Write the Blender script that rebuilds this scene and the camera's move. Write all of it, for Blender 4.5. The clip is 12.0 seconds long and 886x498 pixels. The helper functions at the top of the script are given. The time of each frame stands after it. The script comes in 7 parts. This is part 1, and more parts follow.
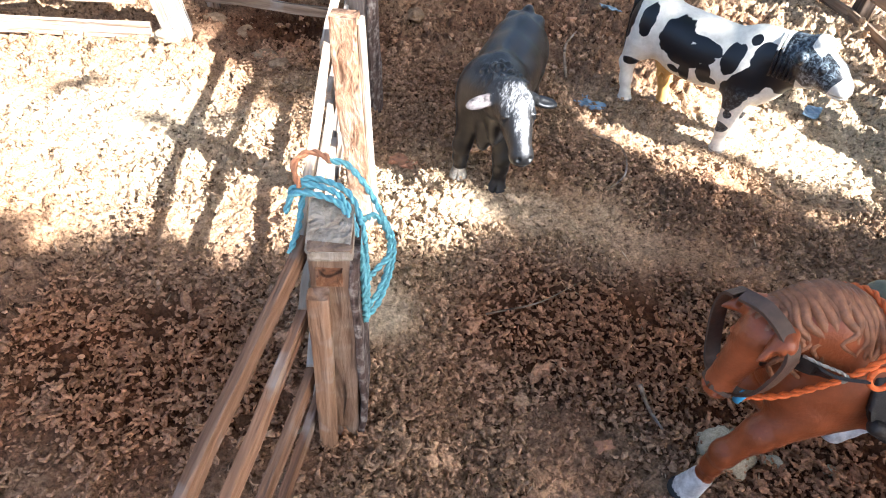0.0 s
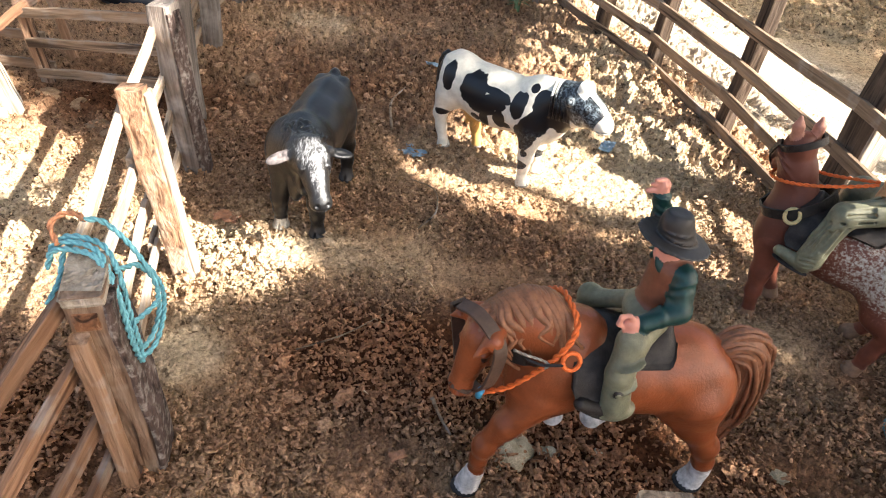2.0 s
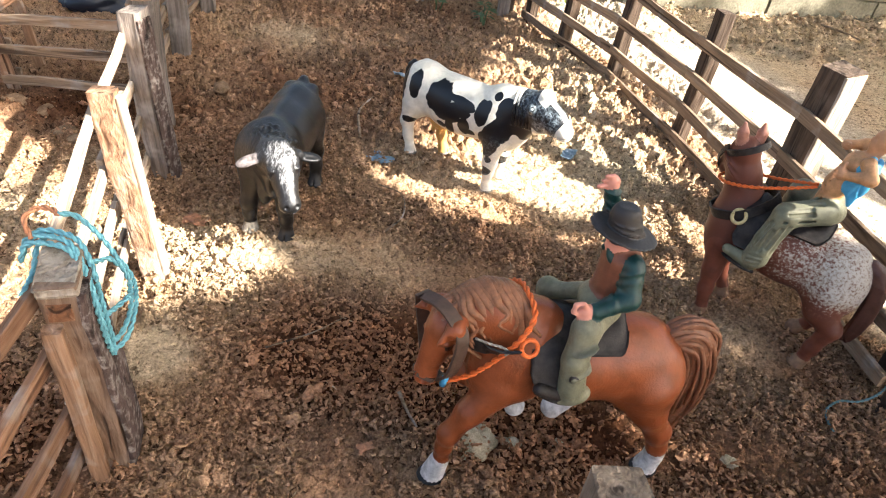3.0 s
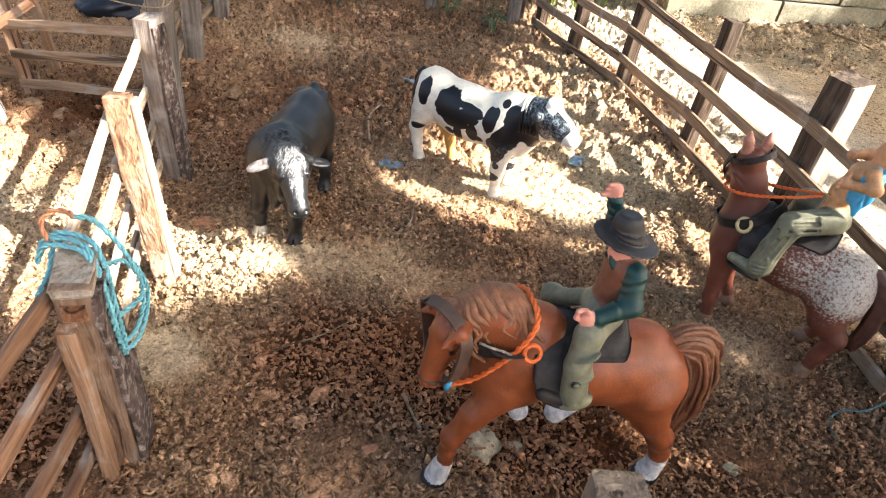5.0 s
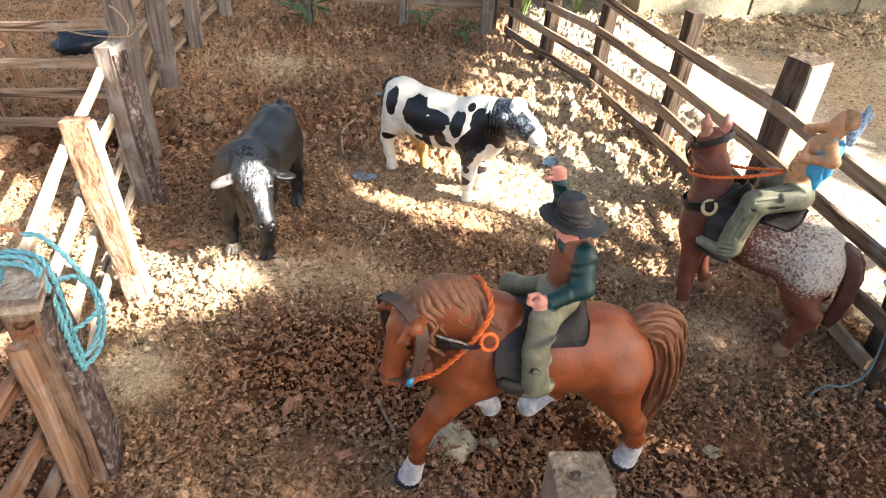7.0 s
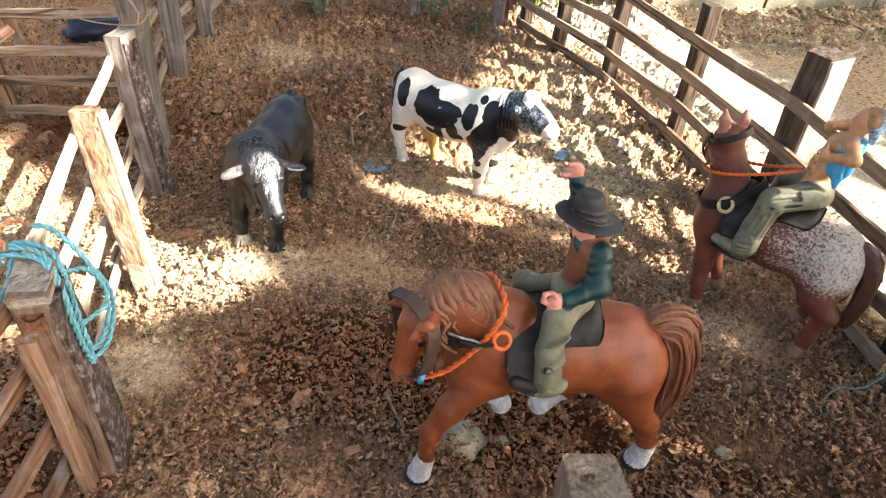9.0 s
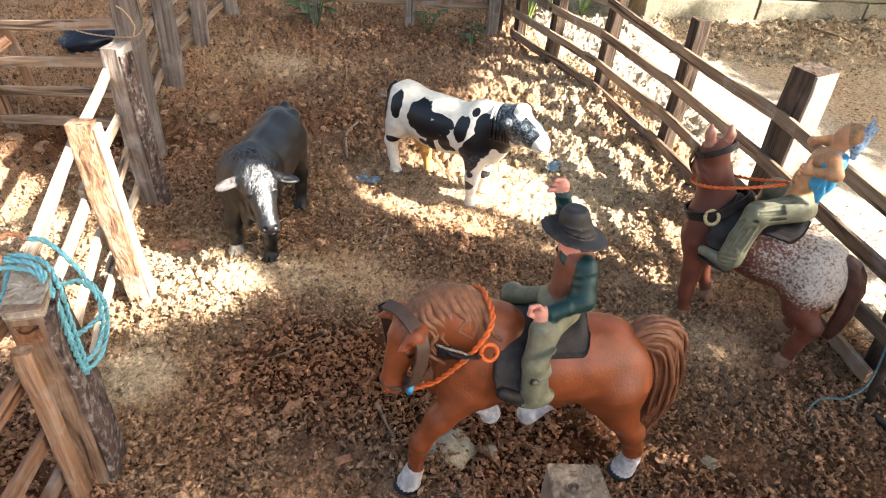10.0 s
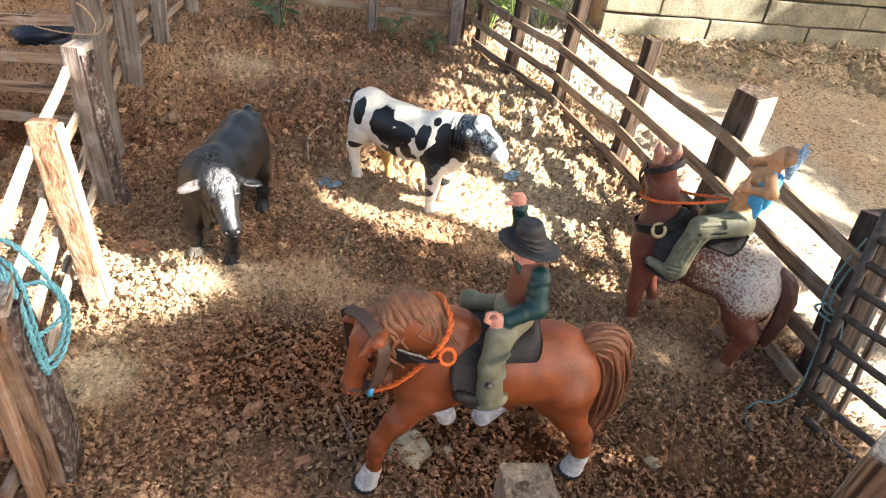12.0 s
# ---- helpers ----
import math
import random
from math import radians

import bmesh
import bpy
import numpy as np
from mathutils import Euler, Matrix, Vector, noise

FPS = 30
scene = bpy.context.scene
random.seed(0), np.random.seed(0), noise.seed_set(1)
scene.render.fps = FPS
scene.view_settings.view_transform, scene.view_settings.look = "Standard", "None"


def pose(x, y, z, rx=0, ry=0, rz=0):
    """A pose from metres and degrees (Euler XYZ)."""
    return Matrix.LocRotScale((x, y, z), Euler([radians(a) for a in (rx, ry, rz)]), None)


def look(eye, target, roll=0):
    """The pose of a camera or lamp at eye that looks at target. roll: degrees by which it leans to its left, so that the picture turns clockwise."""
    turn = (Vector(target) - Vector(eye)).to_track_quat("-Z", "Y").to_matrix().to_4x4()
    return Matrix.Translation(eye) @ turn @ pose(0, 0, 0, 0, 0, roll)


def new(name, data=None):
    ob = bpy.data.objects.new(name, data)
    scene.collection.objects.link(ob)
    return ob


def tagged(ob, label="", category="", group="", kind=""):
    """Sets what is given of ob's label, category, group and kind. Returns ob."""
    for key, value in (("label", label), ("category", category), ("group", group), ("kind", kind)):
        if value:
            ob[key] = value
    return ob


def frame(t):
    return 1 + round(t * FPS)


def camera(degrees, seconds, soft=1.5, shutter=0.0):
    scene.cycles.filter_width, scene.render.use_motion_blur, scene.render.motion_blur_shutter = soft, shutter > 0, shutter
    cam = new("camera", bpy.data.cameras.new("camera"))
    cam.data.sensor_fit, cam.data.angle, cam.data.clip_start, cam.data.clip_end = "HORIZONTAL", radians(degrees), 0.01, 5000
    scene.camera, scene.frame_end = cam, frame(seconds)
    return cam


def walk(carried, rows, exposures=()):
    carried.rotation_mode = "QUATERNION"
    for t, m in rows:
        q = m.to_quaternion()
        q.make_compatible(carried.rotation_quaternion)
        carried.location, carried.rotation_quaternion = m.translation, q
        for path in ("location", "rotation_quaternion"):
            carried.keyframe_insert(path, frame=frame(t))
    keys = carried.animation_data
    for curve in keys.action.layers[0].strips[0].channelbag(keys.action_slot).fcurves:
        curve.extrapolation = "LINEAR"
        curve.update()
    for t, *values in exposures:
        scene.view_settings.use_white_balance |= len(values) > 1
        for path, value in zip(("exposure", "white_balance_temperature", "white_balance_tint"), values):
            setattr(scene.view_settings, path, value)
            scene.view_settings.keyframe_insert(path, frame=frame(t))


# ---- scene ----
cam = camera(68.7, 12.0, 1.1)
PATH = [
    (0, (0.027, -0.017, 0.379), (-0.169, 1.397, -1.021), 5.5),
    (0.5, (0.069, -0.022, 0.382), (-0.102, 1.41, -1.005), 4.0),
    (1, (0.126, -0.044, 0.408), (-0.162, 1.517, -0.808), -1.8),
    (1.5, (0.115, -0.043, 0.407), (-0.061, 1.487, -0.87), 1.8),
    (2, (0.122, -0.05, 0.413), (0.155, 1.498, -0.853), 6.5),
    (2.5, (0.134, -0.074, 0.418), (0.3, 1.493, -0.813), 8.8),
    (3, (0.126, -0.072, 0.416), (0.247, 1.505, -0.808), 8.2),
    (3.2, (0.127, -0.073, 0.415), (0.25, 1.498, -0.817), 8.4),
    (4.8, (0.126, -0.076, 0.424), (0.22, 1.512, -0.788), 8.5),
    (5, (0.128, -0.077, 0.421), (0.219, 1.508, -0.795), 8.1),
    (5.5, (0.15, -0.083, 0.416), (0.309, 1.474, -0.83), 8.4),
    (6, (0.184, -0.093, 0.41), (0.419, 1.448, -0.843), 7.3),
    (6.5, (0.177, -0.085, 0.406), (0.339, 1.483, -0.825), 5.3),
    (7, (0.162, -0.087, 0.411), (0.234, 1.535, -0.756), 3.8),
    (7.5, (0.157, -0.081, 0.408), (0.212, 1.526, -0.781), 4.3),
    (9.3, (0.159, -0.08, 0.411), (0.212, 1.526, -0.78), 4.1),
    (9.5, (0.162, -0.083, 0.415), (0.233, 1.538, -0.755), 4.3),
    (10, (0.162, -0.084, 0.418), (0.226, 1.535, -0.756), 4.5),
    (10.5, (0.161, -0.084, 0.419), (0.283, 1.524, -0.763), 6.0),
    (11, (0.158, -0.094, 0.43), (0.342, 1.529, -0.725), 8.2),
    (11.5, (0.159, -0.095, 0.432), (0.353, 1.527, -0.722), 8.3),
    (12, (0.158, -0.096, 0.431), (0.354, 1.525, -0.724), 8.3),
]

walk(cam, [(t, look(eye, target, roll)) for t, eye, target, roll in PATH],
     exposures=[(0, 2.44, 5750, 10), (0.5, 2.46, 5850, 10), (1, 2.27, 6200, 10), (1.5, 2.15, 6700, 10), (2, 2.26, 6600, 10), (2.5, 2.38, 6600, 10), (5, 2.40, 6600, 10), (6, 2.54, 6620, 10), (6.5, 2.61, 6550, 10), (7, 2.46, 6600, 10), (8, 2.40, 6650, 10), (12, 2.36, 6650, 10)])

# ---- light: low sun through the added tree's gaps, blue sky ----
SUN_RUN = (-1.10, 0.42)            # how far a shadow runs per metre of height
sun_way = Vector((-SUN_RUN[0], -SUN_RUN[1], 1.0)).normalized()
elevation = math.asin(sun_way.z)
world = bpy.data.worlds.new("sky")
scene.world = world
world.use_nodes = True
wn = world.node_tree.nodes
sky = wn.new("ShaderNodeTexSky")
sky.sky_type = "NISHITA"
sky.sun_disc = False
sky.sun_elevation = elevation
sky.sun_rotation = math.atan2(sun_way.x, sun_way.y)
sky.dust_density = 4.0
sky.ozone_density = 0.6
world.node_tree.links.new(sky.outputs[0], wn["Background"].inputs[0])
wn["Background"].inputs[1].default_value = 0.083
sun = new("sun", bpy.data.lights.new("sun", "SUN"))
sun.data.energy = 5.0
sun.data.angle = radians(0.5)
sun.data.color = (1.0, 0.95, 0.88)
sun.matrix_world = look(sun_way * 5, (0, 0, 0))


# ---- materials ----
def ramp(nt, stops, mode="LINEAR"):
    r = nt.nodes.new("ShaderNodeValToRGB")
    r.color_ramp.interpolation = mode
    while len(r.color_ramp.elements) < len(stops):
        r.color_ramp.elements.new(0.5)
    for e, (p, c) in zip(r.color_ramp.elements, stops):
        e.position, e.color = p, (*c, 1) if len(c) == 3 else c
    return r


def material(name, rough=0.7, metal=0.0, spec=0.4):
    m = bpy.data.materials.new(name)
    m.use_nodes = True
    b = m.node_tree.nodes["Principled BSDF"]
    b.inputs["Roughness"].default_value = rough
    b.inputs["Metallic"].default_value = metal
    b.inputs["Specular IOR Level"].default_value = spec
    return m, m.node_tree, b


def coords(nt, scale=(1, 1, 1), which="Object", shift=True):
    tc = nt.nodes.new("ShaderNodeTexCoord")
    mp = nt.nodes.new("ShaderNodeMapping")
    mp.inputs["Scale"].default_value = scale
    nt.links.new(tc.outputs[which], mp.inputs["Vector"])
    if shift:
        oi = nt.nodes.new("ShaderNodeObjectInfo")
        mu = nt.nodes.new("ShaderNodeVectorMath")
        mu.operation = "SCALE"
        mu.inputs[0].default_value = (7.3, 3.1, 5.7)
        nt.links.new(oi.outputs["Random"], mu.inputs["Scale"])
        nt.links.new(mu.outputs[0], mp.inputs["Location"])
    return mp.outputs[0]


def noise_tex(nt, vec, scale, detail=4, rough=0.6, distort=0.0):
    n = nt.nodes.new("ShaderNodeTexNoise")
    n.inputs["Scale"].default_value = scale
    n.inputs["Detail"].default_value = detail
    n.inputs["Roughness"].default_value = rough
    n.inputs["Distortion"].default_value = distort
    nt.links.new(vec, n.inputs["Vector"])
    return n.outputs["Fac"]


def mix(nt, fac, a, b, mode="MIX"):
    m = nt.nodes.new("ShaderNodeMix")
    m.data_type, m.blend_type = "RGBA", mode
    for sock, v in ((m.inputs[0], fac), (m.inputs[6], a), (m.inputs[7], b)):
        if isinstance(v, (int, float)):
            sock.default_value = v
        elif isinstance(v, tuple):
            sock.default_value = (*v, 1)
        else:
            nt.links.new(v, sock)
    return m.outputs[2]


def bump(nt, b, height, strength, dist):
    n = nt.nodes.new("ShaderNodeBump")
    n.inputs["Strength"].default_value = strength
    n.inputs["Distance"].default_value = dist
    nt.links.new(height, n.inputs["Height"])
    nt.links.new(n.outputs[0], b.inputs["Normal"])


def wood(name, dark, mid, light, axis, worn=(0.42, 0.39, 0.36), wear=0.35, rough=0.8, stretch=9, patch=30):
    """Weathered timber: grain along one axis of the piece, cracks, grey worn patches."""
    m, nt, b = material(name, rough, spec=0.25)
    s = {"x": (stretch, 170, 170), "z": (170, 170, stretch)}[axis]
    fine = noise_tex(nt, coords(nt, s), 1.0, 5, 0.65, 0.4)
    crack = noise_tex(nt, coords(nt, tuple(0.45 * k for k in s)), 1.0, 2, 0.5, 1.2)
    broad = noise_tex(nt, coords(nt, (patch, patch, patch)), 1.0, 3, 0.6)
    grain = ramp(nt, [(0.3, dark), (0.52, mid), (0.72, light)])
    nt.links.new(fine, grain.inputs[0])
    wearr = ramp(nt, [(0.62 - wear * 0.4, (0, 0, 0)), (0.8 - wear * 0.3, (1, 1, 1))])
    nt.links.new(broad, wearr.inputs[0])
    sc = nt.nodes.new("ShaderNodeMath")
    sc.operation = "MULTIPLY"
    sc.inputs[1].default_value = 0.75
    nt.links.new(wearr.outputs[0], sc.inputs[0])
    col = mix(nt, sc.outputs[0], grain.outputs[0], worn)
    cr = ramp(nt, [(0.32, (0.1, 0.075, 0.06)), (0.39, (1, 1, 1))])
    nt.links.new(crack, cr.inputs[0])
    col = mix(nt, 0.85, col, cr.outputs[0], "MULTIPLY")
    oi = nt.nodes.new("ShaderNodeObjectInfo")
    tone = ramp(nt, [(0, (0.78, 0.76, 0.74)), (1, (1.15, 1.12, 1.08))])
    nt.links.new(oi.outputs["Random"], tone.inputs[0])
    col = mix(nt, 1.0, col, tone.outputs[0], "MULTIPLY")
    nt.links.new(col, b.inputs["Base Color"])
    both = nt.nodes.new("ShaderNodeMath")
    both.operation = "MULTIPLY_ADD"
    both.inputs[1].default_value = 1.6
    nt.links.new(crack, both.inputs[0])
    nt.links.new(fine, both.inputs[2])
    bump(nt, b, both.outputs[0], 1.0, 0.003)
    return m


def painted(name, base, rough=0.5, var=0.25, scale=90, bumpy=0.25, spec=0.4):
    """Moulded plastic or cloth with a slightly uneven coat."""
    m, nt, b = material(name, rough, spec=spec)
    n = noise_tex(nt, coords(nt), scale, 4, 0.6)
    f = noise_tex(nt, coords(nt), scale * 9, 2, 0.6)
    r = ramp(nt, [(0.3, tuple(c * (1 - var) for c in base)), (0.7, tuple(min(1, c * (1 + var)) for c in base))])
    nt.links.new(n, r.inputs[0])
    nt.links.new(r.outputs[0], b.inputs["Base Color"])
    bump(nt, b, f, bumpy, 0.0006)
    return m


def soil_mat(name, bare=False):
    """Stable floor: tan sand, brown trodden dung; the mesh says where the dung lies."""
    m, nt, b = material(name, 0.95, spec=0.04)
    v = coords(nt, shift=False)
    patch = noise_tex(nt, v, 16.0, 5, 0.65, 0.4)
    red = noise_tex(nt, v, 6.0, 3, 0.6)
    at = nt.nodes.new("ShaderNodeAttribute")
    at.attribute_name = "dung"
    drift = nt.nodes.new("ShaderNodeMath")
    drift.operation = "MULTIPLY_ADD"
    drift.inputs[1].default_value = 0.7
    drift.inputs[2].default_value = -0.35
    nt.links.new(patch, drift.inputs[0])
    amount = nt.nodes.new("ShaderNodeMath")
    nt.links.new(drift.outputs[0], amount.inputs[0])
    nt.links.new(at.outputs["Fac"], amount.inputs[1])
    tone = ramp(nt, [(0.0, (0.62, 0.485, 0.325)), (0.25, (0.51, 0.345, 0.21)), (0.55, (0.44, 0.273, 0.168)), (0.9, (0.445, 0.216, 0.114))])
    nt.links.new(amount.outputs[0], tone.inputs[0])
    reddish = ramp(nt, [(0.45, (1, 1, 1)), (0.65, (1.02, 0.94, 0.89))])
    nt.links.new(red, reddish.inputs[0])
    col = mix(nt, 1.0, tone.outputs[0], reddish.outputs[0], "MULTIPLY")
    grain = noise_tex(nt, v, 420, 3, 0.65)
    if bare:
        # shade painted into the pits between the crumbs, tops lighter
        pits = noise_tex(nt, v, 170, 4, 0.65, 0.6)
        pit_shade = ramp(nt, [(0.36, (0.2, 0.17, 0.15)), (0.46, (0.84, 0.83, 0.82)), (0.7, (1.12, 1.12, 1.1))])
        nt.links.new(pits, pit_shade.inputs[0])
        ba = nt.nodes.new("ShaderNodeAttribute")
        ba.attribute_name = "bare"
        col = mix(nt, 1.0, col, mix(nt, ba.outputs["Fac"], pit_shade.outputs[0], (1.0, 0.99, 0.98)), "MULTIPLY")
        # floor beneath dung darkened, standing for shade in the gaps
        gap_shade = ramp(nt, [(0.38, (1, 1, 1)), (0.8, (0.26, 0.215, 0.19))])
        nt.links.new(at.outputs["Fac"], gap_shade.inputs[0])
        col = mix(nt, 1.0, col, gap_shade.outputs[0], "MULTIPLY")
        # path sand painted paler along the strip where sun falls
        pa = nt.nodes.new("ShaderNodeAttribute")
        pa.attribute_name = "sunlit_sand"
        fine = ramp(nt, [(0.3, (0.47, 0.37, 0.26)), (0.7, (0.66, 0.56, 0.44))])
        nt.links.new(pits, fine.inputs[0])
        col = mix(nt, pa.outputs["Fac"], col, fine.outputs[0])
        crust = noise_tex(nt, v, 75, 5, 0.7, 0.3)
        relief = nt.nodes.new("ShaderNodeMath")
        relief.operation = "MULTIPLY_ADD"
        relief.inputs[1].default_value = 1.6
        nt.links.new(crust, relief.inputs[0])
        nt.links.new(pits, relief.inputs[2])
        bump(nt, b, relief.outputs[0], 1.0, 0.004)
    else:
        g = nt.nodes.new("ShaderNodeNewGeometry")
        own = ramp(nt, [(0, (0.72, 0.7, 0.69)), (0.85, (1.04, 1.04, 1.04)), (1, (1.3, 1.32, 1.34))])
        nt.links.new(g.outputs["Random Per Island"], own.inputs[0])
        col = mix(nt, 1.0, col, own.outputs[0], "MULTIPLY")
        bump(nt, b, grain, 1.0, 0.002)
    gr = ramp(nt, [(0.34, (0.66, 0.65, 0.64)), (0.52, (1.0, 1.0, 1.0)), (0.68, (1.26, 1.26, 1.25))])
    nt.links.new(grain, gr.inputs[0])
    nt.links.new(mix(nt, 1.0, col, gr.outputs[0], "MULTIPLY"), b.inputs["Base Color"])
    return m


def island_mat(name, stops, rough=0.95, bumpscale=300, spec=0.1, patch=14.0):
    """Loose bits: tone drifts in patches, and a little from bit to bit."""
    m, nt, b = material(name, rough, spec=spec)
    v = coords(nt, shift=False)
    g = nt.nodes.new("ShaderNodeNewGeometry")
    r = ramp(nt, stops)
    nt.links.new(noise_tex(nt, v, patch, 4, 0.7), r.inputs[0])
    own = ramp(nt, [(0, (0.7, 0.7, 0.7)), (1, (1.25, 1.25, 1.25))])
    nt.links.new(g.outputs["Random Per Island"], own.inputs[0])
    col = mix(nt, 1.0, r.outputs[0], own.outputs[0], "MULTIPLY")
    nt.links.new(col, b.inputs["Base Color"])
    bump(nt, b, noise_tex(nt, v, bumpscale, 3), 0.8, 0.0015)
    return m


def stone_mat(name, dark, light, scale=60):
    m, nt, b = material(name, 0.9, spec=0.2)
    v = coords(nt)
    n = noise_tex(nt, v, scale, 6, 0.65)
    n2 = noise_tex(nt, v, scale * 8, 3, 0.6)
    r = ramp(nt, [(0.32, dark), (0.68, light)])
    nt.links.new(n, r.inputs[0])
    rr = ramp(nt, [(0.3, (0.75, 0.75, 0.75)), (0.7, (1.15, 1.15, 1.15))])
    nt.links.new(n2, rr.inputs[0])
    nt.links.new(mix(nt, 1.0, r.outputs[0], rr.outputs[0], "MULTIPLY"), b.inputs["Base Color"])
    bump(nt, b, n2, 0.6, 0.002)
    return m


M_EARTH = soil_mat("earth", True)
M_CRUMB = soil_mat("earth_crumb")
M_STRAW = island_mat("straw", [(0.3, (0.3, 0.2, 0.12)), (0.7, (0.55, 0.42, 0.28))])
M_TWIG = wood("dry_twig", (0.12, 0.08, 0.05), (0.27, 0.19, 0.125), (0.4, 0.3, 0.21), "x", stretch=40)
GREYS = (0.10, 0.085, 0.075), (0.23, 0.195, 0.17), (0.36, 0.31, 0.27)
BROWNS = (0.14, 0.078, 0.046), (0.3, 0.18, 0.112), (0.43, 0.29, 0.2)
M_POST = wood("weathered_post_wood", *GREYS, "z")
M_POST_WORN = wood("worn_brown_post_wood", (0.13, 0.075, 0.045), (0.235, 0.15, 0.1), (0.33, 0.235, 0.17), "z", worn=(0.38, 0.31, 0.25), wear=0.3, stretch=22)
M_POST_TAN = wood("tan_post_wood", (0.11, 0.078, 0.055), (0.23, 0.175, 0.128), (0.33, 0.265, 0.2), "z", worn=(0.34, 0.28, 0.22), wear=0.25, stretch=25)
M_POST_BROWN = wood("brown_post_wood", *BROWNS, "z", wear=0.2)
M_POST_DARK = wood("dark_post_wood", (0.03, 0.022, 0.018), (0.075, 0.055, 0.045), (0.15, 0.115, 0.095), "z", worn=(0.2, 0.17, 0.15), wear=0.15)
# post wood with its backlit shade put into the colour
M_POST_BACKLIT = wood("backlit_post_wood", (0.04, 0.028, 0.02), (0.095, 0.066, 0.047), (0.16, 0.12, 0.09), "z", worn=(0.15, 0.12, 0.1), wear=0.15)
M_BARK = wood("split_orange_wood", (0.17, 0.085, 0.048), (0.33, 0.195, 0.12), (0.47, 0.33, 0.23), "z", worn=(0.52, 0.43, 0.34), wear=0.35, stretch=60)
M_FLECK = wood("flecked_dark_bark", (0.04, 0.027, 0.024), (0.125, 0.085, 0.073), (0.25, 0.19, 0.165), "z", worn=(0.5, 0.46, 0.42), wear=0.32, stretch=50, patch=170)
M_RUST = wood("rusty_end_grain", (0.12, 0.055, 0.03), (0.28, 0.13, 0.065), (0.4, 0.24, 0.15), "z", worn=(0.4, 0.33, 0.28), wear=0.35, stretch=120)
M_PALE = wood("bleached_and_sunlit_wood", (0.2, 0.155, 0.11), (0.43, 0.365, 0.29), (0.55, 0.485, 0.41), "z", wear=0.3)
M_RAIL = wood("brown_lath_wood", (0.13, 0.066, 0.038), (0.25, 0.135, 0.08), (0.36, 0.22, 0.145), "x", wear=0.12)
M_RAIL_GREY = wood("tan_lath_wood", (0.18, 0.125, 0.085), (0.34, 0.245, 0.17), (0.45, 0.35, 0.26), "x", wear=0.25)
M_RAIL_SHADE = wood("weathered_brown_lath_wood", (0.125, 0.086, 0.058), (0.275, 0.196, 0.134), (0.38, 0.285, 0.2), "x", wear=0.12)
M_RAIL_PALE = wood("pale_lath_wood", (0.22, 0.155, 0.105), (0.43, 0.335, 0.25), (0.55, 0.47, 0.38), "x", wear=0.3)
M_IRON = painted("dark_iron", (0.07, 0.052, 0.042), 0.6, 0.5, 160, 0.6)
M_TURQ = painted("turquoise_twine", (0.16, 0.42, 0.48), 0.55, 0.2, 500, 0.4)
M_TURQ_OLD = painted("faded_twine", (0.13, 0.21, 0.21), 0.7, 0.25, 500, 0.4)
M_ORANGE = painted("orange_cord", (0.75, 0.15, 0.03), 0.5, 0.2, 500, 0.4)
M_ORANGE_OLD = painted("faded_orange_cord", (0.5, 0.22, 0.11), 0.6, 0.25, 500, 0.4)
M_BLUEBIT = painted("blue_plastic", (0.2, 0.29, 0.36), 0.35, 0.3, 120, 0.3)
M_BLOCK = stone_mat("cement_block", (0.19, 0.17, 0.12), (0.33, 0.3, 0.215), 25)
M_STONE = stone_mat("pale_stone", (0.3, 0.255, 0.165), (0.58, 0.5, 0.36), 130)
M_CLOD = stone_mat("dry_clod", (0.26, 0.165, 0.092), (0.43, 0.29, 0.175), 90)
M_SLAB = stone_mat("brown_slab", (0.17, 0.1, 0.056), (0.36, 0.24, 0.145), 110)
M_LEAF = island_mat("leaf", [(0.3, (0.03, 0.075, 0.015)), (0.7, (0.1, 0.2, 0.04))], 0.5, 60, 0.4)
M_WEED = painted("weed_green", (0.075, 0.12, 0.05), 0.55, 0.35, 120)
# brighter copy of the weed green, with sunlight in the colour
M_WEED_SUNLIT = painted("sunlit_weed_green", (0.2, 0.3, 0.075), 0.5, 0.35, 120)
M_SHEET = painted("dark_blue_sheet", (0.012, 0.016, 0.028), 0.35, 0.3, 60)
M_TRUNK = wood("tree_bark", (0.05, 0.035, 0.025), (0.12, 0.09, 0.065), (0.2, 0.16, 0.12), "z")


# ---- building tools ----
def mesh_object(name, verts, faces, mats, parent=None, label="", smooth=False, index=None):
    me = bpy.data.meshes.new(name)
    me.from_pydata(verts, [], faces)
    for m in mats if isinstance(mats, (list, tuple)) else [mats]:
        me.materials.append(m)
    if smooth:
        me.polygons.foreach_set("use_smooth", np.ones(len(me.polygons), bool))
    if index is not None:
        me.polygons.foreach_set("material_index", np.asarray(index, np.int32))
    me.update()
    ob = new(name, me)
    if parent:
        ob.parent = parent
    if label:
        ob["label"] = label
    return ob


def part(name, bm, mat, parent=None, label="", smooth=False):
    me = bpy.data.meshes.new(name)
    bm.to_mesh(me)
    bm.free()
    me.materials.append(mat)
    if smooth:
        me.polygons.foreach_set("use_smooth", np.ones(len(me.polygons), bool))
    ob = new(name, me)
    if parent:
        ob.parent = parent
    if label:
        ob["label"] = label
    return ob


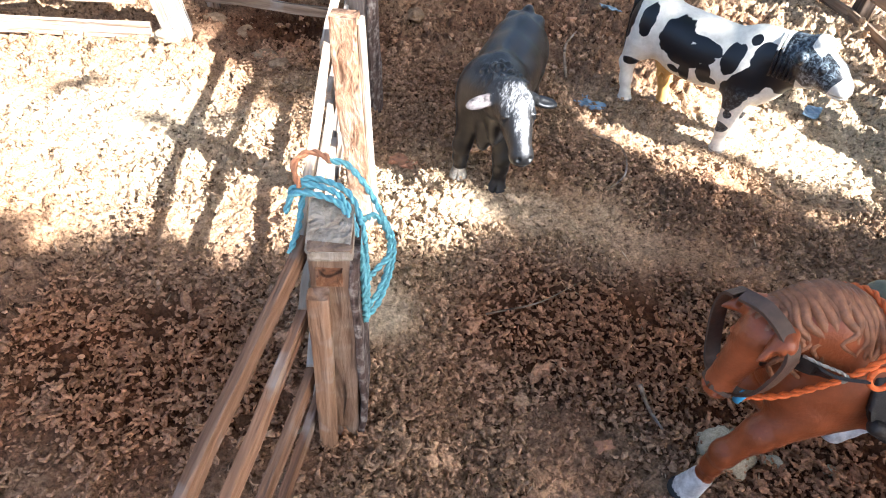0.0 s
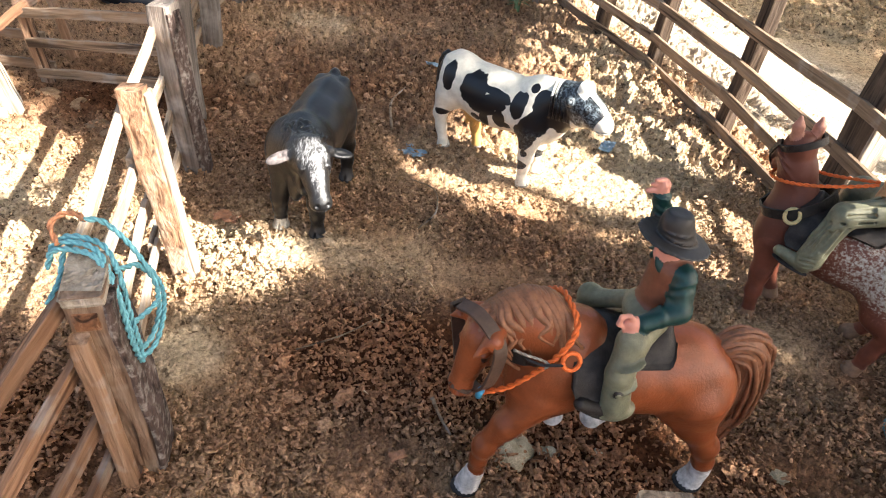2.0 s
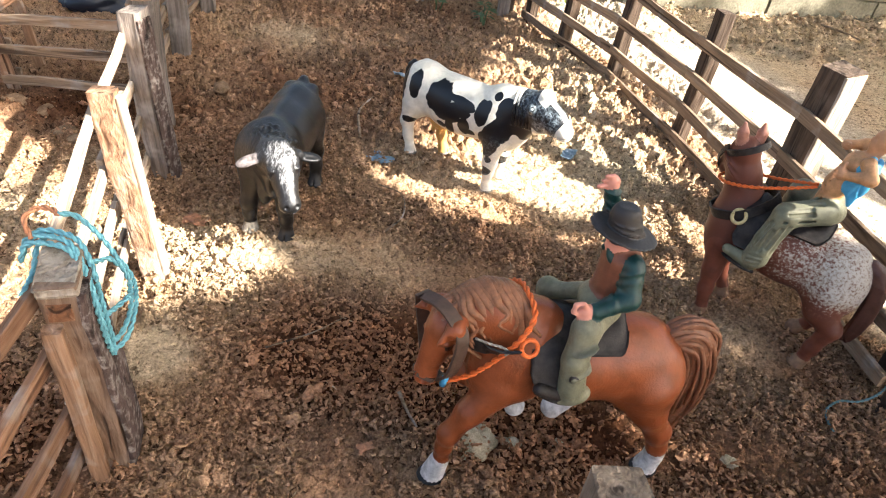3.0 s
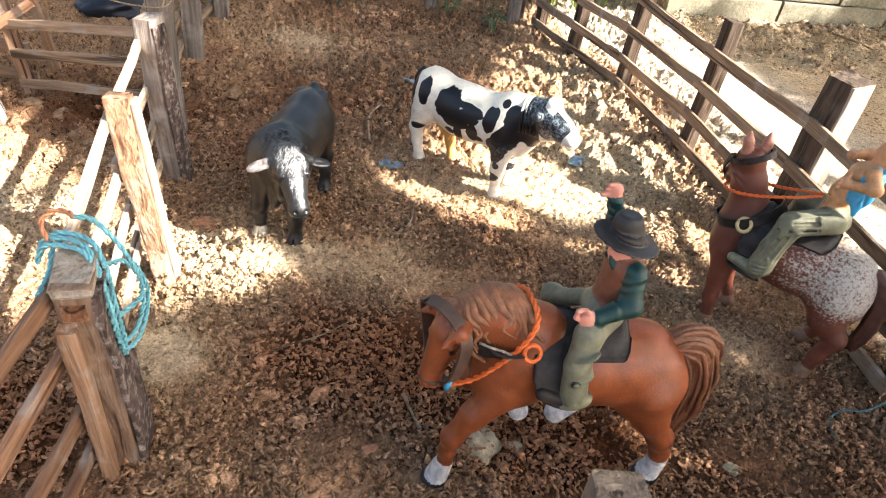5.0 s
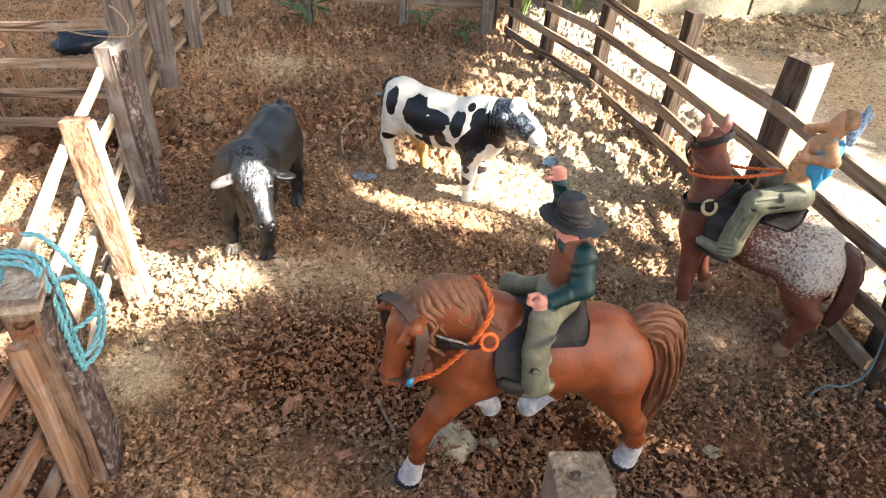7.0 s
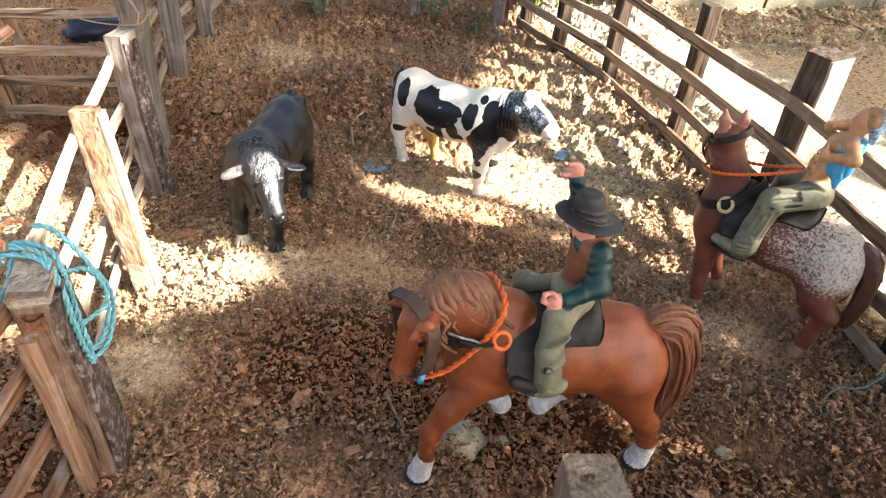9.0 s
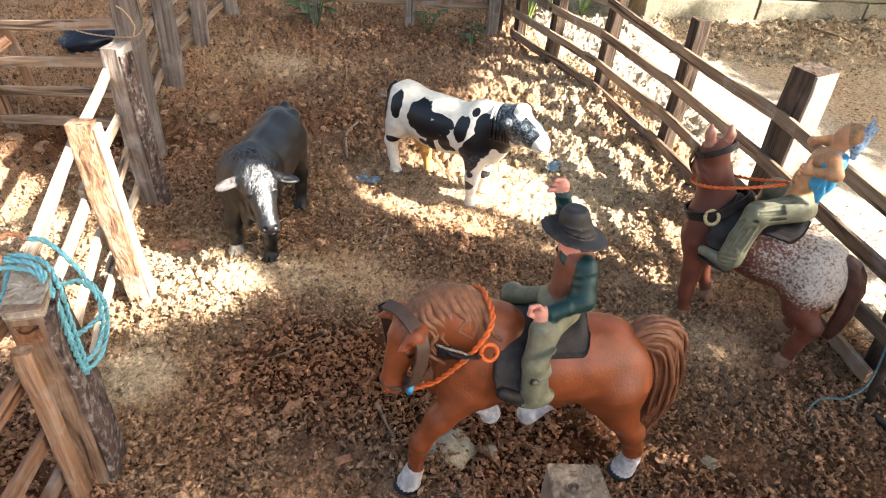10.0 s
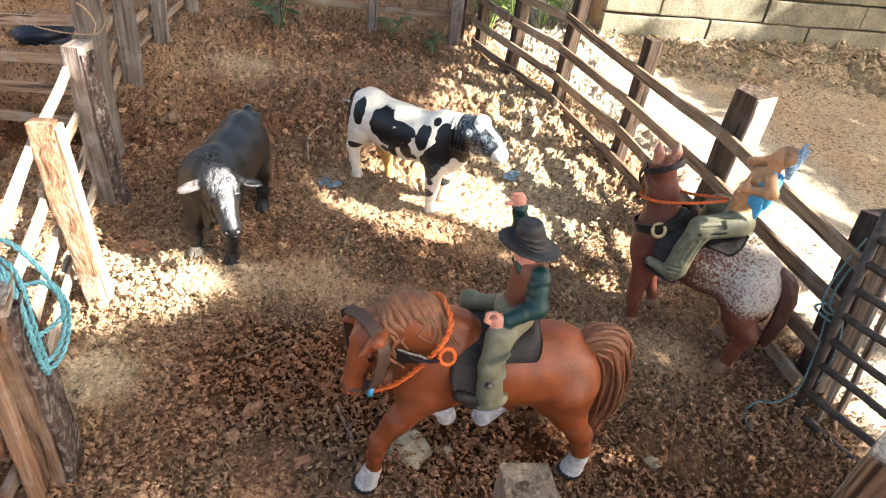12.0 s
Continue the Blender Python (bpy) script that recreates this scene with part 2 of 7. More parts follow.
def box_bm(sx, sy, sz, cuts=6, rough=0.0, seed=0.0, axis="z", taper=0.0, bevel=0.0012):
    """A sawn piece: its base centre at the origin for axis z, its start for axis x; sides uneven."""
    bm = bmesh.new()
    bmesh.ops.create_cube(bm, size=1)
    for v in bm.verts:
        v.co = Vector((v.co.x * sx, v.co.y * sy, v.co.z * sz))
    long_axis = {"x": 0, "z": 2}[axis]
    edges = [e for e in bm.edges if abs((e.verts[0].co - e.verts[1].co)[long_axis]) > 1e-6]
    bmesh.ops.bevel(bm, geom=edges, offset=bevel, segments=2, affect="EDGES", profile=0.6)
    edges = [e for e in bm.edges if abs((e.verts[0].co - e.verts[1].co)[long_axis]) > 1e-6]
    bmesh.ops.subdivide_edges(bm, edges=edges, cuts=cuts)
    size = (sx, sy, sz)[long_axis]
    for v in bm.verts:
        k = v.co[long_axis] / size + 0.5
        n = noise.noise_vector(Vector((v.co.x * 40 + seed * 7.7, v.co.y * 40 + seed * 3.3, v.co.z * 40 - seed * 5.1)))
        low = noise.noise_vector(Vector((k * 2.0 + seed * 11.3, seed * 1.7, 0.3)))
        d = n * rough + low * rough * 2.2
        d[long_axis] = n[long_axis] * rough * (2.5 if k > 0.95 else 0.6)
        v.co += d
        if taper:
            for a in range(3):
                if a != long_axis:
                    v.co[a] *= 1 - taper * k
        v.co[long_axis] += size / 2
    return bm


def post(parent, x, y, h, w, d, mat, turn=0, lean=(0, 0), rough=0.0015, seed=None, label="", name="post", taper=0.0):
    seed = seed if seed is not None else x * 13.7 + y * 5.1
    bm = box_bm(w, d, h + 0.03, 9, rough, seed, "z", taper, 0.002)
    ob = part(name, bm, mat, parent, label)
    ob.matrix_basis = pose(x, y, -0.03, lean[0], lean[1], turn)
    return ob


def rail(parent, a, b, mat, high=0.011, thick=0.0045, seed=0.0, rough=0.0009, over=0.008, name="rail", label=""):
    """A lath from a to b, running a little past both."""
    a, b = Vector(a), Vector(b)
    u = (b - a).normalized()
    a, b = a - u * over, b + u * over
    bm = box_bm((b - a).length, thick, high, 10, rough, seed, "x", 0.0, 0.0008)
    ob = part(name, bm, mat, parent, label)
    z = Vector((0, 0, 1))
    side = z.cross(u).normalized()
    m = Matrix((u, side, u.cross(side))).transposed().to_4x4()
    ob.matrix_basis = Matrix.Translation(a) @ m
    return ob


def thing(name, label, category, x=0, y=0, z=0, group="", kind=""):
    return tagged(new(name), label, category, group, kind) if not (x or y or z) else placed(tagged(new(name), label, category, group, kind), x, y, z)


def placed(ob, x, y, z):
    ob.location = (x, y, z)
    return ob


def smooth_line(pts, n):
    """n points on a Catmull-Rom line through pts."""
    p = [Vector(q) for q in pts]
    p = [p[0] * 2 - p[1]] + p + [p[-1] * 2 - p[-2]]
    out = []
    spans = len(p) - 3
    for i in range(n):
        s = i / (n - 1) * spans
        k = min(int(s), spans - 1)
        t = s - k
        a, b, c, d = p[k:k + 4]
        out.append(0.5 * ((2 * b) + (c - a) * t + (2 * a - 5 * b + 4 * c - d) * t * t + (3 * b - 3 * c + d - a) * t ** 3))
    return out


def tube(line, radius, sides=6, end=1.0):
    verts, faces = [], []
    n = len(line)
    ref = Vector((0.13, 0.21, 0.97))
    for i, p in enumerate(line):
        u = (line[min(i + 1, n - 1)] - line[max(i - 1, 0)]).normalized()
        s = u.cross(ref)
        s = s.normalized() if s.length > 1e-4 else Vector((1, 0, 0))
        w = u.cross(s)
        r = radius * (1 + (end - 1) * i / (n - 1))
        for k in range(sides):
            a = 2 * math.pi * k / sides
            verts.append(p + s * (r * math.cos(a)) + w * (r * math.sin(a)))
    for i in range(n - 1):
        for k in range(sides):
            j = (k + 1) % sides
            faces.append((i * sides + k, i * sides + j, (i + 1) * sides + j, (i + 1) * sides + k))
    faces.append(tuple(range(sides))[::-1])
    faces.append(tuple((n - 1) * sides + k for k in range(sides)))
    return verts, faces


def join(pieces):
    verts, faces = [], []
    for v, f in pieces:
        o = len(verts)
        verts += v
        faces += [tuple(k + o for k in q) for q in f]
    return verts, faces


def cord(pts, radius, twist=260.0, steps=60):
    """A laid cord: two strands wound round one another along a smooth line."""
    line = smooth_line(pts, steps)
    length = sum((line[i + 1] - line[i]).length for i in range(steps - 1))
    fine = smooth_line(pts, max(24, int(length / (radius * 0.9))))
    out = []
    ref = Vector((0.13, 0.21, 0.97))
    for s in range(2):
        strand = []
        run = 0.0
        for i, p in enumerate(fine):
            if i:
                run += (p - fine[i - 1]).length
            u = (fine[min(i + 1, len(fine) - 1)] - fine[max(i - 1, 0)]).normalized()
            e = u.cross(ref).normalized()
            w = u.cross(e)
            a = run / (radius * 7.0) * 2 * math.pi + s * math.pi
            strand.append(p + (e * math.cos(a) + w * math.sin(a)) * radius * 0.5)
        out.append(tube(strand, radius * 0.62, 6))
    return join(out)


# ---- moulded figures: round cones melted into one skin ----
def cone(a, b, ra, rb, mat=0, k=0.006, sy=1.0):
    return ("cone", np.array(a, float), np.array(b, float), ra, rb, mat, k, sy)


def ball(c, r, mat=0, k=0.005, turn=(0, 0, 0)):
    """An ellipsoid of three half axes."""
    r = (r, r, r) if isinstance(r, (int, float)) else r
    rot = np.array(Euler([radians(t) for t in turn]).to_matrix())
    return ("ball", np.array(c, float), rot, np.array(r, float), 0, mat, k, 1.0)


def shape_distance(s, p):
    if s[0] == "cone":
        _, a, b, ra, rb, _, _, sy = s
        f = np.array([1, 1 / sy, 1])
        q, a, b = p * f, a * f, b * f
        ab = b - a
        t = np.clip(((q - a) @ ab) / max(ab @ ab, 1e-12), 0, 1)
        d = np.linalg.norm(q - a - t[..., None] * ab, axis=-1) - (ra + (rb - ra) * t)
        return d * min(1.0, sy)
    _, c, rot, r, _, _, _, _ = s
    q = (p - c) @ rot
    k0 = np.linalg.norm(q / r, axis=-1)
    k1 = np.linalg.norm(q / (r * r), axis=-1)
    return k0 * (k0 - 1) / np.maximum(k1, 1e-9)


def reach(s):
    if s[0] == "cone":
        r = max(s[3], s[4]) * max(1.0, s[7])
        return np.minimum(s[1], s[2]) - r, np.maximum(s[1], s[2]) + r
    r = s[3].max()
    return s[1] - r, s[1] + r


def figure(name, shapes, mats, h=0.0014, group="", label="", category="", fields=None, extra=()):
    """One closed skin round all the shapes, by surface nets; a shape of material -1 is cut away."""
    lo = np.min([reach(s)[0] for s in shapes], 0) - 4 * h
    hi = np.max([reach(s)[1] for s in shapes], 0) + 4 * h
    n = np.ceil((hi - lo) / h).astype(int) + 1
    axes = [lo[i] + h * np.arange(n[i]) for i in range(3)]
    field = np.full(n, 0.02)
    for s in shapes:
        a, b = reach(s)
        pad = 0.014
        i0 = np.clip(((a - pad - lo) / h).astype(int), 0, n - 1)
        i1 = np.clip(((b + pad - lo) / h).astype(int) + 2, 1, n)
        sl = tuple(slice(i0[i], i1[i]) for i in range(3))
        g = np.stack(np.meshgrid(*[axes[i][sl[i]] for i in range(3)], indexing="ij"), -1)
        d = shape_distance(s, g)
        f, k = field[sl], s[6]
        if s[5] < 0:
            t = np.clip(0.5 - 0.5 * (f + d) / k, 0, 1)
            field[sl] = f * (1 - t) - d * t + k * t * (1 - t)
            continue
        t = np.clip(0.5 + 0.5 * (f - d) / k, 0, 1)
        field[sl] = f * (1 - t) + d * t - k * t * (1 - t)
    inside = field < 0
    corners = [inside[i:n[0] - 1 + i, j:n[1] - 1 + j, k:n[2] - 1 + k] for i in (0, 1) for j in (0, 1) for k in (0, 1)]
    total = sum(c.astype(np.int8) for c in corners)
    cells = np.argwhere((total > 0) & (total < 8))
    ids = np.full(tuple(n - 1), -1, np.int64)
    ids[tuple(cells.T)] = np.arange(len(cells))
    acc, cnt = np.zeros((len(cells), 3)), np.zeros(len(cells))
    offs = np.array([(i, j, k) for i in (0, 1) for j in (0, 1) for k in (0, 1)])
    for e0 in range(8):
        for ax in range(3):
            if offs[e0][ax] == 0:
                o1 = offs[e0].copy()
                o1[ax] = 1
                c0, c1 = cells + offs[e0], cells + o1
                v0, v1 = field[tuple(c0.T)], field[tuple(c1.T)]
                cross = (v0 < 0) != (v1 < 0)
                t = np.where(cross, v0 / np.where(cross, v0 - v1, 1), 0)
                p = c0 + t[:, None] * (o1 - offs[e0])
                acc[cross] += p[cross]
                cnt[cross] += 1
    verts = lo + h * acc / cnt[:, None]
    quads = []
    for ax in range(3):
        a1, a2 = (ax + 1) % 3, (ax + 2) % 3
        lo_s = [slice(1, n[i] - 1) for i in range(3)]
        lo_s[ax] = slice(0, n[ax] - 1)
        hi_s = list(lo_s)
        hi_s[ax] = slice(1, n[ax])
        s0, s1 = inside[tuple(lo_s)], inside[tuple(hi_s)]
        for flip, where in ((False, s0 & ~s1), (True, ~s0 & s1)):
            e = np.argwhere(where)
            base = e + 1
            base[:, ax] -= 1
            d1, d2 = np.zeros(3, int), np.zeros(3, int)
            d1[a1], d2[a2] = 1, 1
            q = np.stack([ids[tuple((base - d1 - d2).T)], ids[tuple((base - d2).T)], ids[tuple(base.T)], ids[tuple((base - d1).T)]], 1)
            quads.append(q[:, ::-1] if flip else q)
    quads = np.concatenate(quads)
    for _ in range(1):
        s = np.zeros_like(verts)
        c = np.zeros(len(verts))
        for i in range(4):
            j = (i + 1) % 4
            np.add.at(s, quads[:, i], verts[quads[:, j]])
            np.add.at(c, quads[:, i], 1)
        verts = verts * 0.5 + 0.5 * s / np.maximum(c, 1)[:, None]
    mid = verts[quads].mean(1)
    best = np.full(len(mid), 1e9)
    index = np.zeros(len(mid), int)
    for s in shapes:
        if s[5] < 0:
            continue
        d = shape_distance(s, mid)
        w = d < best
        best[w], index[w] = d[w], s[5]
    points, faces, index = verts.tolist(), quads.tolist(), index.tolist()
    for v, f, m in extra:
        o = len(points)
        points += [tuple(p) for p in v]
        faces += [tuple(k + o for k in q) for q in f]
        index += [m] * len(f)
    ob = mesh_object(name, points, faces, mats, smooth=True, index=index)
    verts = np.array(points)
    for key, fn in (fields or {}).items():
        ob.data.attributes.new(key, "FLOAT", "POINT").data.foreach_set("value", fn(verts).astype(np.float32))
    return tagged(ob, label, category, group)


def heading(ox, oy, ux, uy, z=0.0):
    """The pose of a figure whose x axis points along (ux, uy)."""
    return pose(ox, oy, z, 0, 0, math.degrees(math.atan2(uy, ux)))


# ---- ground: one sheet to the horizon, fine in and round the pen ----
LATTICE = np.random.RandomState(4).rand(257, 257)


def value_noise(x, y, size):
    u, v = x / size + 91.3, y / size + 57.7
    i, j = np.floor(u).astype(int), np.floor(v).astype(int)
    fu, fv = u - i, v - j
    fu, fv = fu * fu * (3 - 2 * fu), fv * fv * (3 - 2 * fv)
    g = lambda a, b: LATTICE[a % 257, b % 257]
    return (g(i, j) * (1 - fu) + g(i + 1, j) * fu) * (1 - fv) + (g(i, j + 1) * (1 - fu) + g(i + 1, j + 1) * fu) * fv - 0.5


def bell(x, y, cx, cy, sx, sy):
    return np.exp(-((x - cx) / sx) ** 2 - ((y - cy) / sy) ** 2)


def softness(x, lo, hi):
    t = np.clip((x - lo) / (hi - lo), 0, 1)
    return t * t * (3 - 2 * t)


def fence_x(y):
    """The right-hand fence's line."""
    return np.interp(y, [0.1, 0.32, 0.555, 0.757, 0.962, 1.11, 1.24], [0.57, 0.56, 0.56, 0.505, 0.452, 0.388, 0.335])


def smooth_path(x, y):
    """1 on the smooth sandy path outside the pen."""
    return softness(x - fence_x(y), 0.1, 0.22) * (1 - softness(y, 1.12, 1.24))


def past_sunlit(x, y):
    """1 past the sunlit strip of path, on the shaded brown earth and the bank."""
    edge = np.interp(y, [0.5, 0.67, 0.84, 1.15, 1.3], [0.82, 0.85, 0.86, 0.74, 0.6])
    return softness(x - edge, -0.04, 0.06)


def bank(x, y):
    return softness(y, 1.3, 1.5) * softness(x, 0.5, 0.68)


def lumps(x, y, size, seed):
    """Rounded clods: one dome round each jittered centre."""
    u, v = x / size, y / size
    i, j = np.floor(u).astype(int), np.floor(v).astype(int)
    best = np.full(np.shape(x), 9.0)
    tall = np.zeros(np.shape(x))
    for a in (-1, 0, 1):
        for b in (-1, 0, 1):
            ci, cj = i + a, j + b
            px = ci + LATTICE[(ci * 7 + seed) % 257, (cj * 13 + 3) % 257]
            py = cj + LATTICE[(ci * 5 + 11) % 257, (cj * 3 + seed) % 257]
            d = (u - px) ** 2 + (v - py) ** 2
            w = d < best
            best = np.where(w, d, best)
            tall = np.where(w, LATTICE[(ci + 31) % 257, (cj + seed) % 257], tall)
    return np.sqrt(np.clip(1 - best * 1.5, 0, 1)) * (0.25 + tall)


def clods(x, y, size, seed):
    """Broken crust: uneven plates, each at its own height, with steep cracks between."""
    wx = x + 0.9 * size * value_noise(x, y + seed, size * 0.6) + 0.5 * size * value_noise(x + seed, y, size * 0.25)
    wy = y + 0.9 * size * value_noise(x + 3.7, y - seed, size * 0.6) + 0.5 * size * value_noise(x - seed, y + 1.3, size * 0.25)
    u, v = wx / size, wy / size
    i, j = np.floor(u).astype(int), np.floor(v).astype(int)
    near, second = np.full(np.shape(x), 9.0), np.full(np.shape(x), 9.0)
    tall = np.zeros(np.shape(x))
    for a in (-1, 0, 1):
        for b in (-1, 0, 1):
            ci, cj = i + a, j + b
            px = ci + LATTICE[(ci * 7 + seed) % 257, (cj * 13 + 3) % 257]
            py = cj + LATTICE[(ci * 5 + 11) % 257, (cj * 3 + seed) % 257]
            d = np.hypot(u - px, v - py)
            w = d < near
            second = np.where(w, near, np.minimum(second, d))
            tall = np.where(w, LATTICE[(ci + 31) % 257, (cj + seed) % 257], tall)
            near = np.where(w, d, near)
    return np.clip((second - near) * 2.4, 0, 1) ** 0.6 * (0.3 + 0.9 * tall) - 0.5


def bare_earth(x, y):
    """1 where the floor is smooth and free of crumbs."""
    b = bell(x, y, -0.066, 0.278, 0.036, 0.036) + 0.8 * bell(x, y, 0.445, 0.365, 0.045, 0.04) + 0.75 * bell(x, y, 0.075, 0.44, 0.06, 0.04)
    b = b + bell(x, y, -0.1, 1.01, 0.06, 0.045) + 0.85 * bell(x, y, 0.2, 0.415, 0.07, 0.035) + 0.6 * bell(x, y, -0.01, 0.42, 0.03, 0.03) + 0.5 * bell(x, y, 0.1, 0.58, 0.05, 0.04)
    b = b + 0.6 * bell(x, y, 0.28, 0.61, 0.18, 0.11)
    patchy = value_noise(x + 7, y, 0.055) + 0.5 * value_noise(x, y + 5, 0.022)
    return np.clip(softness(b, 0.2, 0.62) + 0.85 * softness(patchy, 0.15, 0.32), 0, 1)


FEET = [(0.164, 0.196), (0.325, 0.215), (0.120, 0.660), (0.163, 0.668), (0.215, 0.585), (0.233, 0.617), (-0.034, 0.466), (0.005, 0.458), (0.017, 0.565), (-0.018, 0.565), (0.421, 0.401), (0.456, 0.431), (0.500, 0.340), (0.520, 0.385)]


def ground_z(x, y):
    rough = (1 - 0.9 * smooth_path(x, y)) * (1 - 0.6 * bare_earth(x, y))
    z = 0.016 * value_noise(x, y, 0.12) + 0.014 * value_noise(x, y, 0.035) * rough
    coarse = rough * np.clip(0.55 + 1.6 * value_noise(x + 3, y, 0.09), 0.12, 1.2)
    z = z + 0.0100 * coarse * clods(x, y, 0.018, 5) + 0.0080 * rough * clods(x, y, 0.0085, 9) + 0.0042 * rough * clods(x, y, 0.0055, 15)
    far = 0.4 + 0.6 * softness(y, 0.5, 0.75)
    z = z + 0.016 * far * rough * clods(x, y, 0.034, 33) + 0.007 * (far - 0.4) * rough * clods(x, 1.6 * y, 0.02, 41)
    heaped = np.clip(bell(x, y, 0.38, 0.85, 0.09, 0.3) + 0.9 * bell(x, y, -0.05, 0.41, 0.07, 0.05), 0, 1) * (x < fence_x(y) - 0.01)
    z = z + 0.009 * heaped * (lumps(x, y, 0.034, 13) - 0.35) + 0.006 * heaped * (lumps(x, y, 0.015, 17) - 0.4)
    z = z + 0.0016 * value_noise(x, y, 0.005) * rough
    trodden = np.ones(np.shape(x))
    for fx, fy in FEET:
        trodden = trodden * (1 - 0.9 * bell(x, y, fx, fy, 0.016, 0.016))
    heap = bank(x, y)
    z = z + 0.012 * heap * (lumps(x, y, 0.03, 21) - 0.3) + 0.006 * heap * lumps(x, y, 0.014, 23)
    mound = 0.008 * bell(x, y, 0.445, 0.362, 0.05, 0.034) + 0.004 * bell(x, y, -0.06, 0.275, 0.035, 0.035)
    return z * 0.8 * trodden + 0.018 * heap + mound


def dung(x, y):
    """0 pale sand to 1 brown dung; lowered in the sun patches to paint them paler."""
    d = 0.42 + 0.5 * bell(x, y, 0.11, 0.31, 0.16, 0.075) + 0.35 * bell(x, y, 0.27, 0.23, 0.1, 0.06) + 0.2 * bell(x, y, -0.12, 0.55, 0.08, 0.1)
    d = d + 0.2 * bell(x, y, 0.5, 0.33, 0.05, 0.05) + 0.15 * bell(x, y, -0.02, 0.78, 0.2, 0.15) + 0.5 * bell(x, y, -0.2, 0.2, 0.14, 0.085)
    d = d - 0.7 * bell(x, y, -0.062, 0.28, 0.046, 0.046) - 0.06 * bell(x, y, 0.41, 0.24, 0.1, 0.07) + 0.1 * bell(x, y, 0.26, 0.46, 0.14, 0.055) - 0.1 * bell(x, y, 0.085, 0.435, 0.11, 0.06) + 0.16 * bell(x, y, 0.1, 0.5, 0.2, 0.07) - 0.14 * bell(x, y, 0.445, 0.36, 0.06, 0.05) + 0.3 * bell(x, y, 0.46, 0.2, 0.13, 0.1)
    # minus terms at the sun patches, here and next line, paint lit floor paler
    d = d - 0.25 * bell(x, y, -0.04, 0.36, 0.06, 0.05) - 0.4 * bell(x, y, -0.02, 0.43, 0.12, 0.05) - 0.4 * bell(x, y, -0.33, 0.46, 0.24, 0.13) + 0.4 * bell(x, y, -0.29, 0.68, 0.12, 0.09)
    d = d - 0.45 * bell(x, y, 0.28, 0.63, 0.16, 0.1) - 0.42 * bell(x, y, 0.38, 0.85, 0.09, 0.3) - 0.35 * bell(x, y, -0.1, 1.01, 0.1, 0.06)
    d = d + 0.06 * bell(x, y, 0.05, 0.92, 0.2, 0.25) + 0.15 * bell(x, y, 0.1, 1.2, 0.2, 0.1)
    return d - 0.4 * softness(x - fence_x(y), 0.03, 0.12)


def axis_steps(lo, hi, step, far):
    inner = np.arange(lo, hi, step)
    out = np.array([0.05, 0.15, 0.35, 0.8, 1.8, 4, 10, 25, 60.0])
    out = out[out < far * 1.01]
    return np.concatenate([lo - out[::-1], inner, inner[-1] + out])


gx = np.concatenate([axis_steps(-0.6, -0.3, 0.003, 60)[:-9], np.arange(-0.3, 0.58, 0.00175), axis_steps(0.58, 1.45, 0.0052, 60)[9:]])
gy = np.concatenate([axis_steps(0.03, 0.62, 0.00175, 60)[:-9], np.arange(0.62, 1.2, 0.0026), axis_steps(1.2, 1.5, 0.005, 60)[9:]])
GX, GY = np.meshgrid(gx, gy, indexing="ij")
GZ = ground_z(GX, GY)
nx, ny = len(gx), len(gy)
base = (np.arange(nx - 1)[:, None] * ny + np.arange(ny - 1)[None, :]).ravel()
ground = mesh_object("ground", np.stack([GX, GY, GZ], -1).reshape(-1, 3).tolist(),
                     np.stack([base, base + ny, base + ny + 1, base + 1], 1).tolist(), M_EARTH, smooth=True)
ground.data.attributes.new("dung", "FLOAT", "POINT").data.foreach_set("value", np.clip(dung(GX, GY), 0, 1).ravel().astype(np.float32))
# pale sand laid only as far as the sunlit strip reaches
sunlit_sand = np.clip(softness(GX - fence_x(GY), 0.015, 0.07) * (0.9 - 0.9 * past_sunlit(GX, GY)) * (1 - bank(GX, GY)), 0, 1)
ground.data.attributes.new("sunlit_sand", "FLOAT", "POINT").data.foreach_set("value", sunlit_sand.ravel().astype(np.float32))
ground.data.attributes.new("bare", "FLOAT", "POINT").data.foreach_set("value", (0.3 * bare_earth(GX, GY)).ravel().astype(np.float32))
tagged(ground, "brown trodden earth floor of sand and crumbled dry dung", "ground", kind="structure")


def settle(name, v, tri, x, y, z, r, mat, label, category, smooth=True):
    """Turns each bit its own way, drops it at its spot, and joins all in one mesh."""
    n, k = v.shape[:2]
    for i, j, amount in ((0, 2, 0.55), (1, 2, 0.7), (0, 1, math.pi)):
        a = (r.rand(n) * 2 - 1) * amount
        c, sn = np.cos(a)[:, None], np.sin(a)[:, None]
        p, q = v[:, :, i].copy(), v[:, :, j].copy()
        v[:, :, i], v[:, :, j] = p * c - q * sn, p * sn + q * c
    v += np.stack([x, y, z], -1)[:, None, :]
    f = (np.arange(n)[:, None, None] * k + tri[None]).reshape(-1, 3)
    ob = mesh_object(name, v.reshape(-1, 3).tolist(), f.tolist(), mat, smooth=smooth)
    cover = np.repeat(np.clip(dung(x, y), 0, 1), k).astype(np.float32)
    ob.data.attributes.new("dung", "FLOAT", "POINT").data.foreach_set("value", cover)
    return tagged(ob, label, category, kind="stuff")


def spread(n, seed, box, keep):
    r = np.random.RandomState(seed)
    x, y = r.uniform(box[0], box[1], n), r.uniform(box[2], box[3], n)
    ok = r.rand(n) < keep(x, y)
    return r, x[ok], y[ok]


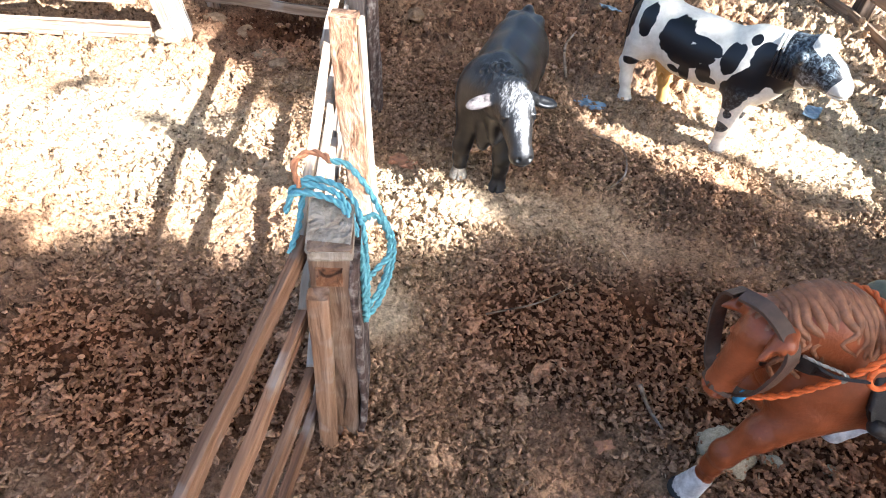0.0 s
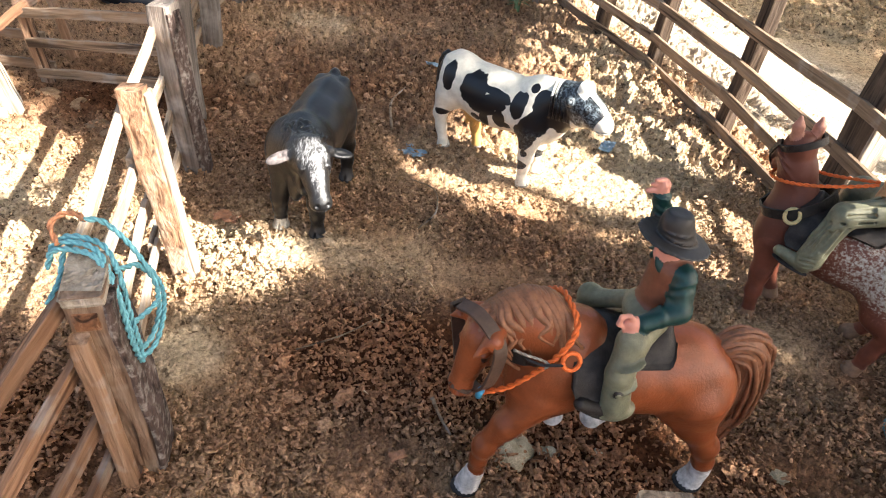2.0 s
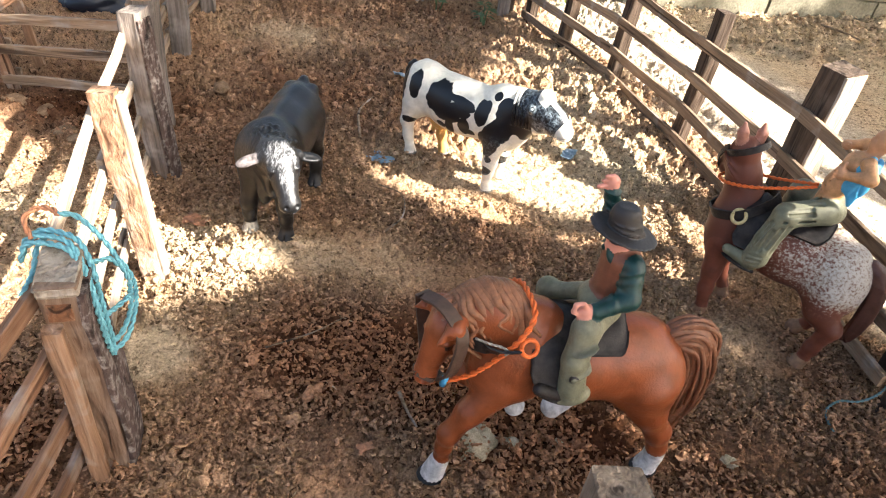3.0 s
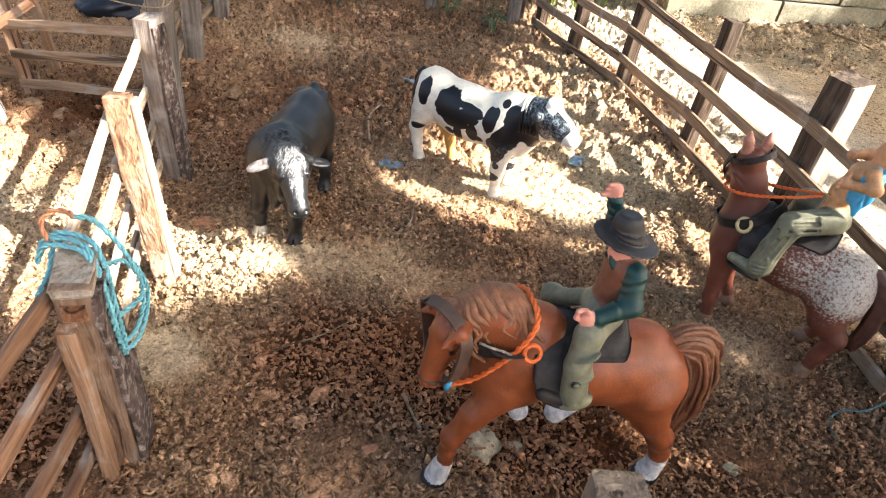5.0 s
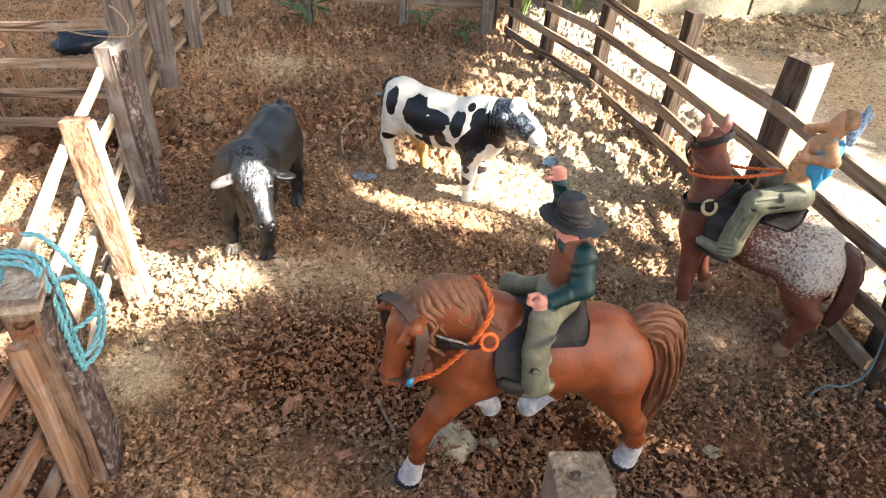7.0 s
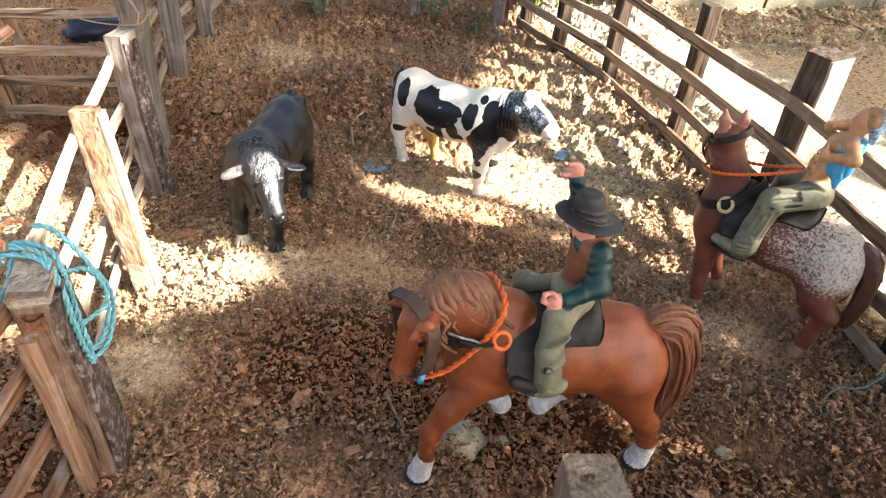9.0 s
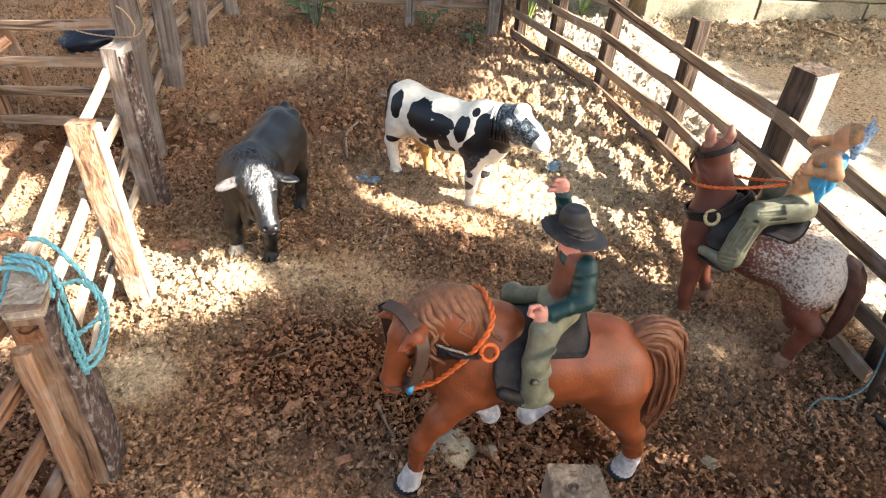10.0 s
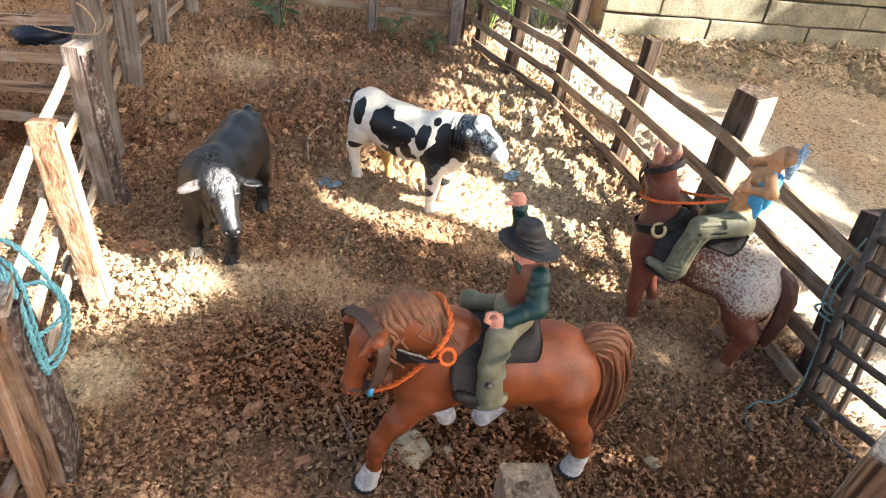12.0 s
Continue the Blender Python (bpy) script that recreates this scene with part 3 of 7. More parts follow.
def scatter(name, n, seed, box, keep, size, stretch, flat, mat, label, category, lift=0.3, power=2.5):
    """Small angular bits lying on the ground."""
    r, x, y = spread(n, seed, box, keep)
    n = len(x)
    s = size[0] + (size[1] - size[0]) * r.rand(n) ** power
    octa = np.array([(1, 0, 0), (-1, 0, 0), (0, 1, 0), (0, -1, 0), (0.2, 0.1, 1), (-0.1, -0.2, -1)], float)
    tri = np.array([(0, 2, 4), (2, 1, 4), (1, 3, 4), (3, 0, 4), (2, 0, 5), (1, 2, 5), (3, 1, 5), (0, 3, 5)])
    v = octa[None] * (1 + 0.5 * (r.rand(n, 6, 3) - 0.5)) + 0.5 * (r.rand(n, 6, 3) - 0.5)
    v[:, :, 0] *= (s * (1 + (stretch - 1) * r.rand(n)))[:, None]
    v[:, :, 1] *= (s * (0.55 + 0.4 * r.rand(n)))[:, None]
    v[:, :, 2] *= (s * (flat[0] + (flat[1] - flat[0]) * r.rand(n)))[:, None]
    return settle(name, v, tri, x, y, ground_z(x, y) + s * lift * (0.3 + 1.4 * r.rand(n)), r, mat, label, category)


def curls(name, n, seed, box, keep, half, thick, mat, label, category, stack=0.002):
    """Short curled shreds of chewed dung: bent, rounded, uneven beads."""
    r, x, y = spread(n, seed, box, keep)
    n = len(x)
    length = half[0] + (half[1] - half[0]) * r.rand(n) ** 1.8
    bend = (r.rand(n) * 2 - 1) * 0.9
    rad = thick[0] + (thick[1] - thick[0]) * r.rand(n)
    v = np.zeros((n, 17, 3))
    flat = 0.6 + 0.4 * r.rand(n)
    for ring, (s, girth) in enumerate(((-0.62, 0.78), (0.0, 1.0), (0.62, 0.78))):
        wide = rad * girth * (0.8 + 0.4 * r.rand(n))
        for q in range(5):
            a = q * math.pi * 0.4 + 0.5 * ring
            v[:, ring * 5 + q, 0] = length * s
            v[:, ring * 5 + q, 1] = length * bend * s * s + wide * math.cos(a)
            v[:, ring * 5 + q, 2] = wide * flat * math.sin(a)
    for k, s in ((15, -1.0), (16, 1.0)):
        v[:, k, 0], v[:, k, 1] = length * s * (0.85 + 0.2 * r.rand(n)), length * bend * s * s
    v += (r.rand(n, 17, 3) - 0.5) * (rad * 0.95)[:, None, None]
    tri = []
    for q in range(5):
        w = (q + 1) % 5
        tri += [(15, w, q), (16, 10 + q, 10 + w)]
        for o in (0, 5):
            tri += [(o + q, o + w, o + 5 + w), (o + q, o + 5 + w, o + 5 + q)]
    return settle(name, v, np.array(tri), x, y, ground_z(x, y) + stack * r.rand(n) ** 1.5, r, mat, label, category)


def chunks(name, n, seed, box, keep, size, mat, label, category, level=1, lift=0.3, power=2.2):
    """Broken, knobbly clods of every size."""
    r, x, y = spread(n, seed, box, keep)
    n = len(x)
    bm = bmesh.new()
    bmesh.ops.create_icosphere(bm, subdivisions=level, radius=1.0)
    ball_v = np.array([tuple(w.co) for w in bm.verts])
    tri = np.array([[w.index for w in f.verts] for f in bm.faces])
    bm.free()
    s = size[0] + (size[1] - size[0]) * r.rand(n) ** power
    v = ball_v[None] * (0.5 + 0.85 * r.rand(n, len(ball_v), 1)) + 0.25 * (r.rand(n, len(ball_v), 3) - 0.5)
    v[:, :, 0] *= (s * (0.9 + 1.0 * r.rand(n) ** 2))[:, None]
    v[:, :, 1] *= (s * (0.6 + 0.4 * r.rand(n)))[:, None]
    v[:, :, 2] *= (s * (0.45 + 0.45 * r.rand(n)))[:, None]
    return settle(name, v, tri, x, y, ground_z(x, y) + s * lift * (0.2 + 1.4 * r.rand(n)), r, mat, label, category, False)


def in_pen(x, y):
    return 1 - softness(x - fence_x(y), 0.0, 0.1)


open_floor = lambda x, y: in_pen(x, y) * (1 - bare_earth(x, y))
strewn = lambda x, y: np.clip(dung(x, y) * 1.3 + 0.05 + 1.1 * value_noise(x, y, 0.05), 0.12, 1) * open_floor(x, y)
curls("dung_shreds", 64000, 1, (-0.3, 0.58, 0.06, 0.66), strewn,
      (0.0012, 0.0050), (0.0006, 0.0019), M_CRUMB, "brown curled shreds of dry dung on the pen floor", "dung", 0.0060)
chunks("dung_crumbs", 30000, 5, (-0.3, 0.58, 0.06, 0.66), strewn,
       (0.0006, 0.0030), M_CRUMB, "brown broken crumbs of dry dung on the pen floor", "dung", 1, 1.0, 2.6)
chunks("dung_clods", 2200, 6, (-0.3, 0.56, 0.06, 1.2),
       lambda x, y: np.clip(0.35 + 1.8 * value_noise(x, y, 0.06), 0.03, 1) * in_pen(x, y) * (1 - 0.85 * bare_earth(x, y)),
       (0.0024, 0.0070), M_CRUMB, "larger brown clods of dung and earth", "dung", 2, 0.1, 2.4)
chunks("earth_clods", 15000, 7, (-0.28, 0.55, 0.62, 1.26),
       lambda x, y: np.clip(0.25 + 2.2 * value_noise(x, y, 0.07), 0.02, 1) * open_floor(x, y),
       (0.0014, 0.0056), M_CRUMB, "reddish clods of dry earth in the far part of the pen", "earth", 1, 0.1, 2.4)
curls("bank_clods", 2600, 8, (0.5, 1.35, 1.2, 1.47),
      lambda x, y: np.clip(bank(x, y) * 1.3 + 0.04, 0, 1), (0.004, 0.012), (0.0025, 0.0055), M_CRUMB, "coarse brown clods on the bank below the wall", "earth", 0.004)
scatter("dry_crumbs", 60000, 2, (-0.62, 0.95, 0.02, 1.3),
        lambda x, y: np.clip(1.1 - 0.7 * dung(x, y) + value_noise(x, y, 0.05), 0.0, 1) * (0.9 - 0.85 * smooth_path(x, y)) * (1 - 0.8 * softness(y, 0.5, 0.72)) * (1 - 0.75 * bare_earth(x, y)),
        (0.0007, 0.0024), 1.6, (0.6, 0.95), M_CRUMB, "pale dry crumbs of earth and dung", "dung", 0.4, 1.8)
scatter("straw_bits", 750, 3, (-0.5, 0.65, 0.05, 1.2), lambda x, y: in_pen(x, y), (0.0007, 0.0011), 13.0, (0.5, 0.8), M_STRAW,
        "short broken straws strewn on the earth", "straw", 1.5)


# ---- unseen tree added beside the pen; its crown is cut to cast the sun patches ----
LIT = [
    [(-0.95, 0.82), (-0.7, 0.82), (-0.5, 0.75), (-0.4, 0.66), (-0.3, 0.57), (-0.26, 0.51), (-0.13, 0.49), (-0.065, 0.462), (-0.03, 0.44), (-0.015, 0.41), (-0.035, 0.375), (-0.075, 0.345), (-0.24, 0.32), (-0.35, 0.31), (-0.95, 0.25)],
    [(0.12, 0.67), (0.14, 0.72), (0.235, 0.94), (0.25, 1.07), (0.28, 1.18), (0.36, 1.05), (0.5, 0.75), (0.51, 0.7), (0.49, 0.49), (0.45, 0.44), (0.385, 0.458), (0.35, 0.507), (0.3, 0.54), (0.265, 0.548), (0.215, 0.531), (0.172, 0.54), (0.13, 0.575), (0.092, 0.615), (0.08, 0.66)],
    [(0.19, 0.5), (0.2, 0.488), (0.262, 0.476), (0.25, 0.49)],
    [(0.33, 0.42), (0.262, 0.447), (0.258, 0.47), (0.335, 0.44)],
    [(0.46, 1.67), (0.64, 1.39), (0.74, 1.02), (0.78, 0.88), (0.82, 0.79), (0.84, 0.6), (0.8, 0.1), (0.6, 0.2), (0.62, 0.4), (0.56, 0.55), (0.45, 0.55), (0.4, 0.9), (0.3, 1.3)],
    [(0.6, 1.75), (0.64, 1.42), (0.95, 1.42), (0.97, 1.75)],
]

DAPPLED = [[(-0.06, 0.47), (0.005, 0.442), (0.06, 0.435), (0.13, 0.42), (0.125, 0.385), (0.03, 0.37), (-0.05, 0.36)]]


def within(poly, x, y):
    inside = np.zeros(len(x), bool)
    for (x0, y0), (x1, y1) in zip(poly, poly[1:] + poly[:1]):
        inside ^= ((y0 > y) != (y1 > y)) & (x < (x1 - x0) * (y - y0) / (y1 - y0 + 1e-12) + x0)
    return inside


def leaf_mesh(centre, size, turn, tip):
    """Pointed oval leaves, folded a little along the midrib: 4 triangles each."""
    out = np.array([(-1, 0, 0), (-0.1, 0.42, 0.12), (1, 0, -0.1), (-0.1, -0.42, 0.12), (0.0, 0, 0)], float)
    v = out[None] * size[:, None, None]
    c, s = np.cos(tip)[:, None], np.sin(tip)[:, None]
    x, z = v[:, :, 0].copy(), v[:, :, 2].copy()
    v[:, :, 0], v[:, :, 2] = x * c - z * s, x * s + z * c
    c, s = np.cos(turn)[:, None], np.sin(turn)[:, None]
    x, y = v[:, :, 0].copy(), v[:, :, 1].copy()
    v[:, :, 0], v[:, :, 1] = x * c - y * s, x * s + y * c
    v += centre[:, None, :]
    tri = np.array([(0, 4, 1), (4, 2, 1), (0, 3, 4), (3, 2, 4)])
    return v.reshape(-1, 3).tolist(), (np.arange(len(centre))[:, None, None] * 5 + tri).reshape(-1, 3).tolist()


# added out of view: leaves left out wherever LIT wants sun on the floor
def unseen_shade_tree():
    tree = thing("tree", "unseen leafy tree added to shade the toy pen", "tree")
    r = np.random.RandomState(8)
    n = 43000
    z = r.uniform(1.45, 1.75, n)
    sx, sy = r.uniform(-1.0, 1.55, n), r.uniform(-0.5, 2.1, n)
    jx, jy = sx + r.normal(0, 0.012, n), sy + r.normal(0, 0.012, n)
    lit = np.zeros(n, bool)
    for poly in LIT:
        for ox, oy in ((0, 0), (0.024, 0), (-0.024, 0), (0, 0.024), (0, -0.024)):
            lit |= within(poly, jx + ox, jy + oy)
    lit &= r.rand(n) > 0.003
    for poly in DAPPLED:
        lit |= within(poly, jx, jy) & (value_noise(jx + 4, jy, 0.03) > 0.16)
    keep = ~lit & (np.hypot((sx - 0.28) / 1.45, (sy - 0.8) / 1.35) + 0.25 * value_noise(sx, sy, 0.3) < 1)
    c = np.stack([sx - SUN_RUN[0] * z, sy - SUN_RUN[1] * z, z], 1)[keep]
    m = len(c)
    v, f = leaf_mesh(c, r.uniform(0.024, 0.04, m), r.uniform(0, 6.28, m), r.uniform(-0.7, 0.5, m))
    mesh_object("crown", v, f, M_LEAF, tree)
    foot = Vector((2.9, -0.5, 0))
    trunk = [tube(smooth_line([foot - Vector((0, 0, 0.05)), (2.86, -0.47, 0.6), (2.7, -0.4, 1.1), (2.45, -0.25, 1.5)], 18), 0.07, 10, 0.45)]
    for ex, ey in ((1.2, -0.6), (1.4, 0.5), (1.9, 0.9), (2.3, -0.9), (3.0, 0.7), (2.0, -0.1)):
        trunk.append(tube(smooth_line([(2.66, -0.38, 1.15), (0.5 * (2.6 + ex), 0.5 * (ey - 0.35), 1.62), (ex, ey, 1.7)], 12), 0.03, 7, 0.25))
    v, f = join(trunk)
    mesh_object("trunk", v, f, M_TRUNK, tree, smooth=True)


def leafy(name, label, centres, reach, n, seed, foot, limbs):
    """A tree or bush: leaves in uneven clumps round limbs that fork from one foot."""
    plant = thing(name, label, "tree" if name == "tree" else "bush")
    r = np.random.RandomState(seed)
    c = np.array(centres)[r.randint(0, len(centres), n)]
    d = r.normal(0, 1, (n, 3))
    d *= (r.rand(n) ** 0.4 / np.linalg.norm(d, axis=1))[:, None]
    c = c + d * np.array(reach)
    c[:, 2] = np.maximum(c[:, 2], 0.04)
    v, f = leaf_mesh(c, r.uniform(0.024, 0.04, n), r.uniform(0, 6.28, n), r.uniform(-0.7, 0.5, n))
    mesh_object("crown", v, f, M_LEAF, plant)
    v, f = join([tube(smooth_line([foot, tuple(0.5 * (p + q) + 0.05 for p, q in zip(foot, e)), e], 10), limbs, 8, 0.3) for e in centres])
    mesh_object("trunk", v, f, M_TRUNK, plant, smooth=True)


unseen_shade_tree()
# second added tree, out of view: blocks sky light from overhead
leafy("tree", "unseen leafy tree added over the pens to cut sky light", [(-1.4, 0.2, 1.55), (-1.1, 1.0, 1.6), (-0.5, 0.5, 1.55), (-0.4, 1.5, 1.6), (0.2, 1.0, 1.6), (0.1, 0.1, 1.6), (-1.0, 2.0, 1.55), (0.2, 2.0, 1.6)], (0.5, 0.5, 0.24), 8000, 31, (-2.1, 1.9, -0.05), 0.045)
# row of bushes added out of view to screen off the low sky
for k, bx in enumerate((-1.2, -0.3, 0.6, 1.5)):
    leafy("bush", "unseen dark green bush added behind the pens to block sky", [(bx - 0.25, 2.55, 0.5), (bx + 0.25, 2.65, 0.6), (bx, 2.6, 1.05), (bx + 0.1, 2.5, 0.3)], (0.34, 0.3, 0.36), 1300, 40 + k, (bx, 2.6, -0.05), 0.03)

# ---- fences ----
# brown that paints the shade on a post's side away from the sun
M_SHADED_SIDE = wood("shaded_brown_wood", (0.15, 0.08, 0.045), (0.25, 0.145, 0.085), (0.34, 0.22, 0.14), "z", wear=0.02)
HEIGHTS = (0.158, 0.114, 0.07, 0.027)
left_fence = thing("wooden_fence", "small weathered wooden fence of four laths on rough posts", "fence")
post(left_fence, -0.0576, 0.1938, 0.174, 0.020, 0.032, M_POST_WORN, 14, (1, 1), 0.0010, 3.1, "brown weathered post with a bleached top")
post(left_fence, -0.0462, 0.1966, 0.168, 0.0045, 0.032, M_FLECK, 14, (1, 1), 0.0024, 4.1, "dark purplish bark side with pale flecks", name="bark")
post(left_fence, -0.0592, 0.1725, 0.148, 0.0105, 0.008, M_POST_BROWN, 14, (1, 1), 0.0008, 8.2, "brown sawn cleat", name="cleat")
cap = part("top", box_bm(0.0205, 0.033, 0.006, 4, 0.0009, 6.2, "z", 0.0, 0.0015), M_PALE, left_fence, "bleached sawn top")
cap.matrix_basis = pose(-0.0546, 0.1907, 0.1695, 9, 1, 14)
notch = part("notch", box_bm(0.0125, 0.003, 0.011, 4, 0.0003, 2.7, "z", 0.0, 0.0006), M_RUST, left_fence, "rusty end grain near the post's top")
notch.matrix_basis = pose(-0.0512, 0.1752, 0.1515, 1, 1, 14)
post(left_fence, -0.0985, 0.382, 0.184, 0.0185, 0.018, M_BARK, 8, (0, -3.2), 0.0012, 5.3, "split sunlit orange-brown post")
post(left_fence, -0.0875, 0.385, 0.18, 0.004, 0.014, M_PALE, 8, (0, -3.2), 0.0008, 6.3, "pale sapwood edge", name="edge")
post(left_fence, -0.1435, 0.548, 0.186, 0.021, 0.024, M_POST, -12, (1, -2), 0.0026, 9.4, "thick grey weathered post")
post(left_fence, -0.1325, 0.5456, 0.178, 0.003, 0.021, M_FLECK, -12, (1, -2), 0.0024, 9.9, "dark flecked bark on the post's side", name="bark")
post(left_fence, -0.055, -0.1, 0.16, 0.026, 0.028, M_POST, 5, seed=1.2)
corners = [(-0.058, -0.1), (-0.069, 0.186), (-0.123, 0.384), (-0.163, 0.552)]
for i, (a, b) in enumerate(zip(corners[:-1], corners[1:])):
    for j, z in enumerate(HEIGHTS):
        jig = 0.004 * math.sin(i * 5 + j * 3.7)
        m = (M_RAIL, M_RAIL_PALE, M_RAIL_PALE)[i]
        rail(left_fence, (a[0] - 0.001 * i, a[1], z + jig), (b[0], b[1], z - jig), m, 0.012 if i == 0 else 0.0105, 0.0048, i * 4 + j + 0.3, over=0.006 if i else 0.004)

back_left = thing("wooden_fence", "grey wooden fence along the shaded far part of the pen", "fence")
posts_b = [(-0.19, 0.665, 0.2, 0.024), (-0.241, 0.893, 0.17, 0.025), (-0.248, 1.06, 0.165, 0.024), (-0.25, 1.26, 0.165, 0.026)]
for k, (x, y, h, w) in enumerate(posts_b):
    post(back_left, x, y, h, w, w, M_POST, 7 * k, (0, 0.8), 0.0013, 21 + k)
for a, b in zip(posts_b[:-1], posts_b[1:]):
    for j, z in enumerate((0.145, 0.105, 0.066, 0.028)):
        rail(back_left, (a[0] - 0.016, a[1], z), (b[0] - 0.016, b[1], z - 0.004), M_RAIL_GREY, 0.011, 0.005, a[1] * 9 + j)

back_fence = thing("wooden_fence", "low grey wooden fence at the far end of the pen", "fence")
for k, x in enumerate((-0.085, 0.113, 0.28)):
    post(back_fence, x, 1.262, 0.14, 0.022, 0.02, M_POST, 3 * k, seed=31 + k)
for a, b in ((-0.235, -0.085), (-0.085, 0.113), (0.113, 0.28)):
    for j, z in enumerate((0.125, 0.085, 0.045)):
        rail(back_fence, (a, 1.278, z), (b, 1.278, z + 0.002), M_RAIL_GREY, 0.013, 0.005, a * 5 + j)

side_fence = thing("wooden_fence", "brown lath fence of the neighbouring toy pen", "fence")
post(side_fence, -0.398, 0.722, 0.175, 0.015, 0.011, M_POST_BROWN, 12, (0, -3), 0.001, 41)
post(side_fence, -0.385, 0.775, 0.13, 0.012, 0.01, M_POST_BROWN, 12, (0, -6), 0.001, 42)
for j, z in enumerate((0.157, 0.112, 0.074, 0.034)):
    rail(side_fence, (-0.40, 0.714, z - 0.02), (-0.205, 0.66, z + 0.011), M_RAIL_GREY, 0.012, 0.005, 43 + j)
for j, z in enumerate((0.15, 0.105, 0.06, 0.02)):
    rail(side_fence, (-0.62, 0.735, z), (-0.40, 0.73, z - 0.004), M_RAIL_GREY, 0.012, 0.005, 53 + j)
rail(side_fence, (-0.455, 0.70, 0.135), (-0.4, 0.70, 0.152), M_RAIL_PALE, 0.011, 0.005, 61)
rail(side_fence, (-0.432, 0.70, 0.075), (-0.375, 0.72, 0.115), M_RAIL, 0.011, 0.005, 62)

gate_left = thing("wooden_gate", "sun-bleached board gate leaning open beside a white post", "gate")
post(gate_left, -0.396, 0.634, 0.168, 0.029, 0.022, M_PALE, 20, (3, -7), 0.0015, 71, "bleached white cracked post")
for j, (z, x1, h) in enumerate(((0.126, -0.457, 0.021), (0.088, -0.443, 0.0185), (0.0685, -0.439, 0.0185), (0.0495, -0.443, 0.0185), (0.009, -0.432, 0.019))):
    rail(gate_left, (-0.66, 0.568 - 0.001 * j, z), (x1, 0.612, z + 0.002), M_RAIL_PALE, h, 0.006, 73 + j, name="board")
post(gate_left, -0.63, 0.59, 0.17, 0.022, 0.022, M_PALE, 10, (4, 6), 0.0015, 79)

right_fence = thing("wooden_fence", "brown wooden fence of four laths, posts coloured dark as backlit", "fence")
# all posts after the first get the dark backlit colour
posts_r = [(0.590, 0.322, 0.182, 0.030, M_POST_DARK), (0.557, 0.566, 0.203, 0.032, M_POST_BACKLIT), (0.503, 0.764, 0.190, 0.019, M_POST_BACKLIT), (0.450, 0.978, 0.19, 0.02, M_POST_BACKLIT),
           (0.381, 1.10, 0.18, 0.02, M_POST_BACKLIT), (0.332, 1.235, 0.17, 0.018, M_POST_BACKLIT), (0.290, 1.275, 0.17, 0.02, M_POST_BACKLIT)]
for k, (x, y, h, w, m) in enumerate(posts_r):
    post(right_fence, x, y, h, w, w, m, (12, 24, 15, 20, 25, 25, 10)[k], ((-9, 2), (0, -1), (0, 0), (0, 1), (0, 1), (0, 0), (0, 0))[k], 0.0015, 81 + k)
# thin pale slab stands for sunlight on this face of the post
post(right_fence, 0.557 + 0.0172 * 0.407, 0.566 - 0.0172 * 0.914, 0.202, 0.0305, 0.004, M_PALE, 24, (0, -1), 0.0007, 89, "side of the corner post, coloured pale as sunlit", name="side")
for i, (a, b) in enumerate(zip(posts_r[:-2], posts_r[1:-1])):
    for j, z in enumerate((0.148, 0.1, 0.054, 0.014)):
        wa, wb = (0.030, 0.022, 0.016, 0.015, 0.015, 0.012)[i], (0.022, 0.016, 0.015, 0.015, 0.012, 0.012)[i]
        rail(right_fence, (a[0] - wa, a[1], z + 0.004 * math.sin(i * 3 + j)), (b[0] - wb, b[1], z + 0.004 * math.sin(i * 3 + 3 + j)), M_RAIL_SHADE, 0.0142, 0.005, 91 + i * 4 + j, 0.0004, 0.007)

near_fence = thing("wooden_fence", "pale wooden fence with square-topped posts closing the pen", "fence")
post(near_fence, 0.250, 0.113, 0.130, 0.030, 0.026, M_POST_TAN, 6, (0, 0), 0.0014, 121, "square grey-brown post")
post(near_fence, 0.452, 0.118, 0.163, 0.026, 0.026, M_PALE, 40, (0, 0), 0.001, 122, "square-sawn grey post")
# thin brown slab puts the shadow side into the colour
post(near_fence, 0.4412, 0.109, 0.161, 0.0035, 0.0255, M_SHADED_SIDE, 40, (0, 0), 0.0006, 124, "side of the post, coloured red-brown as shaded", name="side")
post(near_fence, 0.61, 0.10, 0.16, 0.026, 0.026, M_POST, 20, seed=123)
for j, z in enumerate((0.098, 0.06, 0.024)):
    rail(near_fence, (0.46, 0.098, z), (0.61, 0.082, z), M_RAIL_PALE, 0.0135, 0.005, 131 + j)
    rail(near_fence, (0.245, 0.09, z - 0.014), (0.414, 0.112, z - 0.014), M_RAIL_GREY, 0.012, 0.005, 135 + j)
    rail(near_fence, (-0.05, 0.06, z - 0.014), (0.25, 0.088, z - 0.014), M_RAIL, 0.012, 0.005, 139 + j)

# ---- iron gate tied to the corner post ----
iron_gate = thing("metal_gate", "dark metal bar gate standing open, tied with twine", "gate")
gate_way = Vector((0.467, -0.884, 0)).normalized()
gate_lean = Vector((0.048, 0.2, 1.0))
g0 = Vector((0.549, 0.2875, 0.0))
for along, name in ((0.0, "stile"), (0.17, "stile")):
    foot = g0 + gate_way * along
    v, f = tube([foot + gate_lean * z for z in (-0.005, 0.1, 0.2)], 0.0042, 8)
    mesh_object(name, v, f, M_IRON, iron_gate, smooth=True)
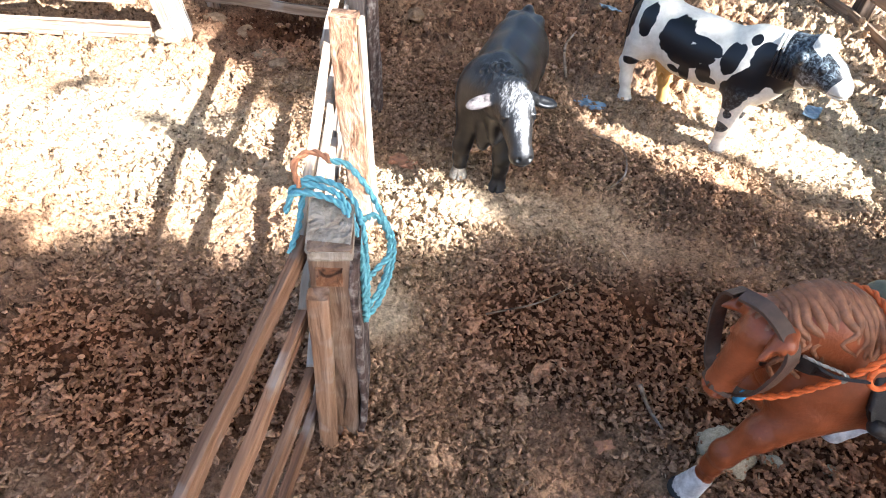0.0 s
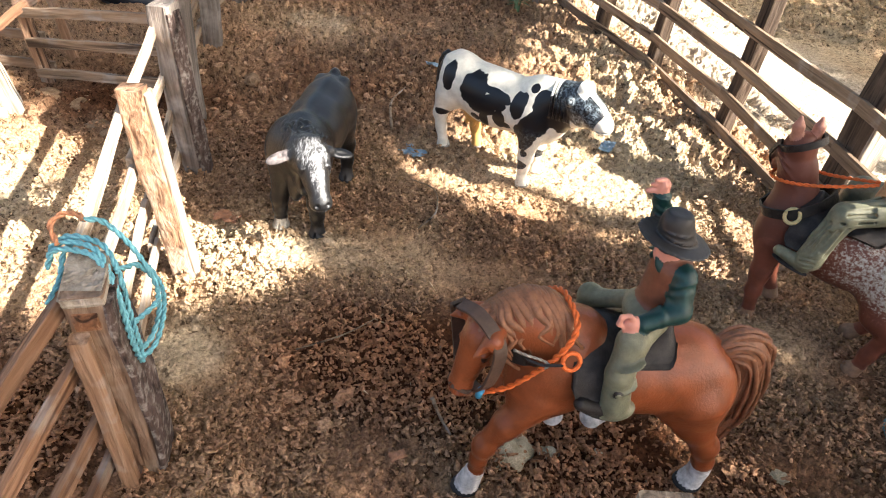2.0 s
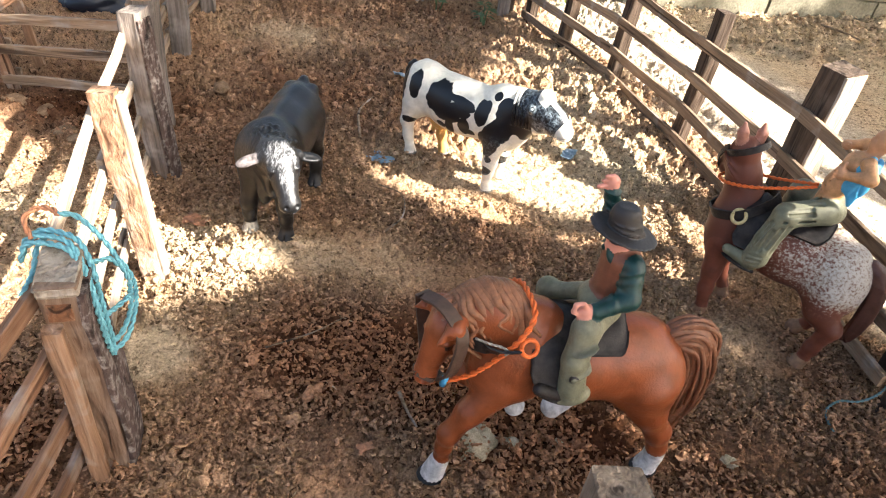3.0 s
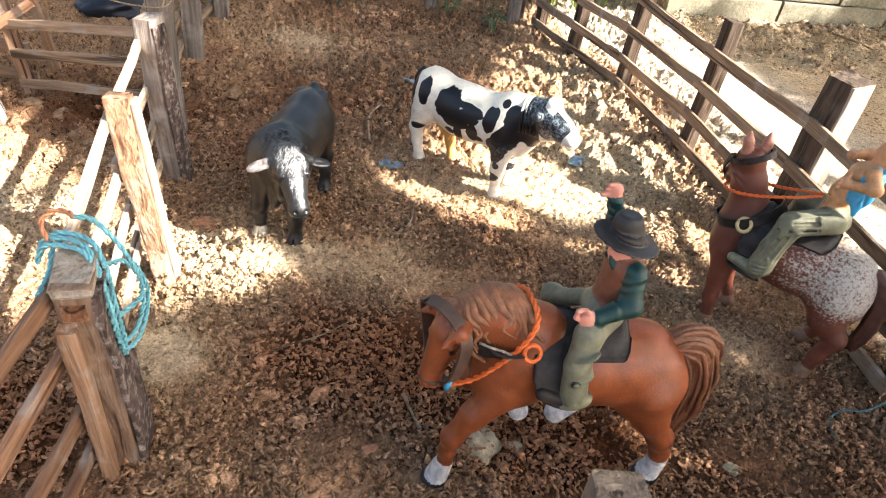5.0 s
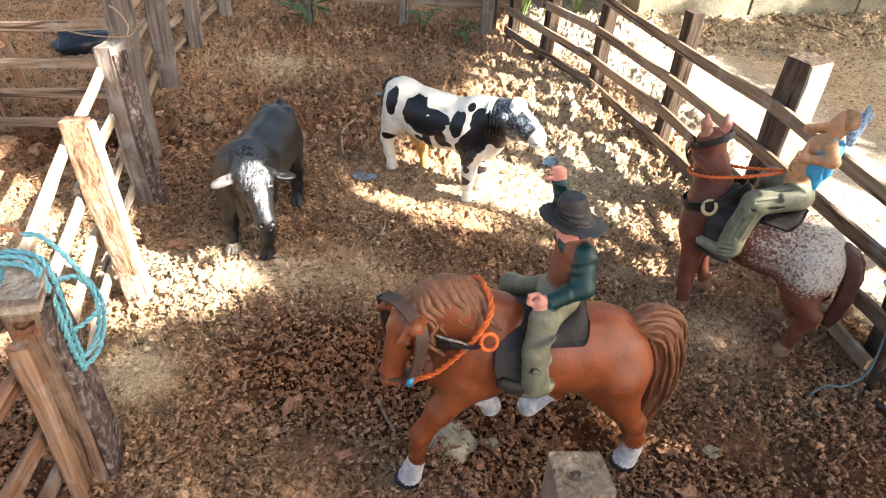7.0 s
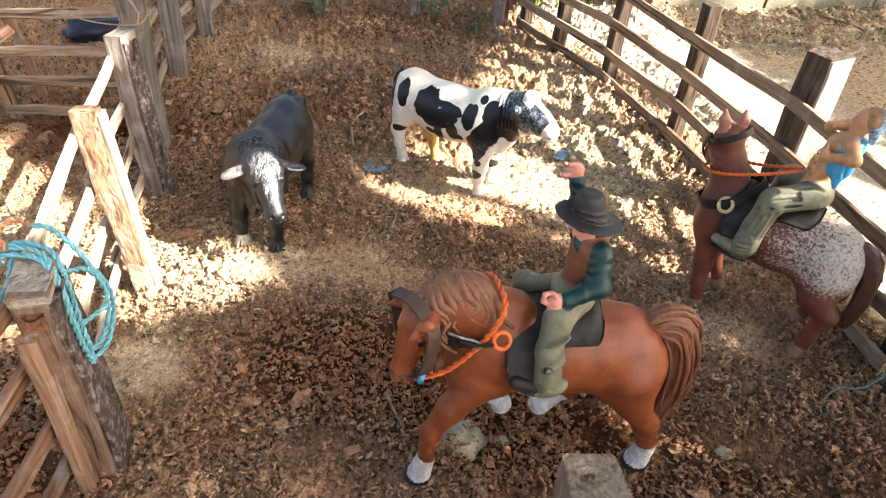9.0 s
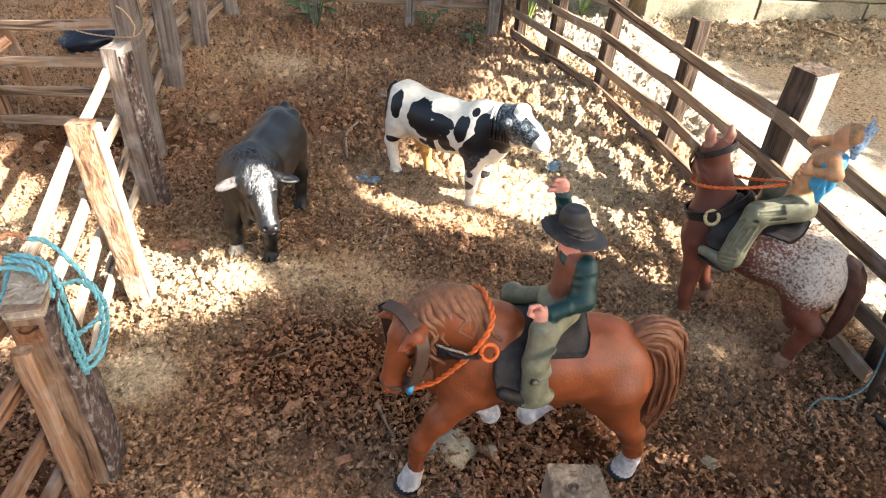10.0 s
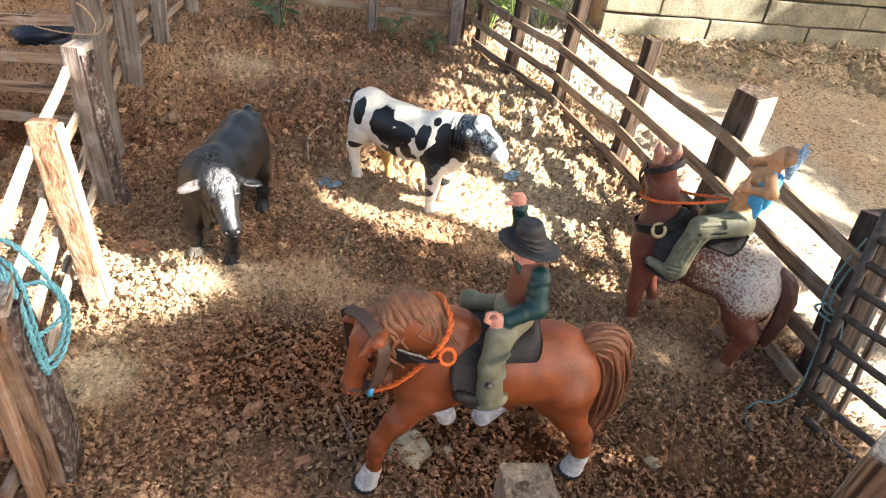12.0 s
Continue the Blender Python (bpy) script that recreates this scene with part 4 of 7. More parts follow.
for z in (0.198, 0.177, 0.154, 0.131, 0.107, 0.081, 0.057, 0.028, 0.004):
    line = [g0 + gate_lean * z + gate_way * (0.17 * k / 8) + Vector((0, 0, 0.0008 * math.sin(k * 1.7 + z * 90))) for k in range(9)]
    v, f = tube(line, 0.0036, 7)
    mesh_object("bar", v, f, M_IRON, iron_gate, smooth=True)
for off, h in ((0.016, 0.2), (0.030, 0.19)):
    foot = g0 + gate_way * 0.012 + Vector((off, 0.004, 0))
    rail(iron_gate, foot, foot + gate_lean * h, M_RAIL_PALE, 0.007, 0.004, 140 + off * 90, name="batten", label="sun-bleached wooden batten")

# ---- cement block wall beyond the path ----
wall = thing("wall_blocks", "low wall of grey cement blocks beyond the sandy path", "wall", kind="structure")
wall_turn = 8.0
wall_way = Vector((math.cos(radians(wall_turn)), math.sin(radians(wall_turn)), 0))
wall_foot = Vector((0.605, 1.425, 0))
core = part("mortar", box_bm(2.1, 0.07, 0.70, 4, 0.0, 0, "x"), M_CLOD, wall)
core.matrix_basis = Matrix.Translation(wall_foot + wall_way * 0.01 + Vector((0, 0.012, 0.30))) @ pose(0, 0, 0, 0, 0, wall_turn)


def block_mesh(length, seed):
    bm = box_bm(length, 0.09, 0.0535, 8, 0.0014, seed, "x", 0.0, 0.004)
    me = bpy.data.meshes.new("block")
    bm.to_mesh(me)
    bm.free()
    me.materials.append(M_BLOCK)
    return me


LONG, SHORT = [block_mesh(0.263, 4.4 + k) for k in range(3)], block_mesh(0.128, 7.7)
for row in range(10):
    along = 0.013
    for col in range(8):
        short = row % 2 and col == 0
        b = new("block", SHORT if short else LONG[(row + col) % 3])
        b.parent = wall
        b.matrix_basis = Matrix.Translation(wall_foot + wall_way * along + Vector((0, random.uniform(-0.003, 0.003), 0.034 + row * 0.0575))) @ pose(0, 0, 0, random.uniform(-0.6, 0.6), 0, wall_turn + random.uniform(-0.5, 0.5))
        along += 0.135 if short else 0.27


# ---- moulded toy animals and riders ----
P_CHEST = painted("chestnut_coat", (0.235, 0.060, 0.020), 0.36, 0.26, 70, 0.5)
P_MANE = painted("brown_mane", (0.25, 0.105, 0.05), 0.45, 0.35, 260, 0.5)
P_TAIL = painted("brown_tail", (0.22, 0.088, 0.043), 0.42, 0.35, 260, 0.5)
P_WHITE = painted("white_hoof_paint", (0.56, 0.54, 0.53), 0.5, 0.35, 220, 0.5)
P_BLACK = painted("black_plastic", (0.008, 0.008, 0.009), 0.38, 0.4, 150)
P_GREYBLACK = painted("dark_saddle", (0.022, 0.0175, 0.0155), 0.48, 0.7, 160, 0.6, 0.3)
P_SKIN = painted("flesh_plastic", (0.62, 0.27, 0.2), 0.45, 0.12, 120)
P_GREEN = painted("dark_green_shirt", (0.006, 0.036, 0.034), 0.4, 0.3, 200)
P_VEST = painted("brown_vest", (0.17, 0.062, 0.034), 0.45, 0.2, 200)
P_OLIVE = painted("olive_trousers", (0.17, 0.165, 0.105), 0.45, 0.3, 130, 0.6)
P_HAT = painted("charcoal_hat", (0.024, 0.023, 0.024), 0.5, 0.2, 160)
P_BAY = painted("dark_bay_coat", (0.16, 0.05, 0.03), 0.45, 0.25, 80, 0.4, 0.3)
P_DARKTAIL = painted("dark_tail", (0.095, 0.037, 0.024), 0.5, 0.2, 200)
P_STRAP = painted("leather_strap", (0.075, 0.045, 0.032), 0.5, 0.25, 200)
P_BLUE = painted("blue_cloth", (0.06, 0.33, 0.55), 0.45, 0.2, 150)
P_KHAKI = painted("weathered_flesh_plastic", (0.5, 0.26, 0.12), 0.45, 0.35, 130, 0.5)
P_PALEBLUE = painted("pale_blue_feather", (0.2, 0.29, 0.4), 0.5, 0.85, 420)
P_TAN = painted("yellowish_plastic", (0.6, 0.33, 0.1), 0.45, 0.2, 120)
P_EAR = painted("grey_ear_paint", (0.14, 0.12, 0.115), 0.45, 0.8, 250)
P_HOOF = painted("dusty_hoof", (0.26, 0.15, 0.09), 0.6, 0.3, 200)
P_HORN = painted("greyish_hoof", (0.3, 0.27, 0.22), 0.5, 0.5, 250)
P_FACE = painted("tan_flesh_plastic", (0.52, 0.27, 0.14), 0.45, 0.15, 150)
P_HAIR = painted("dark_blond_hair", (0.3, 0.17, 0.08), 0.5, 0.35, 260, 0.6)
P_PINKEAR = painted("pinkish_ear_paint", (0.36, 0.16, 0.11), 0.5, 0.3, 200)
P_GOLD = painted("brass_ring", (0.55, 0.42, 0.2), 0.35, 0.2, 200)


def pied():
    """Cream coat with hard-edged black patches."""
    m, nt, b = material("black_and_white_coat", 0.38, spec=0.45)
    at = nt.nodes.new("ShaderNodeAttribute")
    at.attribute_name = "patch"
    r = ramp(nt, [(0.46, (0.75, 0.7, 0.6)), (0.54, (0.005, 0.006, 0.009))])
    nt.links.new(at.outputs["Fac"], r.inputs[0])
    n = noise_tex(nt, coords(nt), 150, 4)
    # bluish streaks: worn paint and sky reflection, both painted into the coat
    we = nt.nodes.new("ShaderNodeAttribute")
    we.attribute_name = "wear"
    streak = noise_tex(nt, coords(nt), 330, 4, 0.7, 0.8)
    sr = ramp(nt, [(0.45, (0, 0, 0)), (0.68, (1, 1, 1))])
    nt.links.new(streak, sr.inputs[0])
    amount = nt.nodes.new("ShaderNodeMath")
    amount.operation = "MULTIPLY"
    nt.links.new(sr.outputs[0], amount.inputs[0])
    nt.links.new(we.outputs["Fac"], amount.inputs[1])
    worn = mix(nt, amount.outputs[0], r.outputs[0], (0.28, 0.34, 0.38))
    rr = ramp(nt, [(0.3, (0.86, 0.85, 0.82)), (0.7, (1.1, 1.1, 1.1))])
    nt.links.new(n, rr.inputs[0])
    nt.links.new(mix(nt, 1.0, worn, rr.outputs[0], "MULTIPLY"), b.inputs["Base Color"])
    bump(nt, b, n, 0.2, 0.0008)
    return m


def roan():
    """Dark bay coat with a white speckled blanket over the rump."""
    m, nt, b = material("speckled_bay_coat", 0.48, spec=0.3)
    at = nt.nodes.new("ShaderNodeAttribute")
    at.attribute_name = "blanket"
    n = noise_tex(nt, coords(nt), 420, 3, 0.7)
    ad = nt.nodes.new("ShaderNodeMath")
    nt.links.new(n, ad.inputs[0])
    nt.links.new(at.outputs["Fac"], ad.inputs[1])
    r = ramp(nt, [(0.62, (0.13, 0.041, 0.024)), (0.78, (0.17, 0.062, 0.04)), (0.84, (0.3, 0.22, 0.17)), (0.97, (0.52, 0.46, 0.39))])
    nt.links.new(ad.outputs[0], r.inputs[0])
    nt.links.new(r.outputs[0], b.inputs["Base Color"])
    bump(nt, b, n, 0.3, 0.0008)
    return m


def worn_black():
    """Black plastic whose paint is worn pale on the face."""
    m, nt, b = material("worn_black_coat", 0.3, spec=0.45)
    at = nt.nodes.new("ShaderNodeAttribute")
    at.attribute_name = "wear"
    n = noise_tex(nt, coords(nt, (0.7, 1.6, 0.7)), 300, 5, 0.75, 0.8)
    ad = nt.nodes.new("ShaderNodeMath")
    nt.links.new(n, ad.inputs[0])
    nt.links.new(at.outputs["Fac"], ad.inputs[1])
    r = ramp(nt, [(0.7, (0.010, 0.0098, 0.0100)), (0.78, (0.06, 0.06, 0.061)), (0.86, (0.24, 0.24, 0.24)), (0.97, (0.5, 0.5, 0.5))])
    nt.links.new(ad.outputs[0], r.inputs[0])
    nt.links.new(r.outputs[0], b.inputs["Base Color"])
    bump(nt, b, n, 0.45, 0.0009)
    return m


M_PIED, M_ROAN, M_WORN = pied(), roan(), worn_black()


def leg(points, radii, mat=0, hoof=None, k=0.005):
    out = [cone(points[i], points[i + 1], radii[i], radii[i + 1], mat, k) for i in range(len(points) - 1)]
    if hoof is not None:
        p, q = np.array(points[-1]), np.array(points[-2])
        d = (p - q) / np.linalg.norm(p - q)
        out.append(cone(p, p + d * 0.007 + np.array([0.002, 0, 0]), radii[-1] * 1.05, radii[-1] * 1.42, hoof, 0.002))
    return out


def strands(paths, r0, r1, mat, k=0.0012, steps=7):
    out = []
    for path in paths:
        line = smooth_line(path, steps)
        for i in range(steps - 1):
            a, b = i / (steps - 1), (i + 1) / (steps - 1)
            out.append(cone(line[i], line[i + 1], r0 + (r1 - r0) * a, r0 + (r1 - r0) * b, mat, k))
    return out


def strap(pts, wide, thick, steps=40, closed=True, up=(0, 0, 1)):
    """A flat band along a line; its width lies across the line and along up."""
    pts = list(pts) + ([pts[0]] if closed else [])
    line = smooth_line(pts, steps)
    verts, faces = [], []
    up = Vector(up)
    c = sum((p for p in line), Vector()) / len(line)
    for i, p in enumerate(line):
        u = (line[min(i + 1, steps - 1)] - line[max(i - 1, 0)]).normalized()
        out = (p - c)
        out = (out - u * out.dot(u)).normalized()
        w = u.cross(out)
        for a, b in ((-1, 0), (1, 0), (1, 1), (-1, 1)):
            verts.append(p + w * (a * wide / 2) + out * (b * thick))
    for i in range(steps - 1):
        for k in range(4):
            j = (k + 1) % 4
            faces.append((i * 4 + k, i * 4 + j, i * 4 + 4 + j, i * 4 + 4 + k))
    return verts, faces


def place(ob, m):
    ob.matrix_world = m
    return ob


# chestnut horse
def swung(shapes, pivot, yaw, pitch=0.0, roll=0.0, size=1.0):
    """Shapes modelled round the origin, turned and carried to a pivot."""
    m = np.array(Euler((radians(roll), radians(pitch), radians(yaw))).to_matrix())
    o = np.array(pivot, float)
    out = []
    for q in shapes:
        if q[0] == "cone":
            out.append(("cone", o + size * m @ q[1], o + size * m @ q[2], size * q[3], size * q[4]) + q[5:])
        else:
            out.append(("ball", o + size * m @ q[1], m @ q[2], size * q[3]) + q[4:])
    return out


def carried(p, pivot, yaw, pitch=0.0, roll=0.0):
    """One point of a head, turned and carried like its shapes."""
    m = Euler((radians(roll), radians(pitch), radians(yaw))).to_matrix()
    return tuple(Vector(pivot) + m @ Vector(p))


def feathered(x, y, top, mat, sole, flare=0.0086):
    """A ridged moulded hoof on a dark sole."""
    out = [cone((x - 0.0015, y, top), (x + 0.0015, y, 0.0055), 0.0064, flare * 0.86, mat, 0.002)]
    for i in range(17):
        a = 2 * math.pi * i / 17
        c, w = math.cos(a), math.sin(a)
        out.append(cone((x - 0.0015 + 0.0060 * c, y + 0.0060 * w, top), (x + 0.002 + 0.9 * flare * c, y + 0.9 * flare * w, 0.006), 0.0008, 0.0011, mat, 0.0012))
    return out + [ball((x + 0.0025, y, 0.0028), (0.0108, 0.0094, 0.0030), sole, 0.0006)]


horse_pose = heading(0.322, 0.237, -0.992, -0.128, 0.002)
HORSE_HEAD = ((0.1625, 0.001, 0.1405), 33.0)
s = [ball((0.039, 0, 0.1025), (0.034, 0.0275, 0.0325), 0, 0.010), ball((0.074, 0, 0.1045), (0.048, 0.0300, 0.0320), 0, 0.012), ball((0.120, 0, 0.107), (0.028, 0.0265, 0.0325), 0, 0.012),
     cone((0.116, 0, 0.128), (0.139, 0, 0.1430), 0.0260, 0.0190, 0, 0.012, 0.78), cone((0.138, 0, 0.1430), (0.160, 0, 0.1385), 0.0195, 0.0132, 0, 0.008, 0.82)]
for sy in (1, -1):
    s += [ball((0.0255, 0.0125 * sy, 0.091), (0.0255, 0.0165, 0.0320), 0, 0.008), ball((0.135, 0.0095 * sy, 0.098), (0.0155, 0.0130, 0.0200), 0, 0.006), ball((0.119, 0.0160 * sy, 0.101), (0.016, 0.0100, 0.0235), 0, 0.007)]
head = [ball((0.006, 0, -0.002), (0.014, 0.0125, 0.0135), 0, 0.006), cone((0.010, 0, -0.010), (0.020, 0, -0.040), 0.0122, 0.0084, 0, 0.005), ball((0.0208, 0, -0.0465), (0.0088, 0.0086, 0.008), 0, 0.004),
        ball((0.0165, 0, -0.053), (0.0066, 0.0066, 0.0042), 0, 0.002)]
for sy in (1, -1):
    head += [ball((-0.001, 0.0045 * sy, -0.021), (0.0108, 0.0066, 0.0135), 0, 0.004), ball((0.0135, 0.0105 * sy, -0.0135), 0.0027, 3, 0.0006), ball((0.0135, 0.0108 * sy, -0.0100), (0.0046, 0.0028, 0.0017), 0, 0.0015), ball((0.0125, 0.0106 * sy, -0.0168), (0.0042, 0.0024, 0.0012), 0, 0.0012),
             ball((0.0275, 0.0048 * sy, -0.0455), (0.0024, 0.0019, 0.0024), -1, 0.0008), ball((0.013, 0.0105 * sy, -0.032), (0.012, 0.0012, 0.0013), -1, 0.002)]
head.append(ball((0.023, 0, -0.0515), (0.009, 0.012, 0.0009), -1, 0.0008))
for root, mid, tip, dent in (((0.005, 0.0105, 0.006), (0.012, 0.0145, 0.005), (0.0255, 0.0125, -0.0035), (0.0205, 0.0165, 0.0010)), ((0.000, -0.0095, 0.006), (0.0075, -0.0150, 0.005), (0.0165, -0.0230, -0.001), (0.0150, -0.0165, 0.0060))):
    head += [cone(root, mid, 0.0062, 0.0066, 0, 0.0015), cone(mid, tip, 0.0066, 0.0010, 0, 0.0010), ball(dent, (0.0060, 0.0018, 0.0030), -1, 0.001)]
s += leg([(0.128, 0.016, 0.093), (0.146, 0.0195, 0.071), (0.158, 0.021, 0.050), (0.1598, 0.021, 0.036), (0.1603, 0.021, 0.022)], [0.0135, 0.0090, 0.0068, 0.0054, 0.0056], 0)
s += [ball((0.1580, 0.021, 0.049), (0.0070, 0.0068, 0.0080), 0, 0.003)] + feathered(0.1625, 0.021, 0.021, 2, 3)
s += leg([(0.026, 0.014, 0.092), (0.019, 0.018, 0.067), (0.0068, 0.0215, 0.046), (0.0015, 0.022, 0.030), (0.0005, 0.022, 0.022)], [0.0220, 0.0128, 0.0084, 0.0066, 0.0066], 0)
s += [ball((0.0045, 0.022, 0.047), (0.0080, 0.0070, 0.0080), 0, 0.003), cone((0.0006, 0.022, 0.025), (0.001, 0.022, 0.019), 0.0068, 0.0074, 2, 0.002)] + feathered(0.0015, 0.022, 0.019, 2, 3, 0.0088)
s += leg([(0.124, -0.015, 0.092), (0.142, -0.018, 0.068), (0.120, -0.018, 0.046)], [0.0145, 0.0094, 0.0066], 0) + leg([(0.120, -0.018, 0.046), (0.104, -0.018, 0.033)], [0.0054, 0.0058], 2, 2)
s += leg([(0.028, -0.014, 0.09), (0.06, -0.017, 0.066), (0.050, -0.018, 0.042)], [0.022, 0.0125, 0.0074], 0) + leg([(0.050, -0.018, 0.042), (0.063, -0.018, 0.030)], [0.0056, 0.0060], 2, 2)
rng = random.Random(5)


def locks(core, wide, n, r0, mat, seed, wave=0.35):
    """Separate wavy locks lying round a core line."""
    r = random.Random(seed)
    line = smooth_line(core, 22)
    size = np.interp(np.linspace(0, 1, 22), np.linspace(0, 1, len(wide)), wide)
    out = []
    for i in range(n):
        a0, ph, k, stop = 2 * math.pi * i / n, r.uniform(0, 6.28), r.uniform(0.8, 1.25), r.randint(15, 22)
        pts = []
        for j in range(stop):
            u = (line[min(j + 1, 21)] - line[max(j - 1, 0)]).normalized()
            across = Vector((0, 1, 0))
            up = u.cross(across)
            a = a0 + wave * math.sin(j * 0.42 * k + ph)
            pts.append(line[j] + (across * math.sin(a) * 0.8 + up * math.cos(a)) * (size[j] * (0.93 + 0.14 * math.sin(ph + j * 0.6))))
        v, f = tube(pts, r0 * r.uniform(0.75, 1.25), 6, 0.45)
        out.append((v, f, mat))
    return out


TAIL_LINE = [(0.018, 0, 0.117), (0.006, 0, 0.1235), (-0.007, 0, 0.116), (-0.0145, 0, 0.090), (-0.0180, 0, 0.06), (-0.0175, 0, 0.036), (-0.0170, 0, 0.014)]
line = smooth_line(TAIL_LINE, 12)
girth = np.interp(np.linspace(0, 1, 12), np.linspace(0, 1, 7), [0.006, 0.0098, 0.0122, 0.0115, 0.0092, 0.0058, 0.002])
s += [cone(line[i], line[i + 1], girth[i], girth[i + 1], 4, 0.003, 0.8) for i in range(11)]
hair = locks(TAIL_LINE, [0.006, 0.0112, 0.0142, 0.0138, 0.0116, 0.0078, 0.003], 26, 0.0020, 4, 3, 0.16)
rr = random.Random(12)
mane = []
for i in range(17):
    t = i / 16
    x, z = 0.126 + 0.039 * t, 0.1600 + 0.0060 * math.sin(t * 3.0) - 0.0135 * t * t
    j, h = rr.uniform(-0.005, 0.005), rr.uniform(0.75, 1.3)
    sway = rr.uniform(-0.004, 0.004)
    mane.append([(x + 0.003, -0.008, z - 0.002), (x + 0.001, 0.001, z + 0.0012), (x - 0.002 + j, 0.010, z - 0.004), (x - 0.007 + sway, 0.0148 - 0.002 * t, z - 0.012 * h), (x - 0.006 + j + sway, 0.0172 - 0.0035 * t, z - 0.020 * h), (x - 0.013 + j, 0.0182 - 0.0035 * t, z - 0.028 * h)])
for path in mane:
    v, f = tube(smooth_line(path, 16), rr.uniform(0.0030, 0.0042), 7, 0.3)
    hair.append((v, f, 1))
s += [cone((0.126, 0.0, 0.149), (0.145, 0.0, 0.1525), 0.0098, 0.0090, 1, 0.002), cone((0.145, 0.0, 0.1525), (0.160, 0.001, 0.1440), 0.0090, 0.0075, 1, 0.002)]
head += strands([[(-0.006, 0.001, 0.0115), (0.006, 0.003, 0.0125), (0.0155, 0.003, 0.004), (0.019, 0.002, -0.007)], [(-0.006, -0.003, 0.011), (0.008, -0.004, 0.012), (0.017, -0.004, 0.002)], [(-0.008, -0.005, 0.011), (0.004, -0.008, 0.0115), (0.013, -0.009, 0.006)]], 0.0034, 0.0011, 1, 0.0007, 6)
s += swung(head, *HORSE_HEAD, size=0.88)
place(figure("toy_horse", s, [P_CHEST, P_MANE, P_WHITE, P_BLACK, P_TAIL], 0.0010, "toy horses", "chestnut plastic toy horse stepping out, with white socks", "toy horse", extra=hair), horse_pose)


def saddle(cz, ry, rz, x0, x1, x2, zlow_front, zlow_back):
    """Blanket and flaps bent over the barrel: a long front flap and a shorter back one."""
    verts, faces = [], []
    cols, rows = 30, 40
    for layer in (0, 1):
        for i in range(cols + 1):
            x = x0 + (x2 - x0) * i / cols
            step = min(1, max(0, (x - x1 + 0.002) / 0.004))
            low = zlow_back + (zlow_front - zlow_back) * step * step * (3 - 2 * step)
            low += 0.008 * max(0, 1 - (x - x0) / 0.007) ** 2 + 0.008 * max(0, 1 - (x2 - x) / 0.006) ** 2
            for j in range(rows + 1):
                a = (j / rows * 2 - 1)
                ang = a * math.acos(max(-0.95, min(0.95, (low - cz) / rz)))
                puff = 0.0030 + 0.0022 * math.sin(math.pi * i / cols) * (1 - abs(a)) + 0.0065 * max(0, 1 - abs(x - x2 + 0.008) / 0.010) * max(0, 1 - abs(a) * 2)
                puff += 0.0075 * max(0, 1 - abs(x - x0 - 0.005) / 0.012) * max(0, 1 - abs(a) * 1.6)
                puff += 0.0012 * (abs(a) > 0.93) + 0.0005 * noise.noise(Vector((x * 160, a * 7, 2.0)))
                r = 1 if layer else 0
                verts.append((x, (ry + puff * r + 0.0006) * math.sin(ang), cz + (rz + puff * r + 0.0006) * math.cos(ang)))
    m = (cols + 1) * (rows + 1)
    for i in range(cols):
        for j in range(rows):
            a = i * (rows + 1) + j
            b = a + rows + 1
            faces.append((m + a, m + b, m + b + 1, m + a + 1))
            faces.append((a, a + 1, b + 1, b))
    for i in range(cols):
        for j in (0, rows):
            a = i * (rows + 1) + j
            faces.append((a, a + rows + 1, m + a + rows + 1, m + a))
    for i in (0, cols):
        for j in range(rows):
            a = i * (rows + 1) + j
            faces.append((a, a + 1, m + a + 1, m + a))
    return verts, faces


v, f = saddle(0.1045, 0.0305, 0.0325, 0.053, 0.088, 0.1165, 0.1095, 0.1265)
place(tagged(mesh_object("saddle", v, f, P_GREYBLACK, smooth=True), "dark grey moulded saddle with long front flaps on the chestnut horse", "saddle"), horse_pose)
bridle = place(thing("bridle", "brown leather headstall on the chestnut toy horse", "bridle"), horse_pose)
onhead = lambda q: carried([0.88 * w for w in q], *HORSE_HEAD)
v, f = strap([(0.1814, -0.004, 0.1524), (0.1728, 0.005, 0.1537), (0.1652, 0.0155, 0.1495), (0.1610, 0.0215, 0.1410), (0.1620, 0.0225, 0.1260), (0.1648, 0.0190, 0.1075), (0.1690, 0.006, 0.0925), (0.1740, -0.006, 0.0940), (0.1760, -0.016, 0.1080), (0.1790, -0.019, 0.1280), (0.1815, -0.013, 0.1450)], 0.0088, 0.0017, 60)
mesh_object("headstall", v, f, P_STRAP, bridle)
v, f = strap([onhead(q) for q in [(0.0292, 0, -0.0415), (0.022, 0.0090, -0.044), (0.0125, 0.0, -0.049), (0.022, -0.0090, -0.044)]], 0.0026, 0.0011)
mesh_object("noseband", v, f, P_STRAP, bridle, "thin leather noseband")
v, f = strap([(0.1515, 0.0135, 0.1300), (0.1440, 0.0190, 0.1315), (0.1361, 0.0230, 0.1325), (0.1240, 0.0268, 0.1365)], 0.0090, 0.0016, 24, False)
mesh_object("breast_strap", v, f, P_GREYBLACK, bridle, "dark breast strap")
v, f = cord([(0.1515, 0.0165, 0.1370), (0.1440, 0.0215, 0.1375), (0.1370, 0.0245, 0.1375), (0.1325, 0.0260, 0.1350), (0.1345, 0.0260, 0.1320)], 0.0009, steps=30)
mesh_object("thong", v, f, P_HORN, bridle, "thin grey thong knotted to the strap", True)
rein = place(thing("rein_cord", "orange braided cord slung round the chestnut horse's neck", "cord"), horse_pose)
